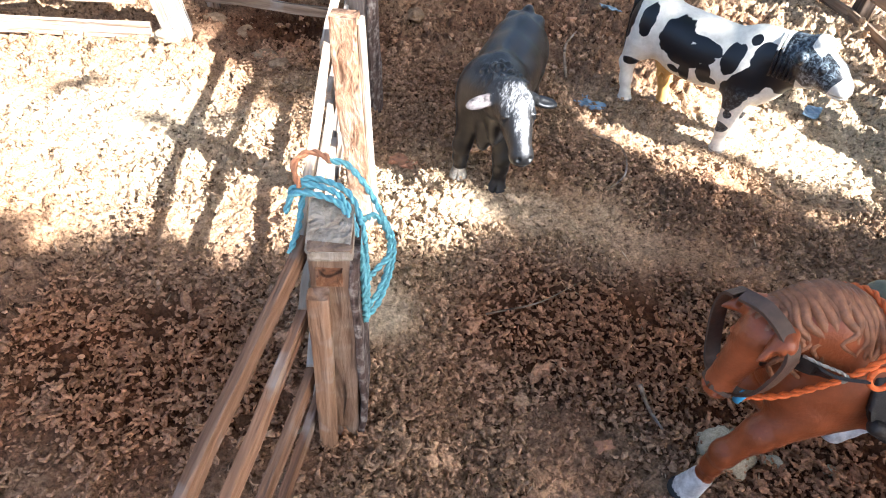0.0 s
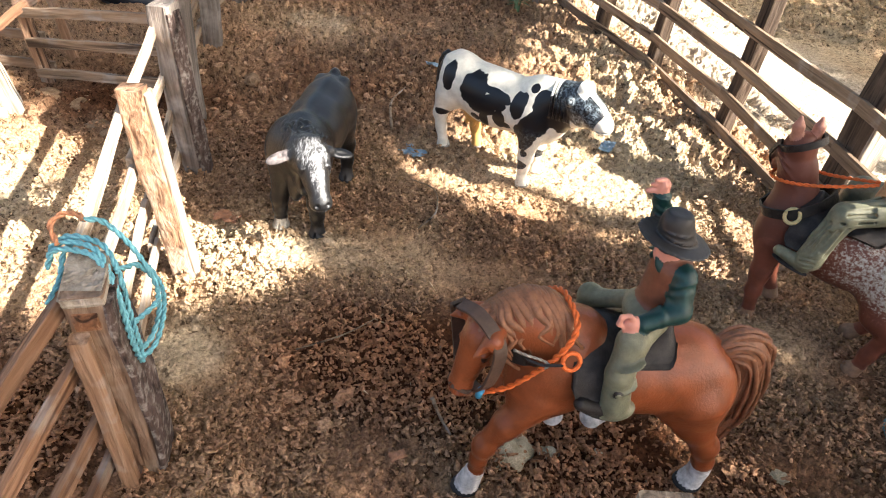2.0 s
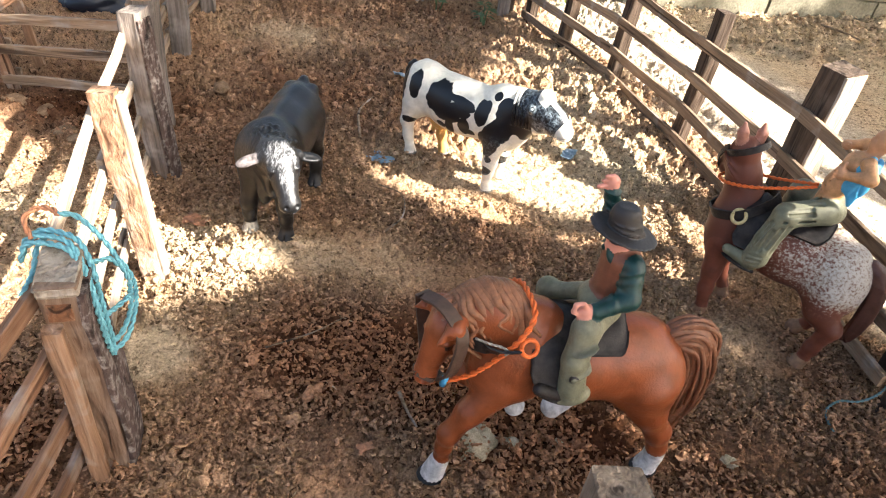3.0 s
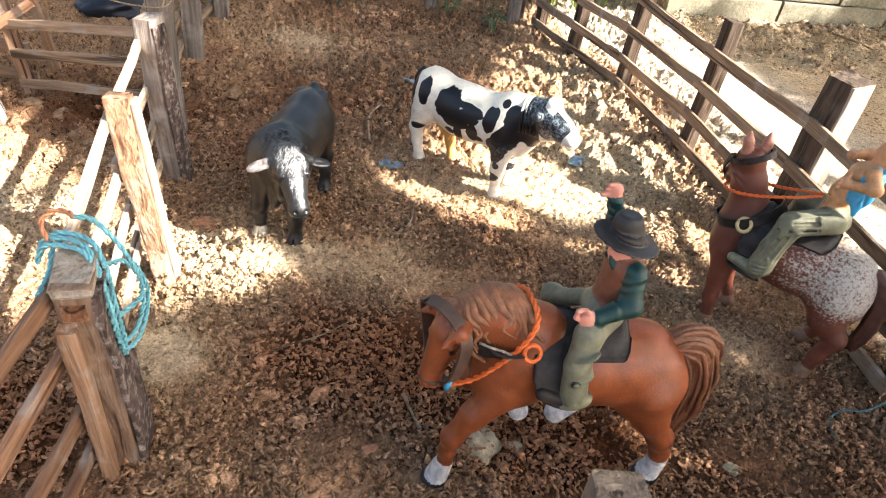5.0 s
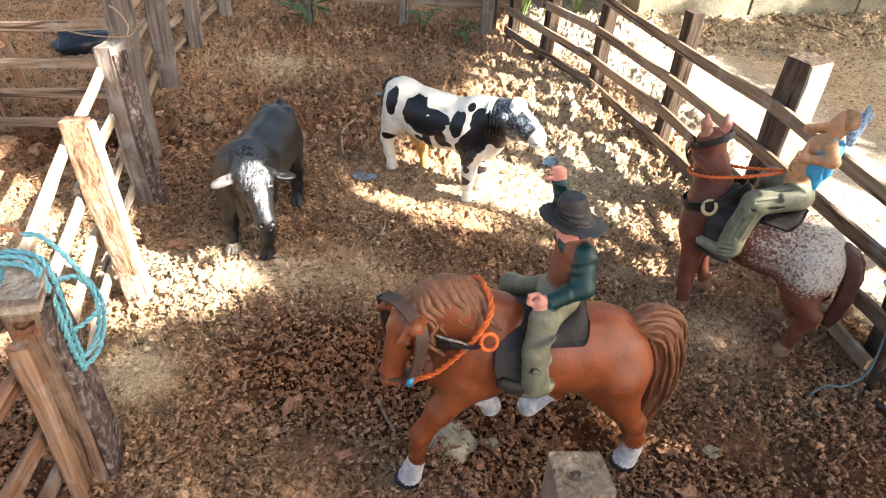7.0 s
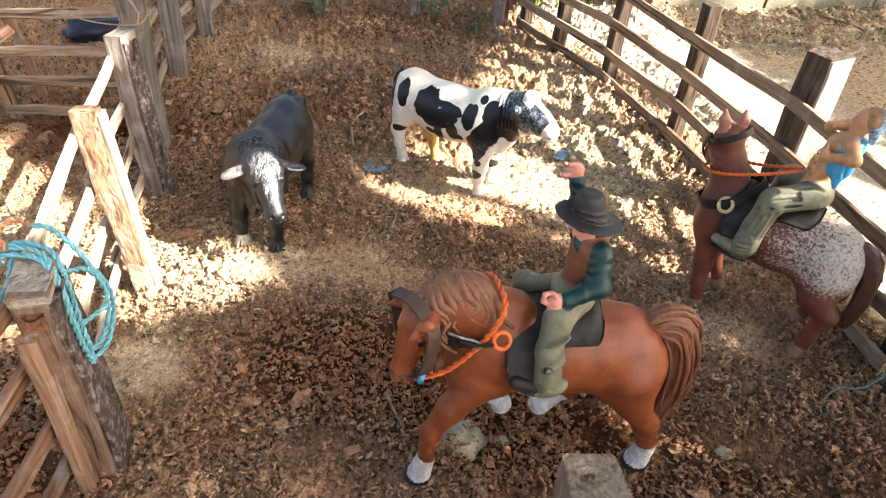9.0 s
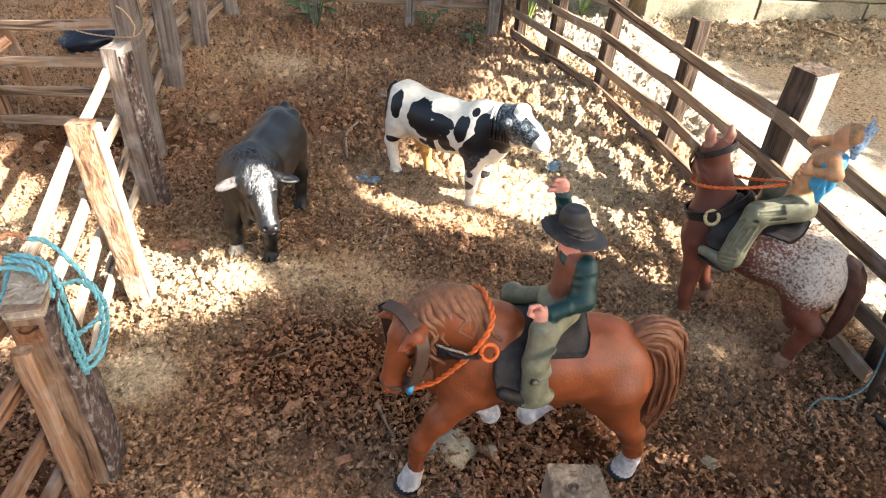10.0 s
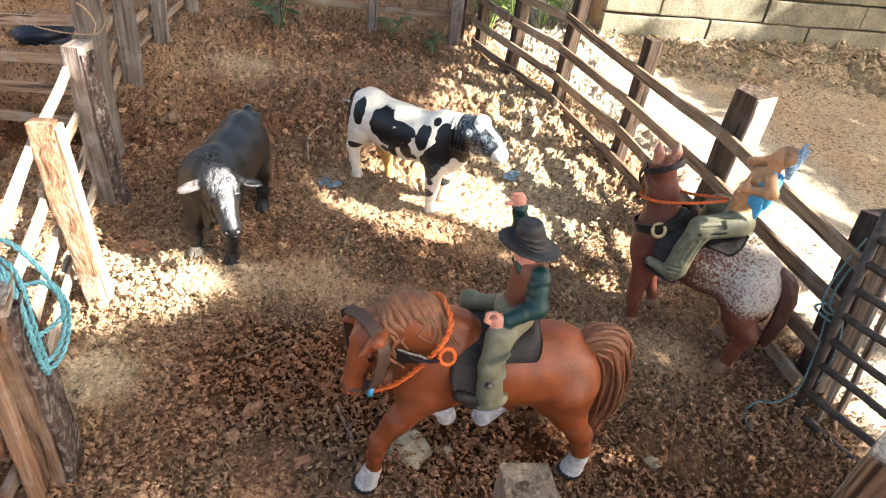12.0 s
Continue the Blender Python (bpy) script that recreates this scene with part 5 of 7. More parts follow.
v, f = cord([(0.1645, 0.0150, 0.0970), (0.1565, 0.0180, 0.1030), (0.1480, 0.0205, 0.1109), (0.1344, 0.0242, 0.1310), (0.1256, 0.0252, 0.1470), (0.1200, 0.0205, 0.1565), (0.1190, 0.0120, 0.1605), (0.1205, 0.002, 0.1615), (0.1220, -0.010, 0.1590), (0.1265, -0.0220, 0.1480), (0.1345, -0.0242, 0.1310), (0.1480, -0.0205, 0.1109), (0.1720, -0.0100, 0.0960)], 0.0018)
mesh_object("loop", v, f, M_ORANGE, rein, smooth=True)
ring_pts = [(0.1210 + 0.0049 * math.cos(a), 0.0280 - 0.0020 * math.sin(a), 0.1400 + 0.0050 * math.sin(a)) for a in np.linspace(0, 2 * math.pi, 23)]
v, f = tube([Vector(p) for p in ring_pts], 0.0014, 8)
mesh_object("ring", v, f, M_ORANGE, rein, "orange ring", True)
v, f = tube([Vector((0.1655, 0.0160, 0.1010)), Vector((0.1665, 0.0150, 0.0935))], 0.0023, 8)
mesh_object("clip", v, f, P_BLUE, rein, "small blue clip", True)

s = [ball((0.072, 0, 0.1535), (0.014, 0.0155, 0.011), 3, 0.005), cone((0.0700, 0, 0.159), (0.068, 0, 0.188), 0.0108, 0.0118, 2, 0.004, 1.22), cone((0.068, 0, 0.187), (0.071, 0, 0.197), 0.0056, 0.0056, 0, 0.003),
     ball((0.0718, 0, 0.2015), (0.0078, 0.0074, 0.0088), 0, 0.003), ball((0.0755, 0, 0.1965), (0.0048, 0.0054, 0.0048), 0, 0.003), ball((0.0797, 0, 0.2010), (0.0020, 0.0015, 0.0020), 0, 0.001), ball((0.0670, 0, 0.2030), (0.0080, 0.0084, 0.0080), 5, 0.001),
     ball((0.0725, 0, 0.2073), (0.0212, 0.0188, 0.0014), 4, 0.001, (0, -12, 0)),
     cone((0.0720, 0, 0.2080), (0.0745, 0, 0.2180), 0.0104, 0.0088, 4, 0.0012, 0.92), ball((0.0752, 0, 0.2272), (0.0100, 0.0030, 0.0022), -1, 0.0022), ball((0.0752, 0, 0.2282), (0.0120, 0.0120, 0.0040), -1, 0.0015, (0, -8, 0)), ball((0.0722, 0, 0.2103), (0.0110, 0.0110, 0.0009), 5, 0.0004, (0, -12, 0)), ball((0.0735, 0, 0.2147), (0.0103, 0.0103, 0.0007), 4, 0.0006, (0, -6, 0)),
     ball((0.0752, 0, 0.1885), (0.0032, 0.0034, 0.0045), 0, 0.001), ball((0.068, 0.0, 0.1905), (0.0088, 0.0095, 0.0028), 1, 0.002), ball((0.0775, 0.0045, 0.1925), (0.0030, 0.0016, 0.0052), 1, 0.0008, (28, 20, 0)), ball((0.0775, -0.0045, 0.1925), (0.0030, 0.0016, 0.0052), 1, 0.0008, (-28, 20, 0)),
     cone((0.0655, 0.0120, 0.1905), (0.0660, 0.0205, 0.1725), 0.0076, 0.0074, 1, 0.003), cone((0.0660, 0.0205, 0.1725), (0.0845, 0.0228, 0.1655), 0.0072, 0.0058, 1, 0.003), ball((0.0858, 0.0227, 0.1650), (0.0016, 0.0052, 0.0052), 1, 0.0008, (0, 20, 0)),
     ball((0.0912, 0.0225, 0.1650), (0.0050, 0.0042, 0.0044), 0, 0.002), cone((0.0940, 0.0228, 0.1620), (0.0988, 0.0232, 0.1655), 0.0017, 0.0016, 0, 0.001), cone((0.0988, 0.0232, 0.1655), (0.0985, 0.0232, 0.1705), 0.0016, 0.0015, 0, 0.001), cone((0.0985, 0.0232, 0.1705), (0.0948, 0.0230, 0.1718), 0.0015, 0.0013, 0, 0.001), cone((0.0912, 0.0235, 0.1680), (0.0938, 0.0240, 0.1718), 0.0018, 0.0014, 0, 0.001),
     cone((0.067, -0.0120, 0.187), (0.0715, -0.021, 0.203), 0.0070, 0.0060, 1, 0.003), cone((0.0715, -0.021, 0.203), (0.0752, -0.022, 0.2195), 0.0058, 0.0050, 1, 0.003), ball((0.0755, -0.022, 0.2200), (0.0056, 0.0054, 0.0013), 1, 0.0006),
     ball((0.0765, -0.022, 0.2255), (0.0040, 0.0034, 0.0048), 0, 0.002), cone((0.0780, -0.022, 0.2235), (0.0845, -0.022, 0.2225), 0.0019, 0.0016, 0, 0.0012), cone((0.0770, -0.022, 0.2295), (0.0820, -0.021, 0.2298), 0.0017, 0.0014, 0, 0.0008), cone((0.0782, -0.0225, 0.2268), (0.0830, -0.022, 0.2265), 0.0016, 0.0013, 0, 0.0008)]
for sy in (1, -1):
    stout = 1.0 if sy > 0 else 0.66
    s += [cone((0.072, 0.009 * sy, 0.1535), (0.0885, 0.0255 * sy, 0.1455 + 0.0075 * sy), 0.0098 * stout, 0.0092 * stout, 3, 0.004), cone((0.0885, 0.0258 * sy, 0.1455 + 0.0075 * sy), (0.0930, 0.0325 * sy, 0.1340), 0.0096 * stout, 0.0084, 3, 0.003), cone((0.0930, 0.0325 * sy, 0.1340), (0.0905, 0.0350 * sy, 0.1110), 0.0084, 0.0096, 3, 0.003),
          ball((0.0890, 0.0350 * sy, 0.1060), (0.0120, 0.0080, 0.0045), 3, 0.002, (0, 16, 0)), cone((0.0880, 0.0348 * sy, 0.1020), (0.1110, 0.0352 * sy, 0.1115), 0.0046, 0.0042, 5, 0.0012), ball((0.0995, 0.0352 * sy, 0.1030), (0.0140, 0.0048, 0.0013), 5, 0.0008, (0, -22, 0))]
    for cx, cy, cz in ((0.0895, 0.0340, 0.1505), (0.0945, 0.0412, 0.1270)) if sy > 0 else ():
        s += [ball((cx, cy * sy, cz), (0.0026, 0.0014, 0.0026), 5, 0.0004), ball((cx, (cy + 0.0006) * sy, cz), (0.0017, 0.0014, 0.0017), 3, 0.0004)]
    for dx, turn in ((0.0, 0), (-0.0005, 75), (0.0, 140)):
        s.append(ball((0.0905 + dx, 0.0438 * sy, 0.1120), (0.0036, 0.0008, 0.0006), -1, 0.0006, (0, turn, 0)))
for a, b, r in (((0.0655, 0.0120, 0.1905), (0.0660, 0.0205, 0.1725), 0.0072), ((0.0660, 0.0205, 0.1725), (0.0845, 0.0228, 0.1655), 0.0064), ((0.067, -0.016, 0.184), (0.0715, -0.021, 0.203), 0.0068), ((0.0715, -0.021, 0.203), (0.0752, -0.022, 0.2195), 0.006)):
    for t in (0.2, 0.5, 0.8):
        c = tuple(a[i] + (b[i] - a[i]) * t + rng.uniform(-0.001, 0.001) for i in range(3))
        s.append(ball(c, (r * 0.93, r * 0.93, 0.0010) if abs(a[2] - b[2]) > 0.011 else (0.0010, r * 0.93, r * 0.93), 1, 0.0020, (rng.uniform(-38, 38), rng.uniform(-38, 38), 0)))
for t in (0.1, 0.6):
    s.append(ball((0.0905, 0.0370, 0.150 - 0.034 * t), (0.0082, 0.0056, 0.0010), 3, 0.0020, (rng.uniform(-20, 20), rng.uniform(10, 35), 0)))
slim = {1: 0.86, 2: 0.95, 3: 0.92}
s = [q[:3] + (q[3] * slim.get(q[5], 1), q[4] * slim.get(q[5], 1)) + q[5:] if q[0] == "cone" else q for q in s]
place(figure("toy_rider", s, [P_SKIN, P_GREEN, P_VEST, P_OLIVE, P_HAT, P_GREYBLACK], 0.0008, "toy riders", "plastic toy rider in dark hat and brown vest, arm raised", "toy figure"), horse_pose)

# pied cow
PATCHES = [(-0.0365, 0.100, 0.010, 0.03), (-0.0105, 0.1005, 0.0075, 0.0150), (0.0225, 0.101, 0.0165, 0.0175), (0.052, 0.1085, 0.0165, 0.0036), (0.036, 0.087, 0.0185, 0.0085), (0.054, 0.0975, 0.0145, 0.0072), (0.066, 0.1045, 0.0075, 0.0045),
           (0.042, 0.0725, 0.0055, 0.0125), (0.0625, 0.080, 0.0070, 0.0105), (0.0285, 0.0695, 0.0062, 0.0045), (0.0705, 0.0745, 0.0060, 0.0038), (0.0845, 0.105, 0.0085, 0.0135), (0.089, 0.112, 0.005, 0.008), (0.101, 0.1225, 0.0046, 0.0040),
           (0.1145, 0.112, 0.0088, 0.0125), (0.1, 0.0665, 0.0125, 0.0145), (0.106, 0.077, 0.0125, 0.0125), (0.113, 0.087, 0.0125, 0.0125), (0.1205, 0.096, 0.0125, 0.0125), (0.128, 0.105, 0.0125, 0.0125), (0.136, 0.113, 0.014, 0.014), (0.139, 0.095, 0.010, 0.014),
           (0.1055, 0.047, 0.0040, 0.0038), (0.1045, 0.0315, 0.0062, 0.0052), (-0.0185, 0.051, 0.0075, 0.0042), (0.1015, 0.0275, 0.0035, 0.003)]


def cow_patches(p):
    x, y, z = p.T
    f = np.full(len(p), -1.0)
    wob = 0.16 * np.sin(x * 420 + z * 260) + 0.13 * np.sin(z * 510 - x * 190) + 0.08 * np.sin(x * 900 - z * 700)
    for cx, cz, rx, rz in PATCHES:
        cx, cz = (cx + 0.004, cz - 0.0045) if 0 < cx < 0.09 and cz > 0.06 else (cx, cz)
        f = np.maximum(f, 1.12 - np.hypot((x - cx) / rx, (z - cz) / rz) + wob * 0.3)
    neck = (x - 0.126 - 0.10 * np.maximum(0.125 - z, 0)) * 120
    f = np.maximum(f, np.where(z > 0.098, neck, -1))
    along, high = (x - 0.15) * 0.93 - (z - 0.1205) * 0.36, (x - 0.15) * 0.36 + (z - 0.1205) * 0.93
    middle = -0.005 - 0.19 * (x - 0.153)
    side = np.clip((np.abs(y - middle) - 0.0045) * 260, -1, 1)
    cheek = np.minimum((0.0315 - along) / 0.004, (high + 0.0165 + 0.1 * along) / 0.003) + wob * 0.5
    cheek = np.where((along < 0.006) & (high > 0.0135), -1, cheek)
    face = np.minimum(np.clip(cheek, -1, 1), side)
    f = np.where(x > 0.148, face, f)
    f = np.where((x > 0.117) & (z < 0.071 + 0.25 * np.maximum(x - 0.125, 0)), -1, f)
    return np.clip(0.5 + 1.6 * f, 0, 1)


# where worn paint and painted sky sheen show on face, neck and brisket
def cow_wear_sheen(p):
    x, z = p[:, 0], p[:, 2]
    face = np.clip((x - 0.147) / 0.006, 0, 1) * np.clip((0.182 - x) / 0.004, 0, 1)
    neck = np.clip((x - 0.124) / 0.006, 0, 1) * (x < 0.15) * np.clip((z - 0.11) / 0.01, 0, 1)
    return 1.0 * face + 0.7 * neck + 0.35 * np.clip((x - 0.09) / 0.01, 0, 1) * (x < 0.126) * np.clip((0.08 - z) / 0.01, 0, 1)


cow_pose = heading(0.1445, 0.662, 0.809, -0.588) @ Matrix.Scale(0.97, 4)
s = [cone((-0.006, 0, 0.088), (0.09, 0, 0.088), 0.0300, 0.0330, 0, 0.010, 0.9), ball((-0.014, 0, 0.095), (0.025, 0.0245, 0.0265), 0, 0.012), ball((0.042, 0, 0.080), (0.045, 0.0290, 0.0305), 0, 0.010),
     ball((0.1, 0, 0.089), (0.025, 0.0265, 0.034), 0, 0.010), ball((0.098, 0, 0.112), (0.02, 0.015, 0.0135), 0, 0.012), ball((0.116, 0, 0.074), (0.013, 0.0125, 0.020), 0, 0.010),
     cone((0.108, 0, 0.105), (0.145, -0.003, 0.117), 0.0250, 0.0185, 0, 0.010, 0.8), cone((0.1, 0, 0.119), (0.145, -0.002, 0.131), 0.010, 0.009, 0, 0.008), cone((0.122, -0.001, 0.083), (0.148, -0.004, 0.100), 0.0095, 0.0085, 0, 0.010), cone((0.153, -0.005, 0.1215), (0.171, -0.008, 0.116), 0.0172, 0.0148, 0, 0.007),
     cone((0.171, -0.008, 0.114), (0.1835, -0.011, 0.1105), 0.0138, 0.0112, 0, 0.005), ball((0.187, -0.0115, 0.1085), (0.0085, 0.0102, 0.0082), 0, 0.003), ball((0.153, -0.005, 0.1385), (0.0100, 0.0100, 0.0070), 0, 0.004), ball((0.156, -0.0065, 0.110), (0.014, 0.0115, 0.0145), 0, 0.005),
     ball((0.016, 0, 0.056), (0.016, 0.014, 0.012), 1, 0.006), cone((0.010, -0.006, 0.052), (0.010, -0.007, 0.041), 0.003, 0.0022, 1, 0.003), cone((0.020, -0.006, 0.051), (0.020, -0.007, 0.041), 0.003, 0.0022, 1, 0.003), ball((0.124, 0.0, 0.09), (0.016, 0.0115, 0.025), 0, 0.008)]
for sy in (1, -1):
    s += [ball((0.146, 0.019 * sy - 0.004, 0.126), (0.0045, 0.0100, 0.0055), 0, 0.002, (20 * sy, 0, -25 * sy)), ball((0.1665, 0.0142 * sy - 0.0075, 0.1215), 0.0027, 2, 0.0008), ball((0.165, 0.0132 * sy - 0.0075, 0.1250), (0.005, 0.0022, 0.0015), 0, 0.002), ball((0.165, 0.0135 * sy - 0.0075, 0.1180), (0.005, 0.0020, 0.0012), 0, 0.0015),
          ball((0.1945, 0.0052 * sy - 0.0125, 0.1105), 0.0018, -1, 0.0008), ball((-0.015, 0.011 * sy, 0.080), (0.020, 0.0150, 0.029), 0, 0.008), ball((0.103, 0.0125 * sy, 0.078), (0.017, 0.0135, 0.027), 0, 0.007), ball((-0.023, 0.012 * sy, 0.113), (0.006, 0.005, 0.005), 0, 0.006)]
s.append(ball((0.188, -0.0115, 0.1055), (0.009, 0.014, 0.0007), -1, 0.0008))
for i in range(7):
    x = 0.122 + 0.0042 * i
    s += strands([[(x - 0.003, -0.006, 0.1335 + 0.0008 * i), (x, -0.0180 + 0.0006 * i, 0.125), (x + 0.003, -0.0210 + 0.0008 * i, 0.110), (x + 0.002, -0.0185 + 0.0008 * i, 0.098)]], 0.0016, 0.0013, 0, 0.0006, 6)
for (x0, y0, x1, y1, x2), m in (((-0.018, -0.013, -0.025, -0.0165, -0.0175), 0), ((-0.006, 0.013, 0.004, 0.0155, 0.0125), 1), ((0.104, -0.015, 0.105, -0.0185, 0.105), 0), ((0.1, 0.015, 0.1, 0.0175, 0.099), 0)):
    hind = x0 < 0.05
    s += leg([(x0, y0, 0.07), (x1, y1, 0.045 if hind else 0.038), (0.5 * (x1 + x2), y1 * 1.03, 0.025), (x2, y1 * 1.03, 0.011)], [0.0165 if hind else 0.0145, 0.0086, 0.0064, 0.0058], m)
    s += [ball((x1, y1, 0.044 if hind else 0.038), (0.0080, 0.0074, 0.0082), m, 0.003), cone((x2, y1 * 1.03, 0.011), (x2 + 0.0015, y1 * 1.03, 0.0035), 0.0062, 0.0080, m, 0.002), ball((x2 + 0.0018, y1 * 1.03, 0.0028), (0.0090, 0.0080, 0.0032), 3, 0.0008), ball((x2 + 0.0095, y1 * 1.03, 0.004), (0.004, 0.0006, 0.005), -1, 0.0006)]
s += strands([[(-0.034, 0, 0.115), (-0.0415, -0.002, 0.103), (-0.0415, -0.003, 0.07), (-0.036, -0.004, 0.04)]], 0.0035, 0.0026, 2, 0.002)
place(figure("toy_cow", s, [M_PIED, P_TAN, P_BLACK, P_HORN], 0.0009, "", "black and white plastic toy cow with hard-edged patches", "toy cow", {"patch": cow_patches, "wear": cow_wear_sheen}), cow_pose)

# black bull
bull_pose = heading(0.005, 0.563, -0.10, -0.995, 0.001)
BULL_HEAD = ((0.131, 0.0165, 0.1085), 31.0)
s = [ball((0.045, -0.005, 0.0855), (0.055, 0.0298, 0.0330), 0, 0.010), ball((0.090, -0.007, 0.088), (0.028, 0.0305, 0.0325), 0, 0.010), ball((0.008, -0.004, 0.0895), (0.028, 0.0275, 0.0310), 0, 0.010), cone((-0.015, -0.004, 0.1145), (0.082, -0.006, 0.1150), 0.0038, 0.0050, 0, 0.008),
     cone((0.096, -0.004, 0.094), (0.124, 0.009, 0.1055), 0.0275, 0.0190, 0, 0.010), ball((0.118, 0.005, 0.077), (0.012, 0.0075, 0.021), 0, 0.010), ball((0.110, -0.006, 0.060), (0.009, 0.0075, 0.018), 0, 0.007), ball((-0.020, -0.004, 0.114), (0.0075, 0.0055, 0.0070), 0, 0.006)]
for sy in (1, -1):
    s += [ball((-0.010, 0.0115 * sy - 0.004, 0.1105), (0.0085, 0.0070, 0.0065), 0, 0.006), ball((0.002, 0.012 * sy - 0.004, 0.078), (0.020, 0.0155, 0.029), 0, 0.008), ball((0.095, 0.016 * sy - 0.007, 0.078), (0.018, 0.0135, 0.028), 0, 0.007)]
head = [ball((0.003, 0, 0.0), (0.0150, 0.0165, 0.0150), 0, 0.006), cone((0.010, 0, -0.004), (0.031, 0, -0.0235), 0.0138, 0.0090, 0, 0.005), ball((0.0345, 0, -0.0270), (0.0090, 0.0100, 0.0085), 0, 0.003), ball((0.012, 0, -0.016), (0.014, 0.0098, 0.012), 0, 0.005), ball((-0.002, 0, 0.0135), (0.008, 0.0095, 0.0045), 0, 0.003), ball((0.0375, 0, -0.0320), (0.0085, 0.012, 0.0007), -1, 0.0008)]
for sy in (1, -1):
    head += [ball((0.0165, 0.0118 * sy, -0.0045), 0.0028, 1, 0.0008), ball((0.0155, 0.0115 * sy, -0.0008), (0.0050, 0.0030, 0.0018), 0, 0.002), ball((0.0150, 0.0118 * sy, -0.0085), (0.0050, 0.0025, 0.0014), 0, 0.0015), ball((0.0420, 0.0048 * sy, -0.0255), (0.0022, 0.0020, 0.0018), -1, 0.0008),
             ball((0.0000, 0.0265 * sy, -0.0005 - 0.002 * sy), (0.0058, 0.0125, 0.0026), 3 if sy < 0 else 1, 0.0015, (-14 * sy, 22, -12 * sy)), ball((0.003, 0.0275 * sy, 0.0018 - 0.002 * sy), (0.0030, 0.0090, 0.0018), -1, 0.001, (-14 * sy, 22, -12 * sy)), ball((-0.001, 0.0165 * sy, 0.001), (0.0055, 0.0055, 0.0050), 0, 0.003)]
for i in range(16):
    a = rng.uniform(-1, 1)
    s0 = rng.uniform(0.0, 1.0)
    head.append(ball((0.008 + 0.016 * s0, 0.0105 * a * (1 - 0.4 * s0), 0.0125 - 0.016 * s0 - 0.004 * a * a), (0.0045, 0.0007, 0.0010), 0, 0.0009, (0, 42, rng.uniform(-25, 25))))
s += swung(head, *BULL_HEAD)
# first leg's hoof coloured pale for the sun on it, the rest dark
for x0, y0, x1, y1, x2, h in ((0.098, -0.022, 0.1015, -0.0265, 0.1005, 4), (0.100, 0.008, 0.1050, 0.0115, 0.1050, 2), (0.004, 0.008, -0.006, 0.0125, -0.001, 2), (0.004, -0.016, -0.006, -0.0205, -0.001, 2)):
    hind = x0 < 0.05
    s += leg([(x0, y0, 0.066), (x1, y1, 0.042 if hind else 0.036), (0.5 * (x1 + x2), y1 * 1.02, 0.023), (x2, y1 * 1.02, 0.011)], [0.0150 if hind else 0.0120, 0.0080, 0.0064, 0.0060], 0)
    s += [ball((x1, y1, 0.043 if hind else 0.037), (0.0076, 0.0072, 0.0080), 0, 0.003), cone((x2, y1 * 1.02, 0.011), (x2 + 0.0015, y1 * 1.02, 0.0035), 0.0062, 0.0082, h, 0.002), ball((x2 + 0.0022, y1 * 1.02, 0.0028), (0.0096, 0.0086, 0.0032), h, 0.0008), ball((x2 + 0.0105, y1 * 1.02, 0.005), (0.0045, 0.0007, 0.006), -1, 0.0006)]
s += strands([[(-0.024, -0.004, 0.113), (-0.033, -0.002, 0.096), (-0.032, 0.0, 0.06), (-0.029, 0.0, 0.035)]], 0.0032, 0.0026, 0, 0.002)
for i in range(70):
    a, t = rng.uniform(-1.5, 1.4), rng.uniform(0.0, 1.0)
    cx, rr = 0.098 + 0.026 * t, 0.0278 - 0.0085 * t
    s.append(ball((cx, -0.004 + 0.013 * t + rr * math.sin(a), 0.0945 + 0.0105 * t + rr * math.cos(a)), (0.0034, 0.0014, 0.0013), 0, 0.0012, (0, 20, rng.uniform(-50, 50))))


def bull_wear(p):
    """1 on the pale worn front of the face."""
    m = np.array(Euler((0, 0, radians(-BULL_HEAD[1]))).to_matrix())
    x, y, z = (m @ (p - np.array(BULL_HEAD[0])).T)
    slope = z - (0.0135 - 0.78 * np.maximum(x - 0.004, 0))
    face = np.clip(1 + slope / 0.012, 0, 1) * np.clip((x + 0.004) / 0.008, 0, 1) * np.clip((0.016 - np.abs(y) - 0.17 * np.maximum(x - 0.010, 0)) / 0.005, 0, 1)
    narrow = np.clip((0.0085 - np.abs(y)) / 0.003, 0, 1)
    face = face * np.where(x > 0.019, np.maximum(narrow, 0.25), 1)
    top = np.clip((p[:, 2] - 0.098) / 0.014, 0, 1) * np.clip((p[:, 0] - 0.08) / 0.02, 0, 1)
    return 0.30 * face + 0.14 * np.maximum(top - face, 0)


place(figure("toy_bull", s, [M_WORN, P_BLACK, P_HAT, P_EAR, P_HORN], 0.0009, "", "black plastic toy bull with a worn pale face", "toy bull", {"wear": bull_wear}), bull_pose)

# dark bay horse with speckled rump
bay_pose = heading(0.511, 0.361, -0.795, 0.606)


def turned(p, degrees=-52.0, cx=0.117):
    """A place on the bay's head, which it holds to the off side."""
    c, w = math.cos(radians(degrees)), math.sin(radians(degrees))
    return (cx + (p[0] - cx) * c - p[1] * w, (p[0] - cx) * w + p[1] * c, p[2])


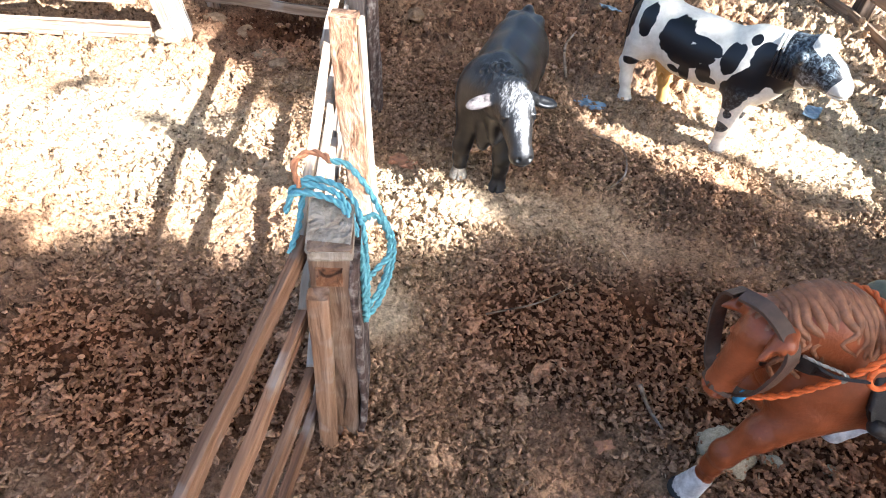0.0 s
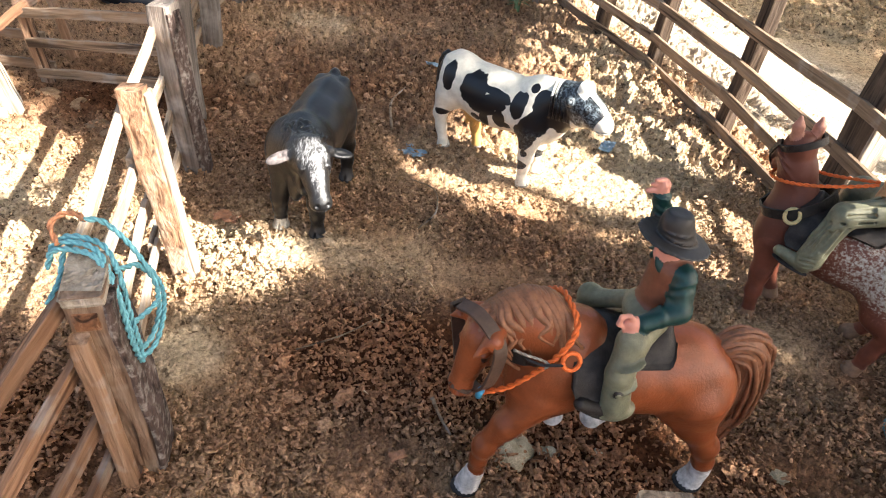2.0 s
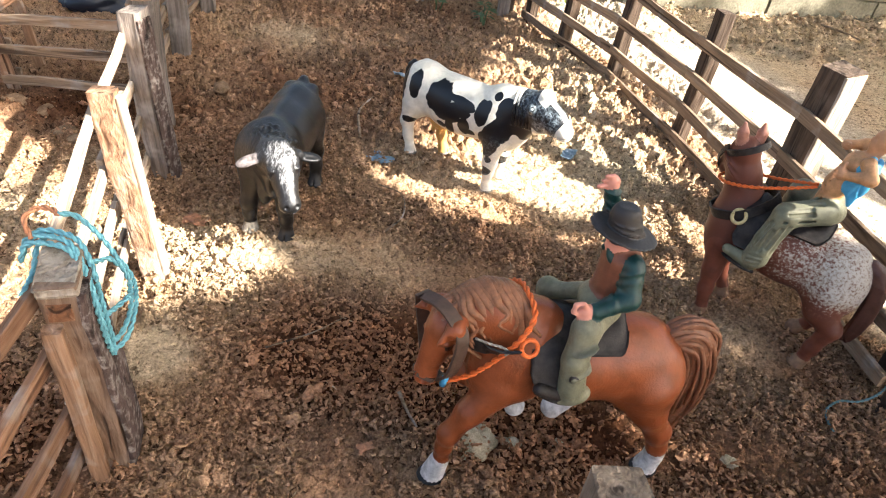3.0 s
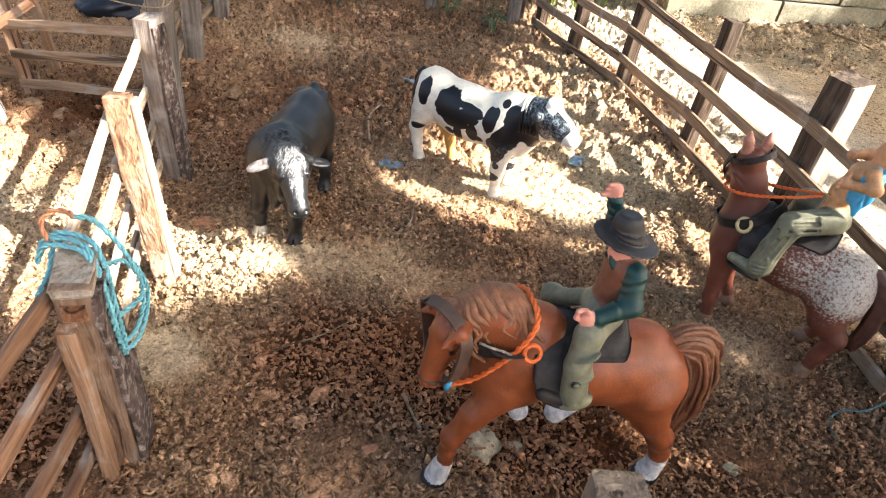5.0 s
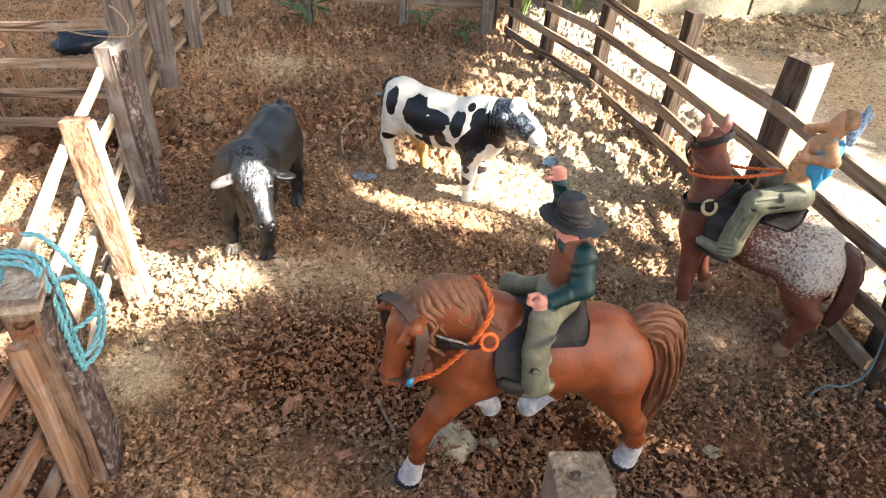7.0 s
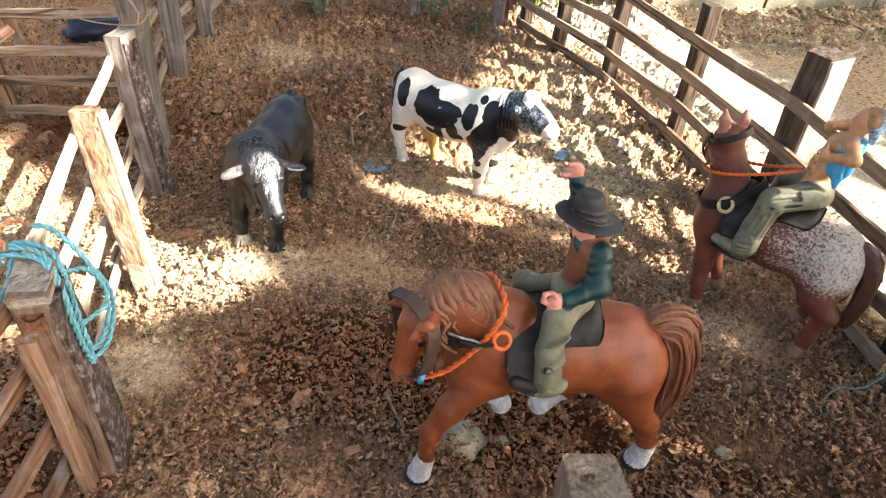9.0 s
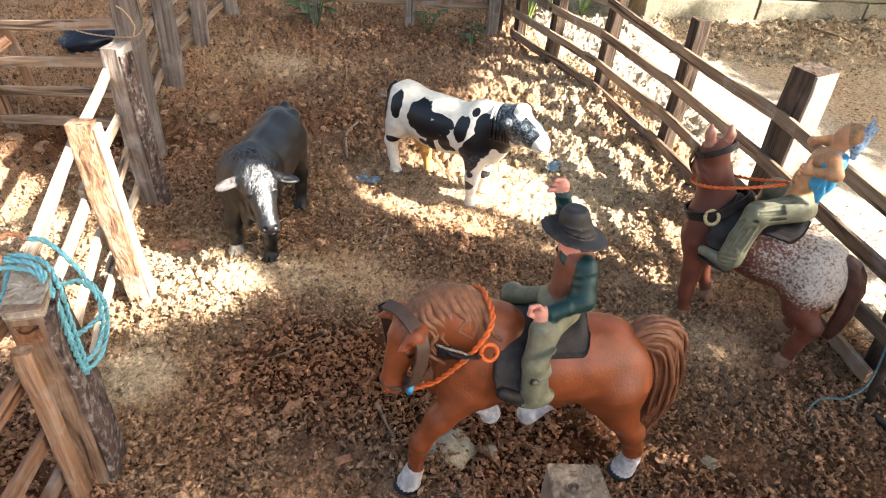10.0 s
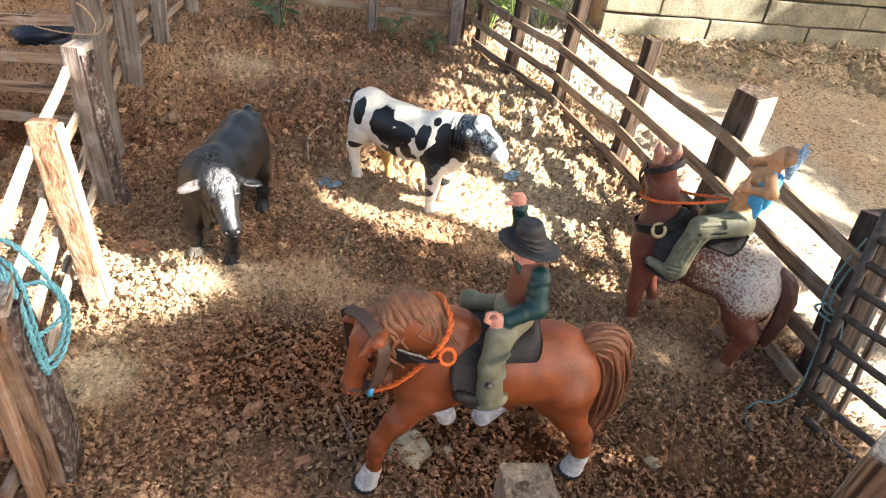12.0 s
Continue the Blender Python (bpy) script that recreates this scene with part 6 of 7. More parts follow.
s = [ball((0.048, 0, 0.0935), (0.050, 0.0285, 0.0315), 0, 0.012), ball((0.010, 0, 0.0945), (0.0285, 0.0275, 0.0285), 0, 0.010), ball((0.1, 0, 0.096), (0.025, 0.0252, 0.030), 0, 0.010),
     cone((0.101, 0, 0.112), (0.113, 0, 0.146), 0.0215, 0.0136, 0, 0.010, 0.88), cone((0.113, 0, 0.146), (0.119, 0, 0.165), 0.0136, 0.0112, 0, 0.007, 0.88)]
head = [cone((0.119, 0, 0.166), turned((0.136, 0.001, 0.143)), 0.0122, 0.0090, 0, 0.005), ball(turned((0.1385, 0.0, 0.1385)), (0.0085, 0.0085, 0.0075), 0, 0.003), ball(turned((0.123, 0.0, 0.154)), (0.0120, 0.0120, 0.0130), 0, 0.004)]
for sy in (1, -1):
    head += [cone((0.1185 + 0.0058 * sy, 0.0058 * sy, 0.174), (0.1195 + 0.0066 * sy, 0.0066 * sy, 0.183), 0.0046, 0.0046, 4, 0.002), cone((0.1195 + 0.0066 * sy, 0.0066 * sy, 0.183), (0.1205 + 0.0068 * sy, 0.0068 * sy, 0.191), 0.0046, 0.0016, 4, 0.0015), ball(turned((0.132, 0.0100 * sy + 0.001, 0.158)), 0.0026, 3, 0.0008), ball(turned((0.131, 0.0098 * sy + 0.001, 0.1612)), (0.004, 0.003, 0.0016), 0, 0.0015),
             ball(turned((0.1455, 0.0045 * sy, 0.1385)), 0.0018, -1, 0.0008)]
s += head
for sy in (1, -1):
    s += [ball((0.006, 0.0125 * sy, 0.084), (0.0245, 0.0168, 0.0305), 0, 0.008), ball((0.103, 0.0128 * sy, 0.088), (0.018, 0.0130, 0.025), 0, 0.007)]
for i in range(5):
    s.append(ball((0.112 + 0.0032 * i, 0.0, 0.1385 + 0.0042 * i + 0.001 * (i % 2)), (0.0145 - 0.0006 * i, 0.0148 - 0.0005 * i, 0.0010), 0, 0.0016, (0, -24, 0)))
for sy, f0 in ((1, 0.0945), (-1, 0.088)):
    s += leg([(0.102, 0.015 * sy, 0.082), (0.1, 0.020 * sy, 0.052), (0.098, 0.0225 * sy, 0.032), (f0, 0.023 * sy, 0.011)], [0.0138, 0.0084, 0.0066, 0.0056], 1, 5)
    s += [ball((0.0995, 0.0208 * sy, 0.046), (0.0072, 0.0070, 0.0085), 1, 0.003)]
    fx = -0.0035 if sy > 0 else 0.008
    s += leg([(0.006, 0.015 * sy, 0.080), (0.004, 0.020 * sy, 0.062), (-0.010, 0.0225 * sy, 0.050)], [0.0195, 0.0135, 0.0086], 0)
    s += leg([(-0.010, 0.0225 * sy, 0.050), (0.5 * fx - 0.003, 0.0235 * sy, 0.025), (fx, 0.0240 * sy, 0.011)], [0.0086, 0.0062, 0.0058], 1, 5)
tail = []
for i in range(15):
    w, d = (i % 5 - 2) * 0.0030, (i // 5 - 1) * 0.0034
    j = rng.uniform(-0.0015, 0.0015)
    tail.append([(-0.012, w * 0.4, 0.112), (-0.0215 + d * 0.6, w, 0.105), (-0.0275 + d + j, w * 1.3, 0.084), (-0.0275 + d * 1.2, w * 1.4, 0.058), (-0.0255 + d * 0.7 + j, w, 0.032 + rng.uniform(0, 0.01))])
s += strands(tail, 0.0040, 0.0018, 3, 0.0008)


def blanket(p):
    edge = 0.006 * np.sin(p[:, 2] * 260) + 0.004 * np.sin(p[:, 2] * 610 + 1.0)
    return 0.45 * np.clip((0.083 + edge - p[:, 0]) / 0.085, 0, 1) ** 0.5 * np.clip((p[:, 2] - 0.058) / 0.026, 0, 1)


place(figure("toy_horse", s, [M_ROAN, P_BAY, P_GREYBLACK, P_DARKTAIL, P_PINKEAR, P_HOOF], 0.0010, "toy horses", "dark bay plastic toy horse with a white speckled rump", "toy horse", {"blanket": blanket}), bay_pose)
v, f = saddle(0.0935, 0.0286, 0.0318, 0.026, 0.064, 0.096, 0.094, 0.117)
place(tagged(mesh_object("saddle", v, f, P_GREYBLACK, smooth=True), "dark moulded saddle on the dark bay toy horse", "saddle"), bay_pose)
bridle = place(thing("bridle", "black headstall and breast collar on the dark bay toy horse", "bridle"), bay_pose)
v, f = strap([(0.1180 + 0.0135 * math.cos(a), 0.0127 * math.sin(a), 0.169 - 0.0085 * math.cos(a)) for a in np.linspace(0, 2 * math.pi, 13)[:-1]], 0.0056, 0.0022)
mesh_object("headstall", v, f, P_GREYBLACK, bridle)
v, f = strap([turned(q) for q in [(0.1225, 0.0145, 0.166), (0.1305, 0.0142, 0.155), (0.1365, 0.0112, 0.144), (0.139, 0, 0.1315), (0.1365, -0.0092, 0.144), (0.1305, -0.0128, 0.155), (0.1225, -0.0135, 0.166)]], 0.0044, 0.0016, 36, False)
mesh_object("cheek_strap", v, f, P_GREYBLACK, bridle)
v, f = strap([(0.1265, 0, 0.103), (0.118, 0.0212, 0.110), (0.099, 0.0272, 0.1195), (0.084, 0.0175, 0.1305), (0.078, 0, 0.136), (0.084, -0.0175, 0.1305), (0.099, -0.0272, 0.1195), (0.118, -0.0212, 0.110)], 0.0085, 0.0018, 56)
mesh_object("collar", v, f, P_GREYBLACK, bridle)
v, f = tube([Vector((0.0975 + 0.0056 * math.cos(a), 0.0290 - 0.003 * math.sin(a), 0.1195 + 0.0054 * math.sin(a))) for a in np.linspace(0, 2 * math.pi, 23)], 0.0016, 8)
mesh_object("ring", v, f, P_GOLD, bridle, "pale brass ring", True)
rein = place(thing("rein_cord", "orange cord from the bay horse's neck to its rider", "cord"), bay_pose)
v, f = cord([(0.055, 0.004, 0.160), (0.075, 0.0155, 0.154), (0.096, 0.0175, 0.1455), (0.112, 0.0165, 0.140), (0.125, 0.010, 0.136), (0.1305, 0, 0.1345), (0.125, -0.0125, 0.136), (0.108, -0.0185, 0.140), (0.085, -0.012, 0.147), (0.055, -0.004, 0.159)], 0.0015)
mesh_object("loop", v, f, M_ORANGE, rein, smooth=True)
s = [ball((0.0400, 0, 0.1425), (0.0150, 0.0165, 0.0115), 0, 0.006),
     cone((0.0440, 0, 0.1540), (0.0425, 0, 0.1680), 0.0092, 0.0094, 1, 0.005, 1.15), cone((0.0425, 0, 0.1680), (0.0365, 0, 0.1890), 0.0094, 0.0104, 1, 0.005, 1.2), ball((0.0400, 0.0050, 0.1890), (0.0072, 0.0060, 0.0058), 1, 0.003), ball((0.0400, -0.0050, 0.1890), (0.0072, 0.0060, 0.0058), 1, 0.003),
     cone((0.0330, 0, 0.1950), (0.0300, 0, 0.2040), 0.0056, 0.0054, 3, 0.003), ball((0.0282, 0, 0.2130), (0.0085, 0.0080, 0.0098), 3, 0.003), ball((0.0320, 0.0010, 0.2070), (0.0055, 0.0058, 0.0050), 3, 0.003), ball((0.0362, 0.0015, 0.2115), (0.0020, 0.0016, 0.0026), 3, 0.0012), ball((0.0352, 0.0055, 0.2140), (0.0014, 0.0022, 0.0013), -1, 0.0012), ball((0.0354, -0.0030, 0.2140), (0.0014, 0.0020, 0.0013), -1, 0.0012), ball((0.0362, 0.0012, 0.2065), (0.0012, 0.0026, 0.0008), 4, 0.0006),
     ball((0.0252, -0.0005, 0.2145), (0.0088, 0.0086, 0.0098), 4, 0.0010), cone((0.0190, 0, 0.2080), (0.0165, 0.0010, 0.2300), 0.0048, 0.0016, 5, 0.0012), cone((0.0185, -0.0030, 0.2080), (0.0130, -0.0060, 0.2230), 0.0042, 0.0014, 5, 0.0010), cone((0.0200, 0.0020, 0.2080), (0.0185, 0.0015, 0.1985), 0.0046, 0.0026, 5, 0.0010),
     cone((0.0300, 0.0120, 0.1960), (0.0235, 0.0205, 0.1880), 0.0066, 0.0058, 1, 0.003), cone((0.0235, 0.0205, 0.1880), (0.0400, 0.0172, 0.1835), 0.0056, 0.0042, 1, 0.003), ball((0.0445, 0.0160, 0.1835), (0.0046, 0.0046, 0.0056), 3, 0.0015), cone((0.0450, 0.0170, 0.1872), (0.0445, 0.0160, 0.1925), 0.0018, 0.0015, 3, 0.001),
     cone((0.0320, -0.0120, 0.1965), (0.0385, -0.0185, 0.1990), 0.0062, 0.0056, 1, 0.003), cone((0.0385, -0.0185, 0.1990), (0.0470, -0.0110, 0.1985), 0.0054, 0.0044, 1, 0.003), ball((0.0505, -0.0100, 0.1970), (0.0046, 0.0044, 0.0044), 3, 0.001), cone((0.0525, -0.0080, 0.1990), (0.0490, -0.0045, 0.2005), 0.0015, 0.0013, 3, 0.0008)]
for i in range(3):
    s.append(cone((0.0480, 0.0150 + 0.0010 * i, 0.1865 - 0.0032 * i), (0.0488, 0.0195 + 0.0006 * i, 0.1858 - 0.0032 * i), 0.0015, 0.0014, 3, 0.0006))
s = [q[:3] + (q[3] * 0.86, q[4] * 0.86) + q[5:] if q[0] == "cone" and q[5] == 1 and abs(q[1][1]) > 0.008 else q for q in s]
# open blue vest: a back piece and two hanging fronts
s += [ball((0.0270, 0, 0.1830), (0.0060, 0.0135, 0.0160), 2, 0.002, (0, -12, 0))]
for sy in (1, -1):
    s += [ball((0.0300, 0.0118 * sy, 0.1770), (0.0090, 0.0034, 0.0125), 2, 0.0015, (0, -8, 0)), cone((0.0300, 0.0128 * sy, 0.1710), (0.0285, 0.0130 * sy, 0.1590), 0.0056, 0.0018, 2, 0.0015, 0.6), cone((0.0330, 0.0105 * sy, 0.1900), (0.0290, 0.0085 * sy, 0.1990), 0.0036, 0.0030, 2, 0.0012)]
s += [ball((0.0305, 0.0158, 0.1700), (0.0010, 0.0014, 0.0100), -1, 0.0008, (0, -14, 0)), ball((0.0262, 0.0150, 0.1740), (0.0008, 0.0014, 0.0090), -1, 0.0008, (0, 12, 0))]
for sy in (1, -1):
    s += [cone((0.0400, 0.0100 * sy, 0.1455), (0.0640, 0.0272 * sy, 0.1375), 0.0118, 0.0108, 0, 0.004), cone((0.0640, 0.0280 * sy, 0.1370), (0.0690, 0.0330 * sy, 0.1120), 0.0108, 0.0096, 0, 0.003), cone((0.0690, 0.0330 * sy, 0.1120), (0.0705, 0.0340 * sy, 0.0930), 0.0096, 0.0108, 0, 0.003),
          cone((0.0715, 0.0345 * sy, 0.0855), (0.0940, 0.0350 * sy, 0.0890), 0.0066, 0.0046, 0, 0.0015), ball((0.0815, 0.0350 * sy, 0.0800), (0.0165, 0.0055, 0.0015), 6, 0.0008, (0, -9, 0))]
    # creases along thigh and shin, bunched at the boot
    for a, b, r, turns in (((0.0420, 0.0110, 0.1450), (0.0640, 0.0275, 0.1375), 0.0114, (-15, 12, 38, 64)), ((0.0645, 0.0285, 0.1350), (0.0695, 0.0335, 0.1000), 0.0102, (-50, -22, 6, 34, 60))):
        for k, deg in enumerate(turns):
            c, w = math.cos(radians(deg)), math.sin(radians(deg))
            out = Vector((0, c * sy, w)) if a[0] < 0.05 else Vector((w, c * sy, 0.1))
            u0, u1 = 0.12 + 0.1 * (k % 3), 0.95 - 0.12 * (k % 2)
            p, q = Vector(a).lerp(Vector(b), u0) + out * r, Vector(a).lerp(Vector(b), u1) + out * (r * 1.02) + Vector((0.0015 * (k % 2), 0, 0.001))
            s.append(cone(tuple(p), tuple(q), 0.0020, 0.0014, -1, 0.0012))
    for t in range(3):
        s.append(cone((0.0605 + 0.003 * t, 0.0440 * sy, 0.1000 - 0.0045 * t), (0.0800 - 0.002 * t, 0.0435 * sy, 0.0960 - 0.0045 * t), 0.0015, 0.0011, -1, 0.0014))
for t in (0.15, 0.4, 0.65):
    s.append(ball((0.0520 - 0.006 * t, 0, 0.156 + 0.024 * t), (0.0014, 0.0100, 0.0008), -1, 0.0012))
place(figure("toy_rider", s, [P_OLIVE, P_KHAKI, P_BLUE, P_FACE, P_HAIR, P_PALEBLUE, P_GREYBLACK], 0.0008, "toy riders", "plastic toy rider in open blue vest and creased olive trousers", "toy figure"), bay_pose)

# ---- twine, stones, litter ----
twine = thing("twine", "turquoise twine knotted and looped on the grey fence post", "twine")
loops = [
    [(-0.081, 0.204, 0.170), (-0.078, 0.207, 0.179), (-0.066, 0.208, 0.1815), (-0.053, 0.204, 0.180), (-0.0435, 0.195, 0.168), (-0.0395, 0.190, 0.148), (-0.0395, 0.190, 0.128), (-0.0405, 0.193, 0.117), (-0.037, 0.203, 0.117), (-0.0335, 0.212, 0.130), (-0.034, 0.217, 0.148), (-0.043, 0.220, 0.170), (-0.055, 0.220, 0.187), (-0.063, 0.215, 0.192)],
    [(-0.081, 0.200, 0.168), (-0.077, 0.203, 0.178), (-0.065, 0.204, 0.1795), (-0.052, 0.200, 0.1785), (-0.0415, 0.191, 0.165), (-0.0385, 0.187, 0.145), (-0.0385, 0.188, 0.124), (-0.039, 0.192, 0.112), (-0.0355, 0.204, 0.112), (-0.032, 0.214, 0.127), (-0.032, 0.219, 0.143), (-0.038, 0.221, 0.158)],
    [(-0.080, 0.209, 0.172), (-0.075, 0.211, 0.181), (-0.064, 0.2115, 0.1825), (-0.051, 0.208, 0.180), (-0.0425, 0.2, 0.169), (-0.039, 0.194, 0.150), (-0.0385, 0.193, 0.132), (-0.039, 0.194, 0.118), (-0.0395, 0.192, 0.108)],
    [(-0.0435, 0.2, 0.172), (-0.043, 0.209, 0.166), (-0.041, 0.216, 0.162), (-0.0355, 0.219, 0.150), (-0.033, 0.214, 0.139), (-0.0365, 0.206, 0.136), (-0.0385, 0.194, 0.139)],
    [(-0.0705, 0.178, 0.164), (-0.0725, 0.195, 0.166), (-0.074, 0.207, 0.174), (-0.068, 0.212, 0.18)],
]
for q in loops:
    v, f = cord(q, 0.0016)
    mesh_object("strand", v, f, M_TURQ, twine, smooth=True)
v, f = cord([(-0.075, 0.206, 0.180), (-0.079, 0.211, 0.189), (-0.074, 0.217, 0.193), (-0.066, 0.217, 0.193), (-0.062, 0.214, 0.192)], 0.0016)
mesh_object("strand", v, f, M_ORANGE_OLD, twine, "faded orange end", smooth=True)

string = thing("string", "pale frayed string tied round the grey fence post", "string")
for q in ([(-0.262, 0.664, 0.161), (-0.235, 0.655, 0.158), (-0.205, 0.648, 0.158), (-0.178, 0.65, 0.159), (-0.172, 0.664, 0.164), (-0.176, 0.68, 0.17)], [(-0.178, 0.65, 0.159), (-0.174, 0.649, 0.172), (-0.182, 0.65, 0.186), (-0.19, 0.65, 0.192)]):
    v, f = cord(q, 0.0009)
    mesh_object("strand", v, f, M_STRAW, string, smooth=True)
old_twine = thing("twine", "faded bluish twine binding the metal gate to its post", "twine")
for q in ([(0.545, 0.312, 0.165), (0.53, 0.306, 0.13), (0.531, 0.304, 0.105), (0.545, 0.302, 0.098), (0.56, 0.296, 0.1)],
          [(0.556, 0.30, 0.19), (0.541, 0.305, 0.15), (0.535, 0.303, 0.11), (0.545, 0.292, 0.1), (0.553, 0.29, 0.07), (0.552, 0.29, 0.04)],
          [(0.538, 0.303, 0.1), (0.541, 0.296, 0.06), (0.538, 0.291, 0.03), (0.525, 0.288, 0.016), (0.51, 0.29, 0.012), (0.497, 0.283, 0.008), (0.494, 0.272, 0.006), (0.494, 0.262, 0.006)],
          [(0.545, 0.31, 0.105), (0.53, 0.31, 0.1), (0.54, 0.296, 0.096), (0.556, 0.302, 0.1)]):
    q = [(x + 0.13 * max(z - 0.01, 0), y + 0.2 * max(z - 0.03, 0), z) for x, y, z in q]
    v, f = cord(q, 0.0011)
    mesh_object("strand", v, f, M_TURQ_OLD, old_twine, smooth=True)


def stone(name, x, y, sx, sy, sz, mat, label, category="stone", turn=0, seed=0.0, lumps=0.3):
    bm = bmesh.new()
    bmesh.ops.create_icosphere(bm, subdivisions=4, radius=1)
    for vtx in bm.verts:
        c = vtx.co
        n = noise.noise(c * 1.6 + Vector((seed, 0, 0))) * lumps + noise.noise(c * 5 + Vector((seed, 3, 0))) * lumps * 0.3 + noise.noise(c * 14 + Vector((seed, 5, 2))) * 0.07
        c *= 1 + n
        vtx.co = Vector((c.x * sx, c.y * sy, max(c.z, -0.6) * sz))
    ob = part(name, bm, mat, smooth=True)
    ob.matrix_world = pose(x, y, float(ground_z(np.array([x]), np.array([y]))[0]) + sz * 0.25, 0, 0, turn)
    return tagged(ob, label, category)


stone("stone", 0.192, 0.232, 0.019, 0.017, 0.0065, M_STONE, "pale greenish stone half sunk in the crumbs", turn=30, seed=1.1)
stone("pebble", 0.394, 0.227, 0.0065, 0.0055, 0.004, M_STONE, "small whitish pebble on the earth", "pebble", seed=2.2)
stone("pebble", 0.224, 0.232, 0.009, 0.007, 0.005, M_STONE, "small whitish pebble on the earth", "pebble", seed=3.2)
stone("pebble", 0.262, 0.236, 0.006, 0.005, 0.004, M_STONE, "small whitish pebble on the earth", "pebble", seed=3.9)
stone("stone", -0.395, 0.60, 0.014, 0.01, 0.008, M_STONE, "white stone at the foot of the bleached post", turn=5, seed=7.3)


def twig(pts, r, label):
    line = [Vector((x, y, float(ground_z(np.array([x]), np.array([y]))[0]) + 0.003 + z)) for x, y, z in pts]
    v, f = tube(smooth_line(line, 14), r, 6, 0.5)
    tagged(mesh_object("twig", v, f, M_TWIG, smooth=True), label, "twig")


twig([(0.133, 0.262, 0.002), (0.141, 0.25, 0.004), (0.149, 0.234, 0.001)], 0.0018, "short grey-brown twig on the dung crumbs")
twig([(0.055, 0.69, 0), (0.048, 0.74, 0.004), (0.06, 0.82, 0)], 0.0022, "long thin brown twig on the earth")
twig([(0.105, 0.47, 0.001), (0.122, 0.50, 0.006), (0.118, 0.54, 0.003), (0.09, 0.57, 0.001)], 0.0012, "thin bent twig on the earth")
twig([(1.0, 1.38, 0.006), (1.06, 1.33, 0.006), (1.1, 1.27, 0.004)], 0.0028, "dry stick on the bank below the wall")


def litter(x, y, size, mat, label, seed, category="litter"):
    """A torn, crumpled scrap with thickness."""
    r = random.Random(seed)
    bm = bmesh.new()
    bmesh.ops.create_grid(bm, x_segments=7, y_segments=5, size=1)
    for vtx in bm.verts:
        c = vtx.co
        edge = 1 + 0.35 * noise.noise(Vector((c.x * 2, c.y * 2, seed)))
        vtx.co = Vector((c.x * size * edge, c.y * size * 0.6 * edge, size * 0.35 * noise.noise(Vector((c.x * 1.7 + seed, c.y * 1.7, 1)))))
    bmesh.ops.solidify(bm, geom=bm.faces[:], thickness=0.0006)
    ob = part("plastic_scrap" if category == "litter" else "dry_leaf", bm, mat, smooth=False)
    ob.matrix_world = pose(x, y, float(ground_z(np.array([x]), np.array([y]))[0]) + 0.005, r.uniform(-15, 15), r.uniform(-15, 15), r.uniform(0, 180))
    tagged(ob, label, category)


litter(0.333, 0.69, 0.014, M_BLUEBIT, "crumpled light blue plastic scrap on the earth", 3)
litter(0.088, 0.645, 0.018, M_BLUEBIT, "torn blue plastic scrap beside the cow", 5)
litter(0.1, 0.86, 0.014, M_BLUEBIT, "faded blue plastic scrap half buried", 8)
M_DRYLEAF = painted("dry_leaf_brown", (0.36, 0.17, 0.09), 0.7, 0.3, 200)
litter(0.112, 0.214, 0.006, M_DRYLEAF, "small orange-brown dry leaf piece", 9, "leaf")
litter(-0.085, 0.46, 0.012, M_DRYLEAF, "brown dry leaf beside the orange post", 11, "leaf")


LEAF_V, LEAF_F = leaf_mesh(np.zeros((1, 3)), np.ones(1), np.zeros(1), np.zeros(1))
WEED_LEAVES = {}
for m in (M_WEED, M_WEED_SUNLIT):
    WEED_LEAVES[m.name] = bpy.data.meshes.new("leaf")
    WEED_LEAVES[m.name].from_pydata(LEAF_V, [], LEAF_F)
    WEED_LEAVES[m.name].materials.append(m)


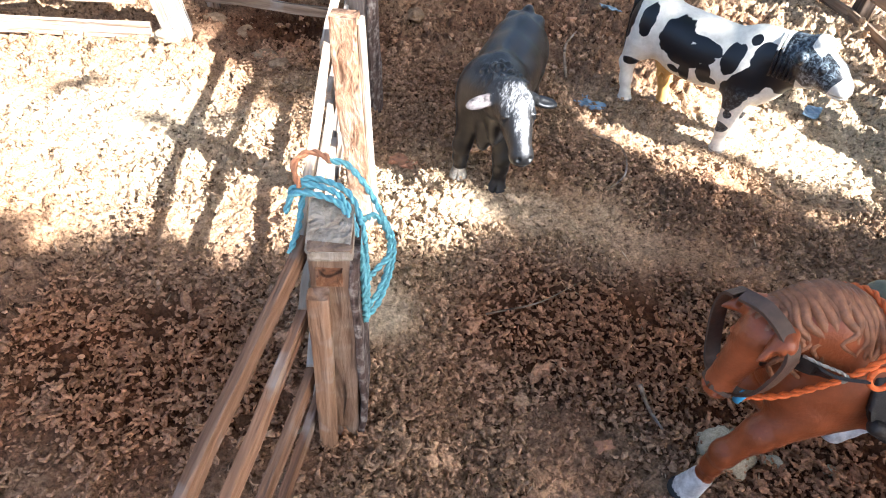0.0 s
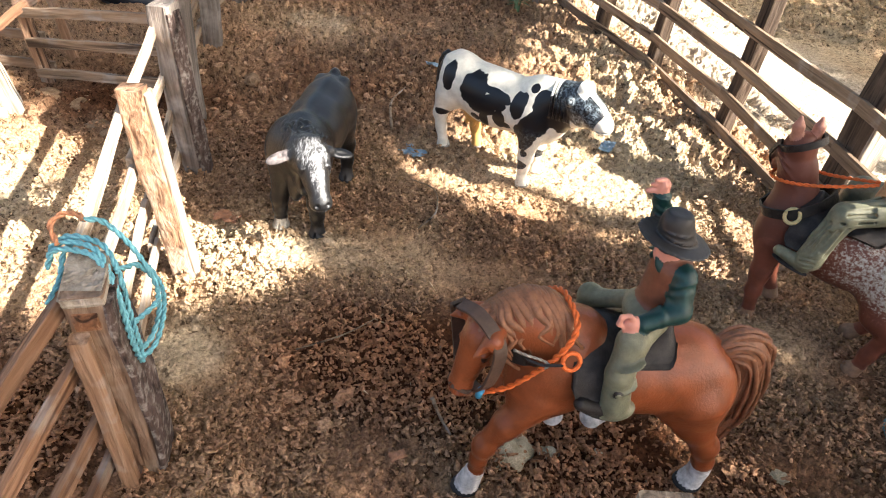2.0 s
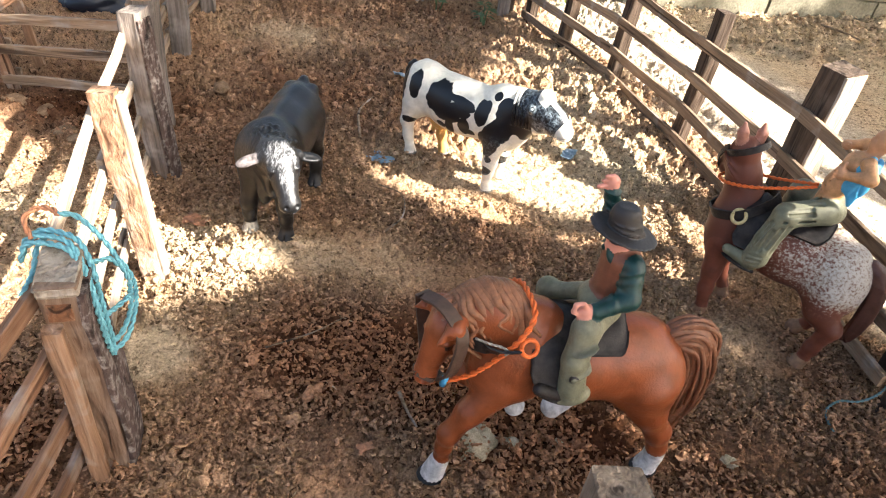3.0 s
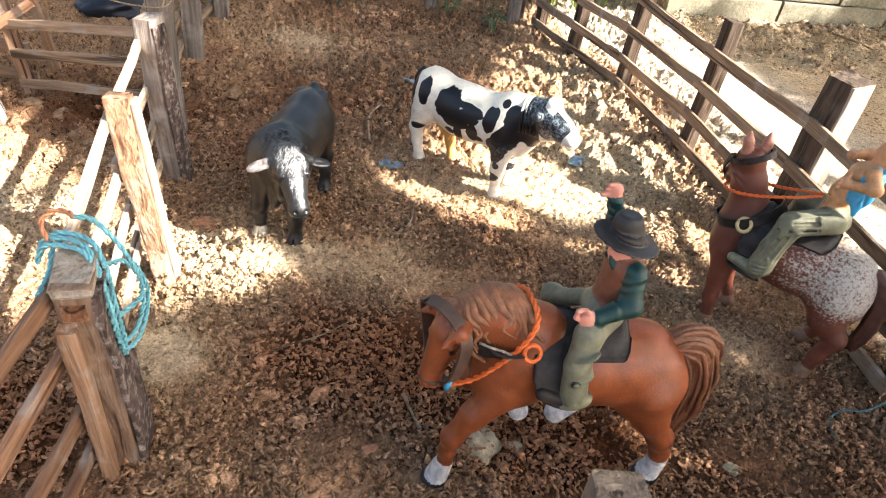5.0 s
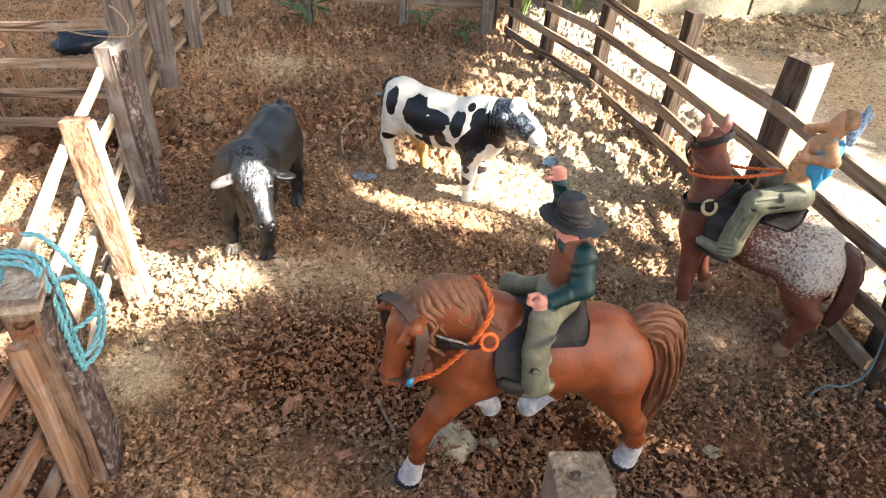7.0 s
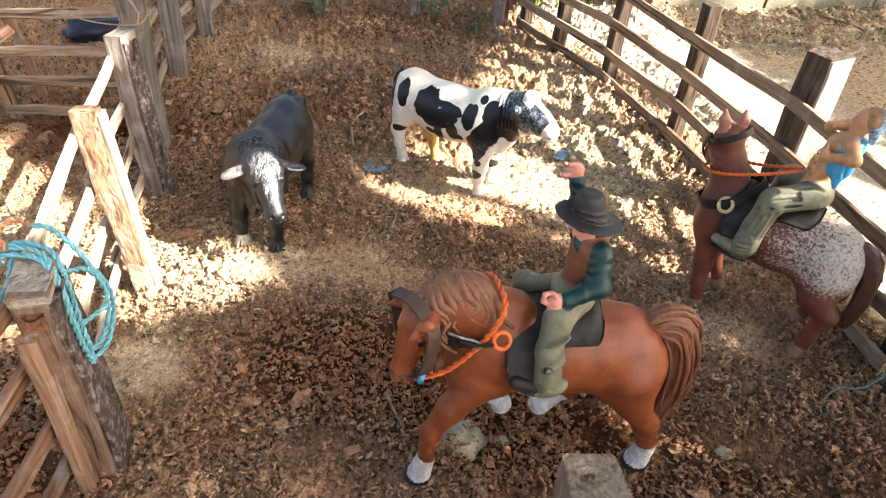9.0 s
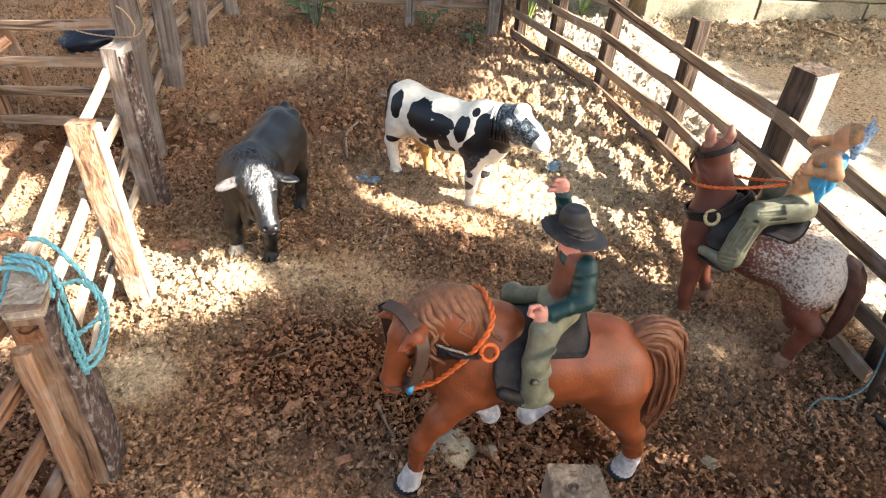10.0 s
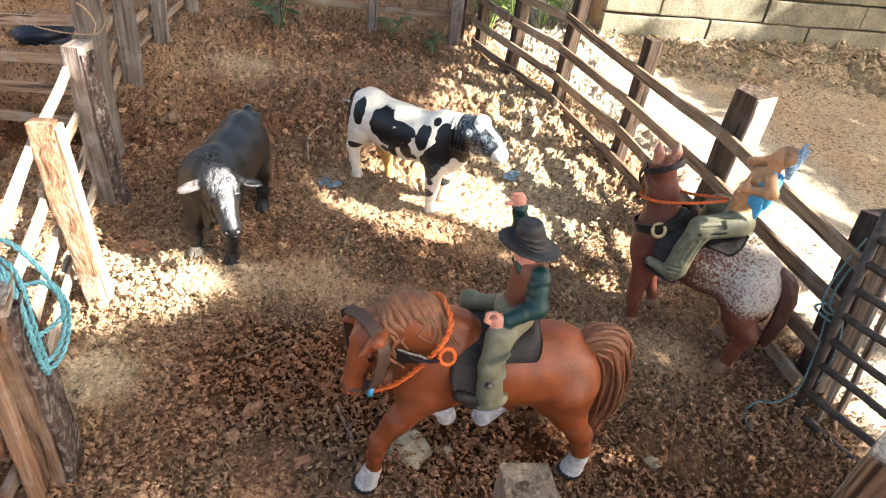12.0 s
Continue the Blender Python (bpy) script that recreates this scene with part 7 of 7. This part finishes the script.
def weed(x, y, n, h, seed, label, leaf=0.02, mat=M_WEED):
    """A small plant: bent stems, each with pairs of leaves."""
    plant = thing("weed", label, "plant", group="weeds along the far fence")
    r = random.Random(seed)
    for i in range(n):
        a = r.uniform(0, 6.28)
        l = h * r.uniform(0.6, 1.1)
        tipx, tipy = x + math.cos(a) * l * 0.6, y + math.sin(a) * l * 0.6
        line = smooth_line([(x + 0.005 * math.cos(a), y + 0.005 * math.sin(a), -0.006), (0.5 * (x + tipx), 0.5 * (y + tipy), l * 0.65), (tipx, tipy, l * 0.8)], 8)
        v, f = tube(line, 0.0016, 5, 0.4)
        stem = mesh_object("stem", v, f, mat, plant)
        for k in range(2, 8):
            for sgn in (-1, 1):
                s = leaf * r.uniform(0.55, 1.0)
                d = Vector((math.cos(a + sgn * 1.1), math.sin(a + sgn * 1.1), 0.1))
                o = new("leaf", WEED_LEAVES[mat.name])
                o.parent = stem
                o.matrix_basis = Matrix.LocRotScale(line[k] + d * s, Euler((r.uniform(-0.4, 0.4), r.uniform(-0.3, 0.5), a + sgn * 1.1)), (s, s * 0.8, s))


weed(-0.075, 1.225, 4, 0.085, 1, "small green weed at the foot of the far fence", 0.022)
weed(0.145, 1.225, 3, 0.06, 2, "thin green weed at the foot of the far fence", 0.013)
weed(0.235, 1.18, 3, 0.045, 3, "low green weed in the corner of the pen", 0.012)
for x, y, n, h, seed in ((0.36, 1.36, 9, 0.13, 4), (0.43, 1.40, 9, 0.16, 5), (0.50, 1.46, 9, 0.16, 6), (0.40, 1.50, 8, 0.18, 8), (0.56, 1.52, 8, 0.17, 9)):
    weed(x, y, n, h, seed, "green weed outside the fence corner, coloured bright as sunlit", 0.018, M_WEED_SUNLIT)
weed(-0.1, 1.4, 5, 0.1, 7, "green weed behind the far fence")

# ---- dark sheet and stones in the neighbouring pen ----
stone("plastic_sheet", -0.435, 1.06, 0.06, 0.04, 0.024, M_SHEET, "crumpled dark blue plastic sheet behind the side fence", "sheet", 12, 9.1, 0.35)
for x, y, sx, sd in ((-0.375, 0.675, 0.02, 11), (-0.29, 0.622, 0.016, 12), (-0.262, 0.597, 0.012, 13), (-0.33, 0.66, 0.013, 14), (-0.145, 0.765, 0.014, 15)):
    stone("stone", x, y, sx, sx * 0.7, sx * 0.4, M_SLAB, "brown stone lying on the shaded earth", turn=sd * 31, seed=sd * 1.3)
twig([(0.02, 0.30, 0.002), (0.057, 0.315, 0.005), (0.085, 0.35, 0.002)], 0.0009, "thin dry stalk lying on the dung")
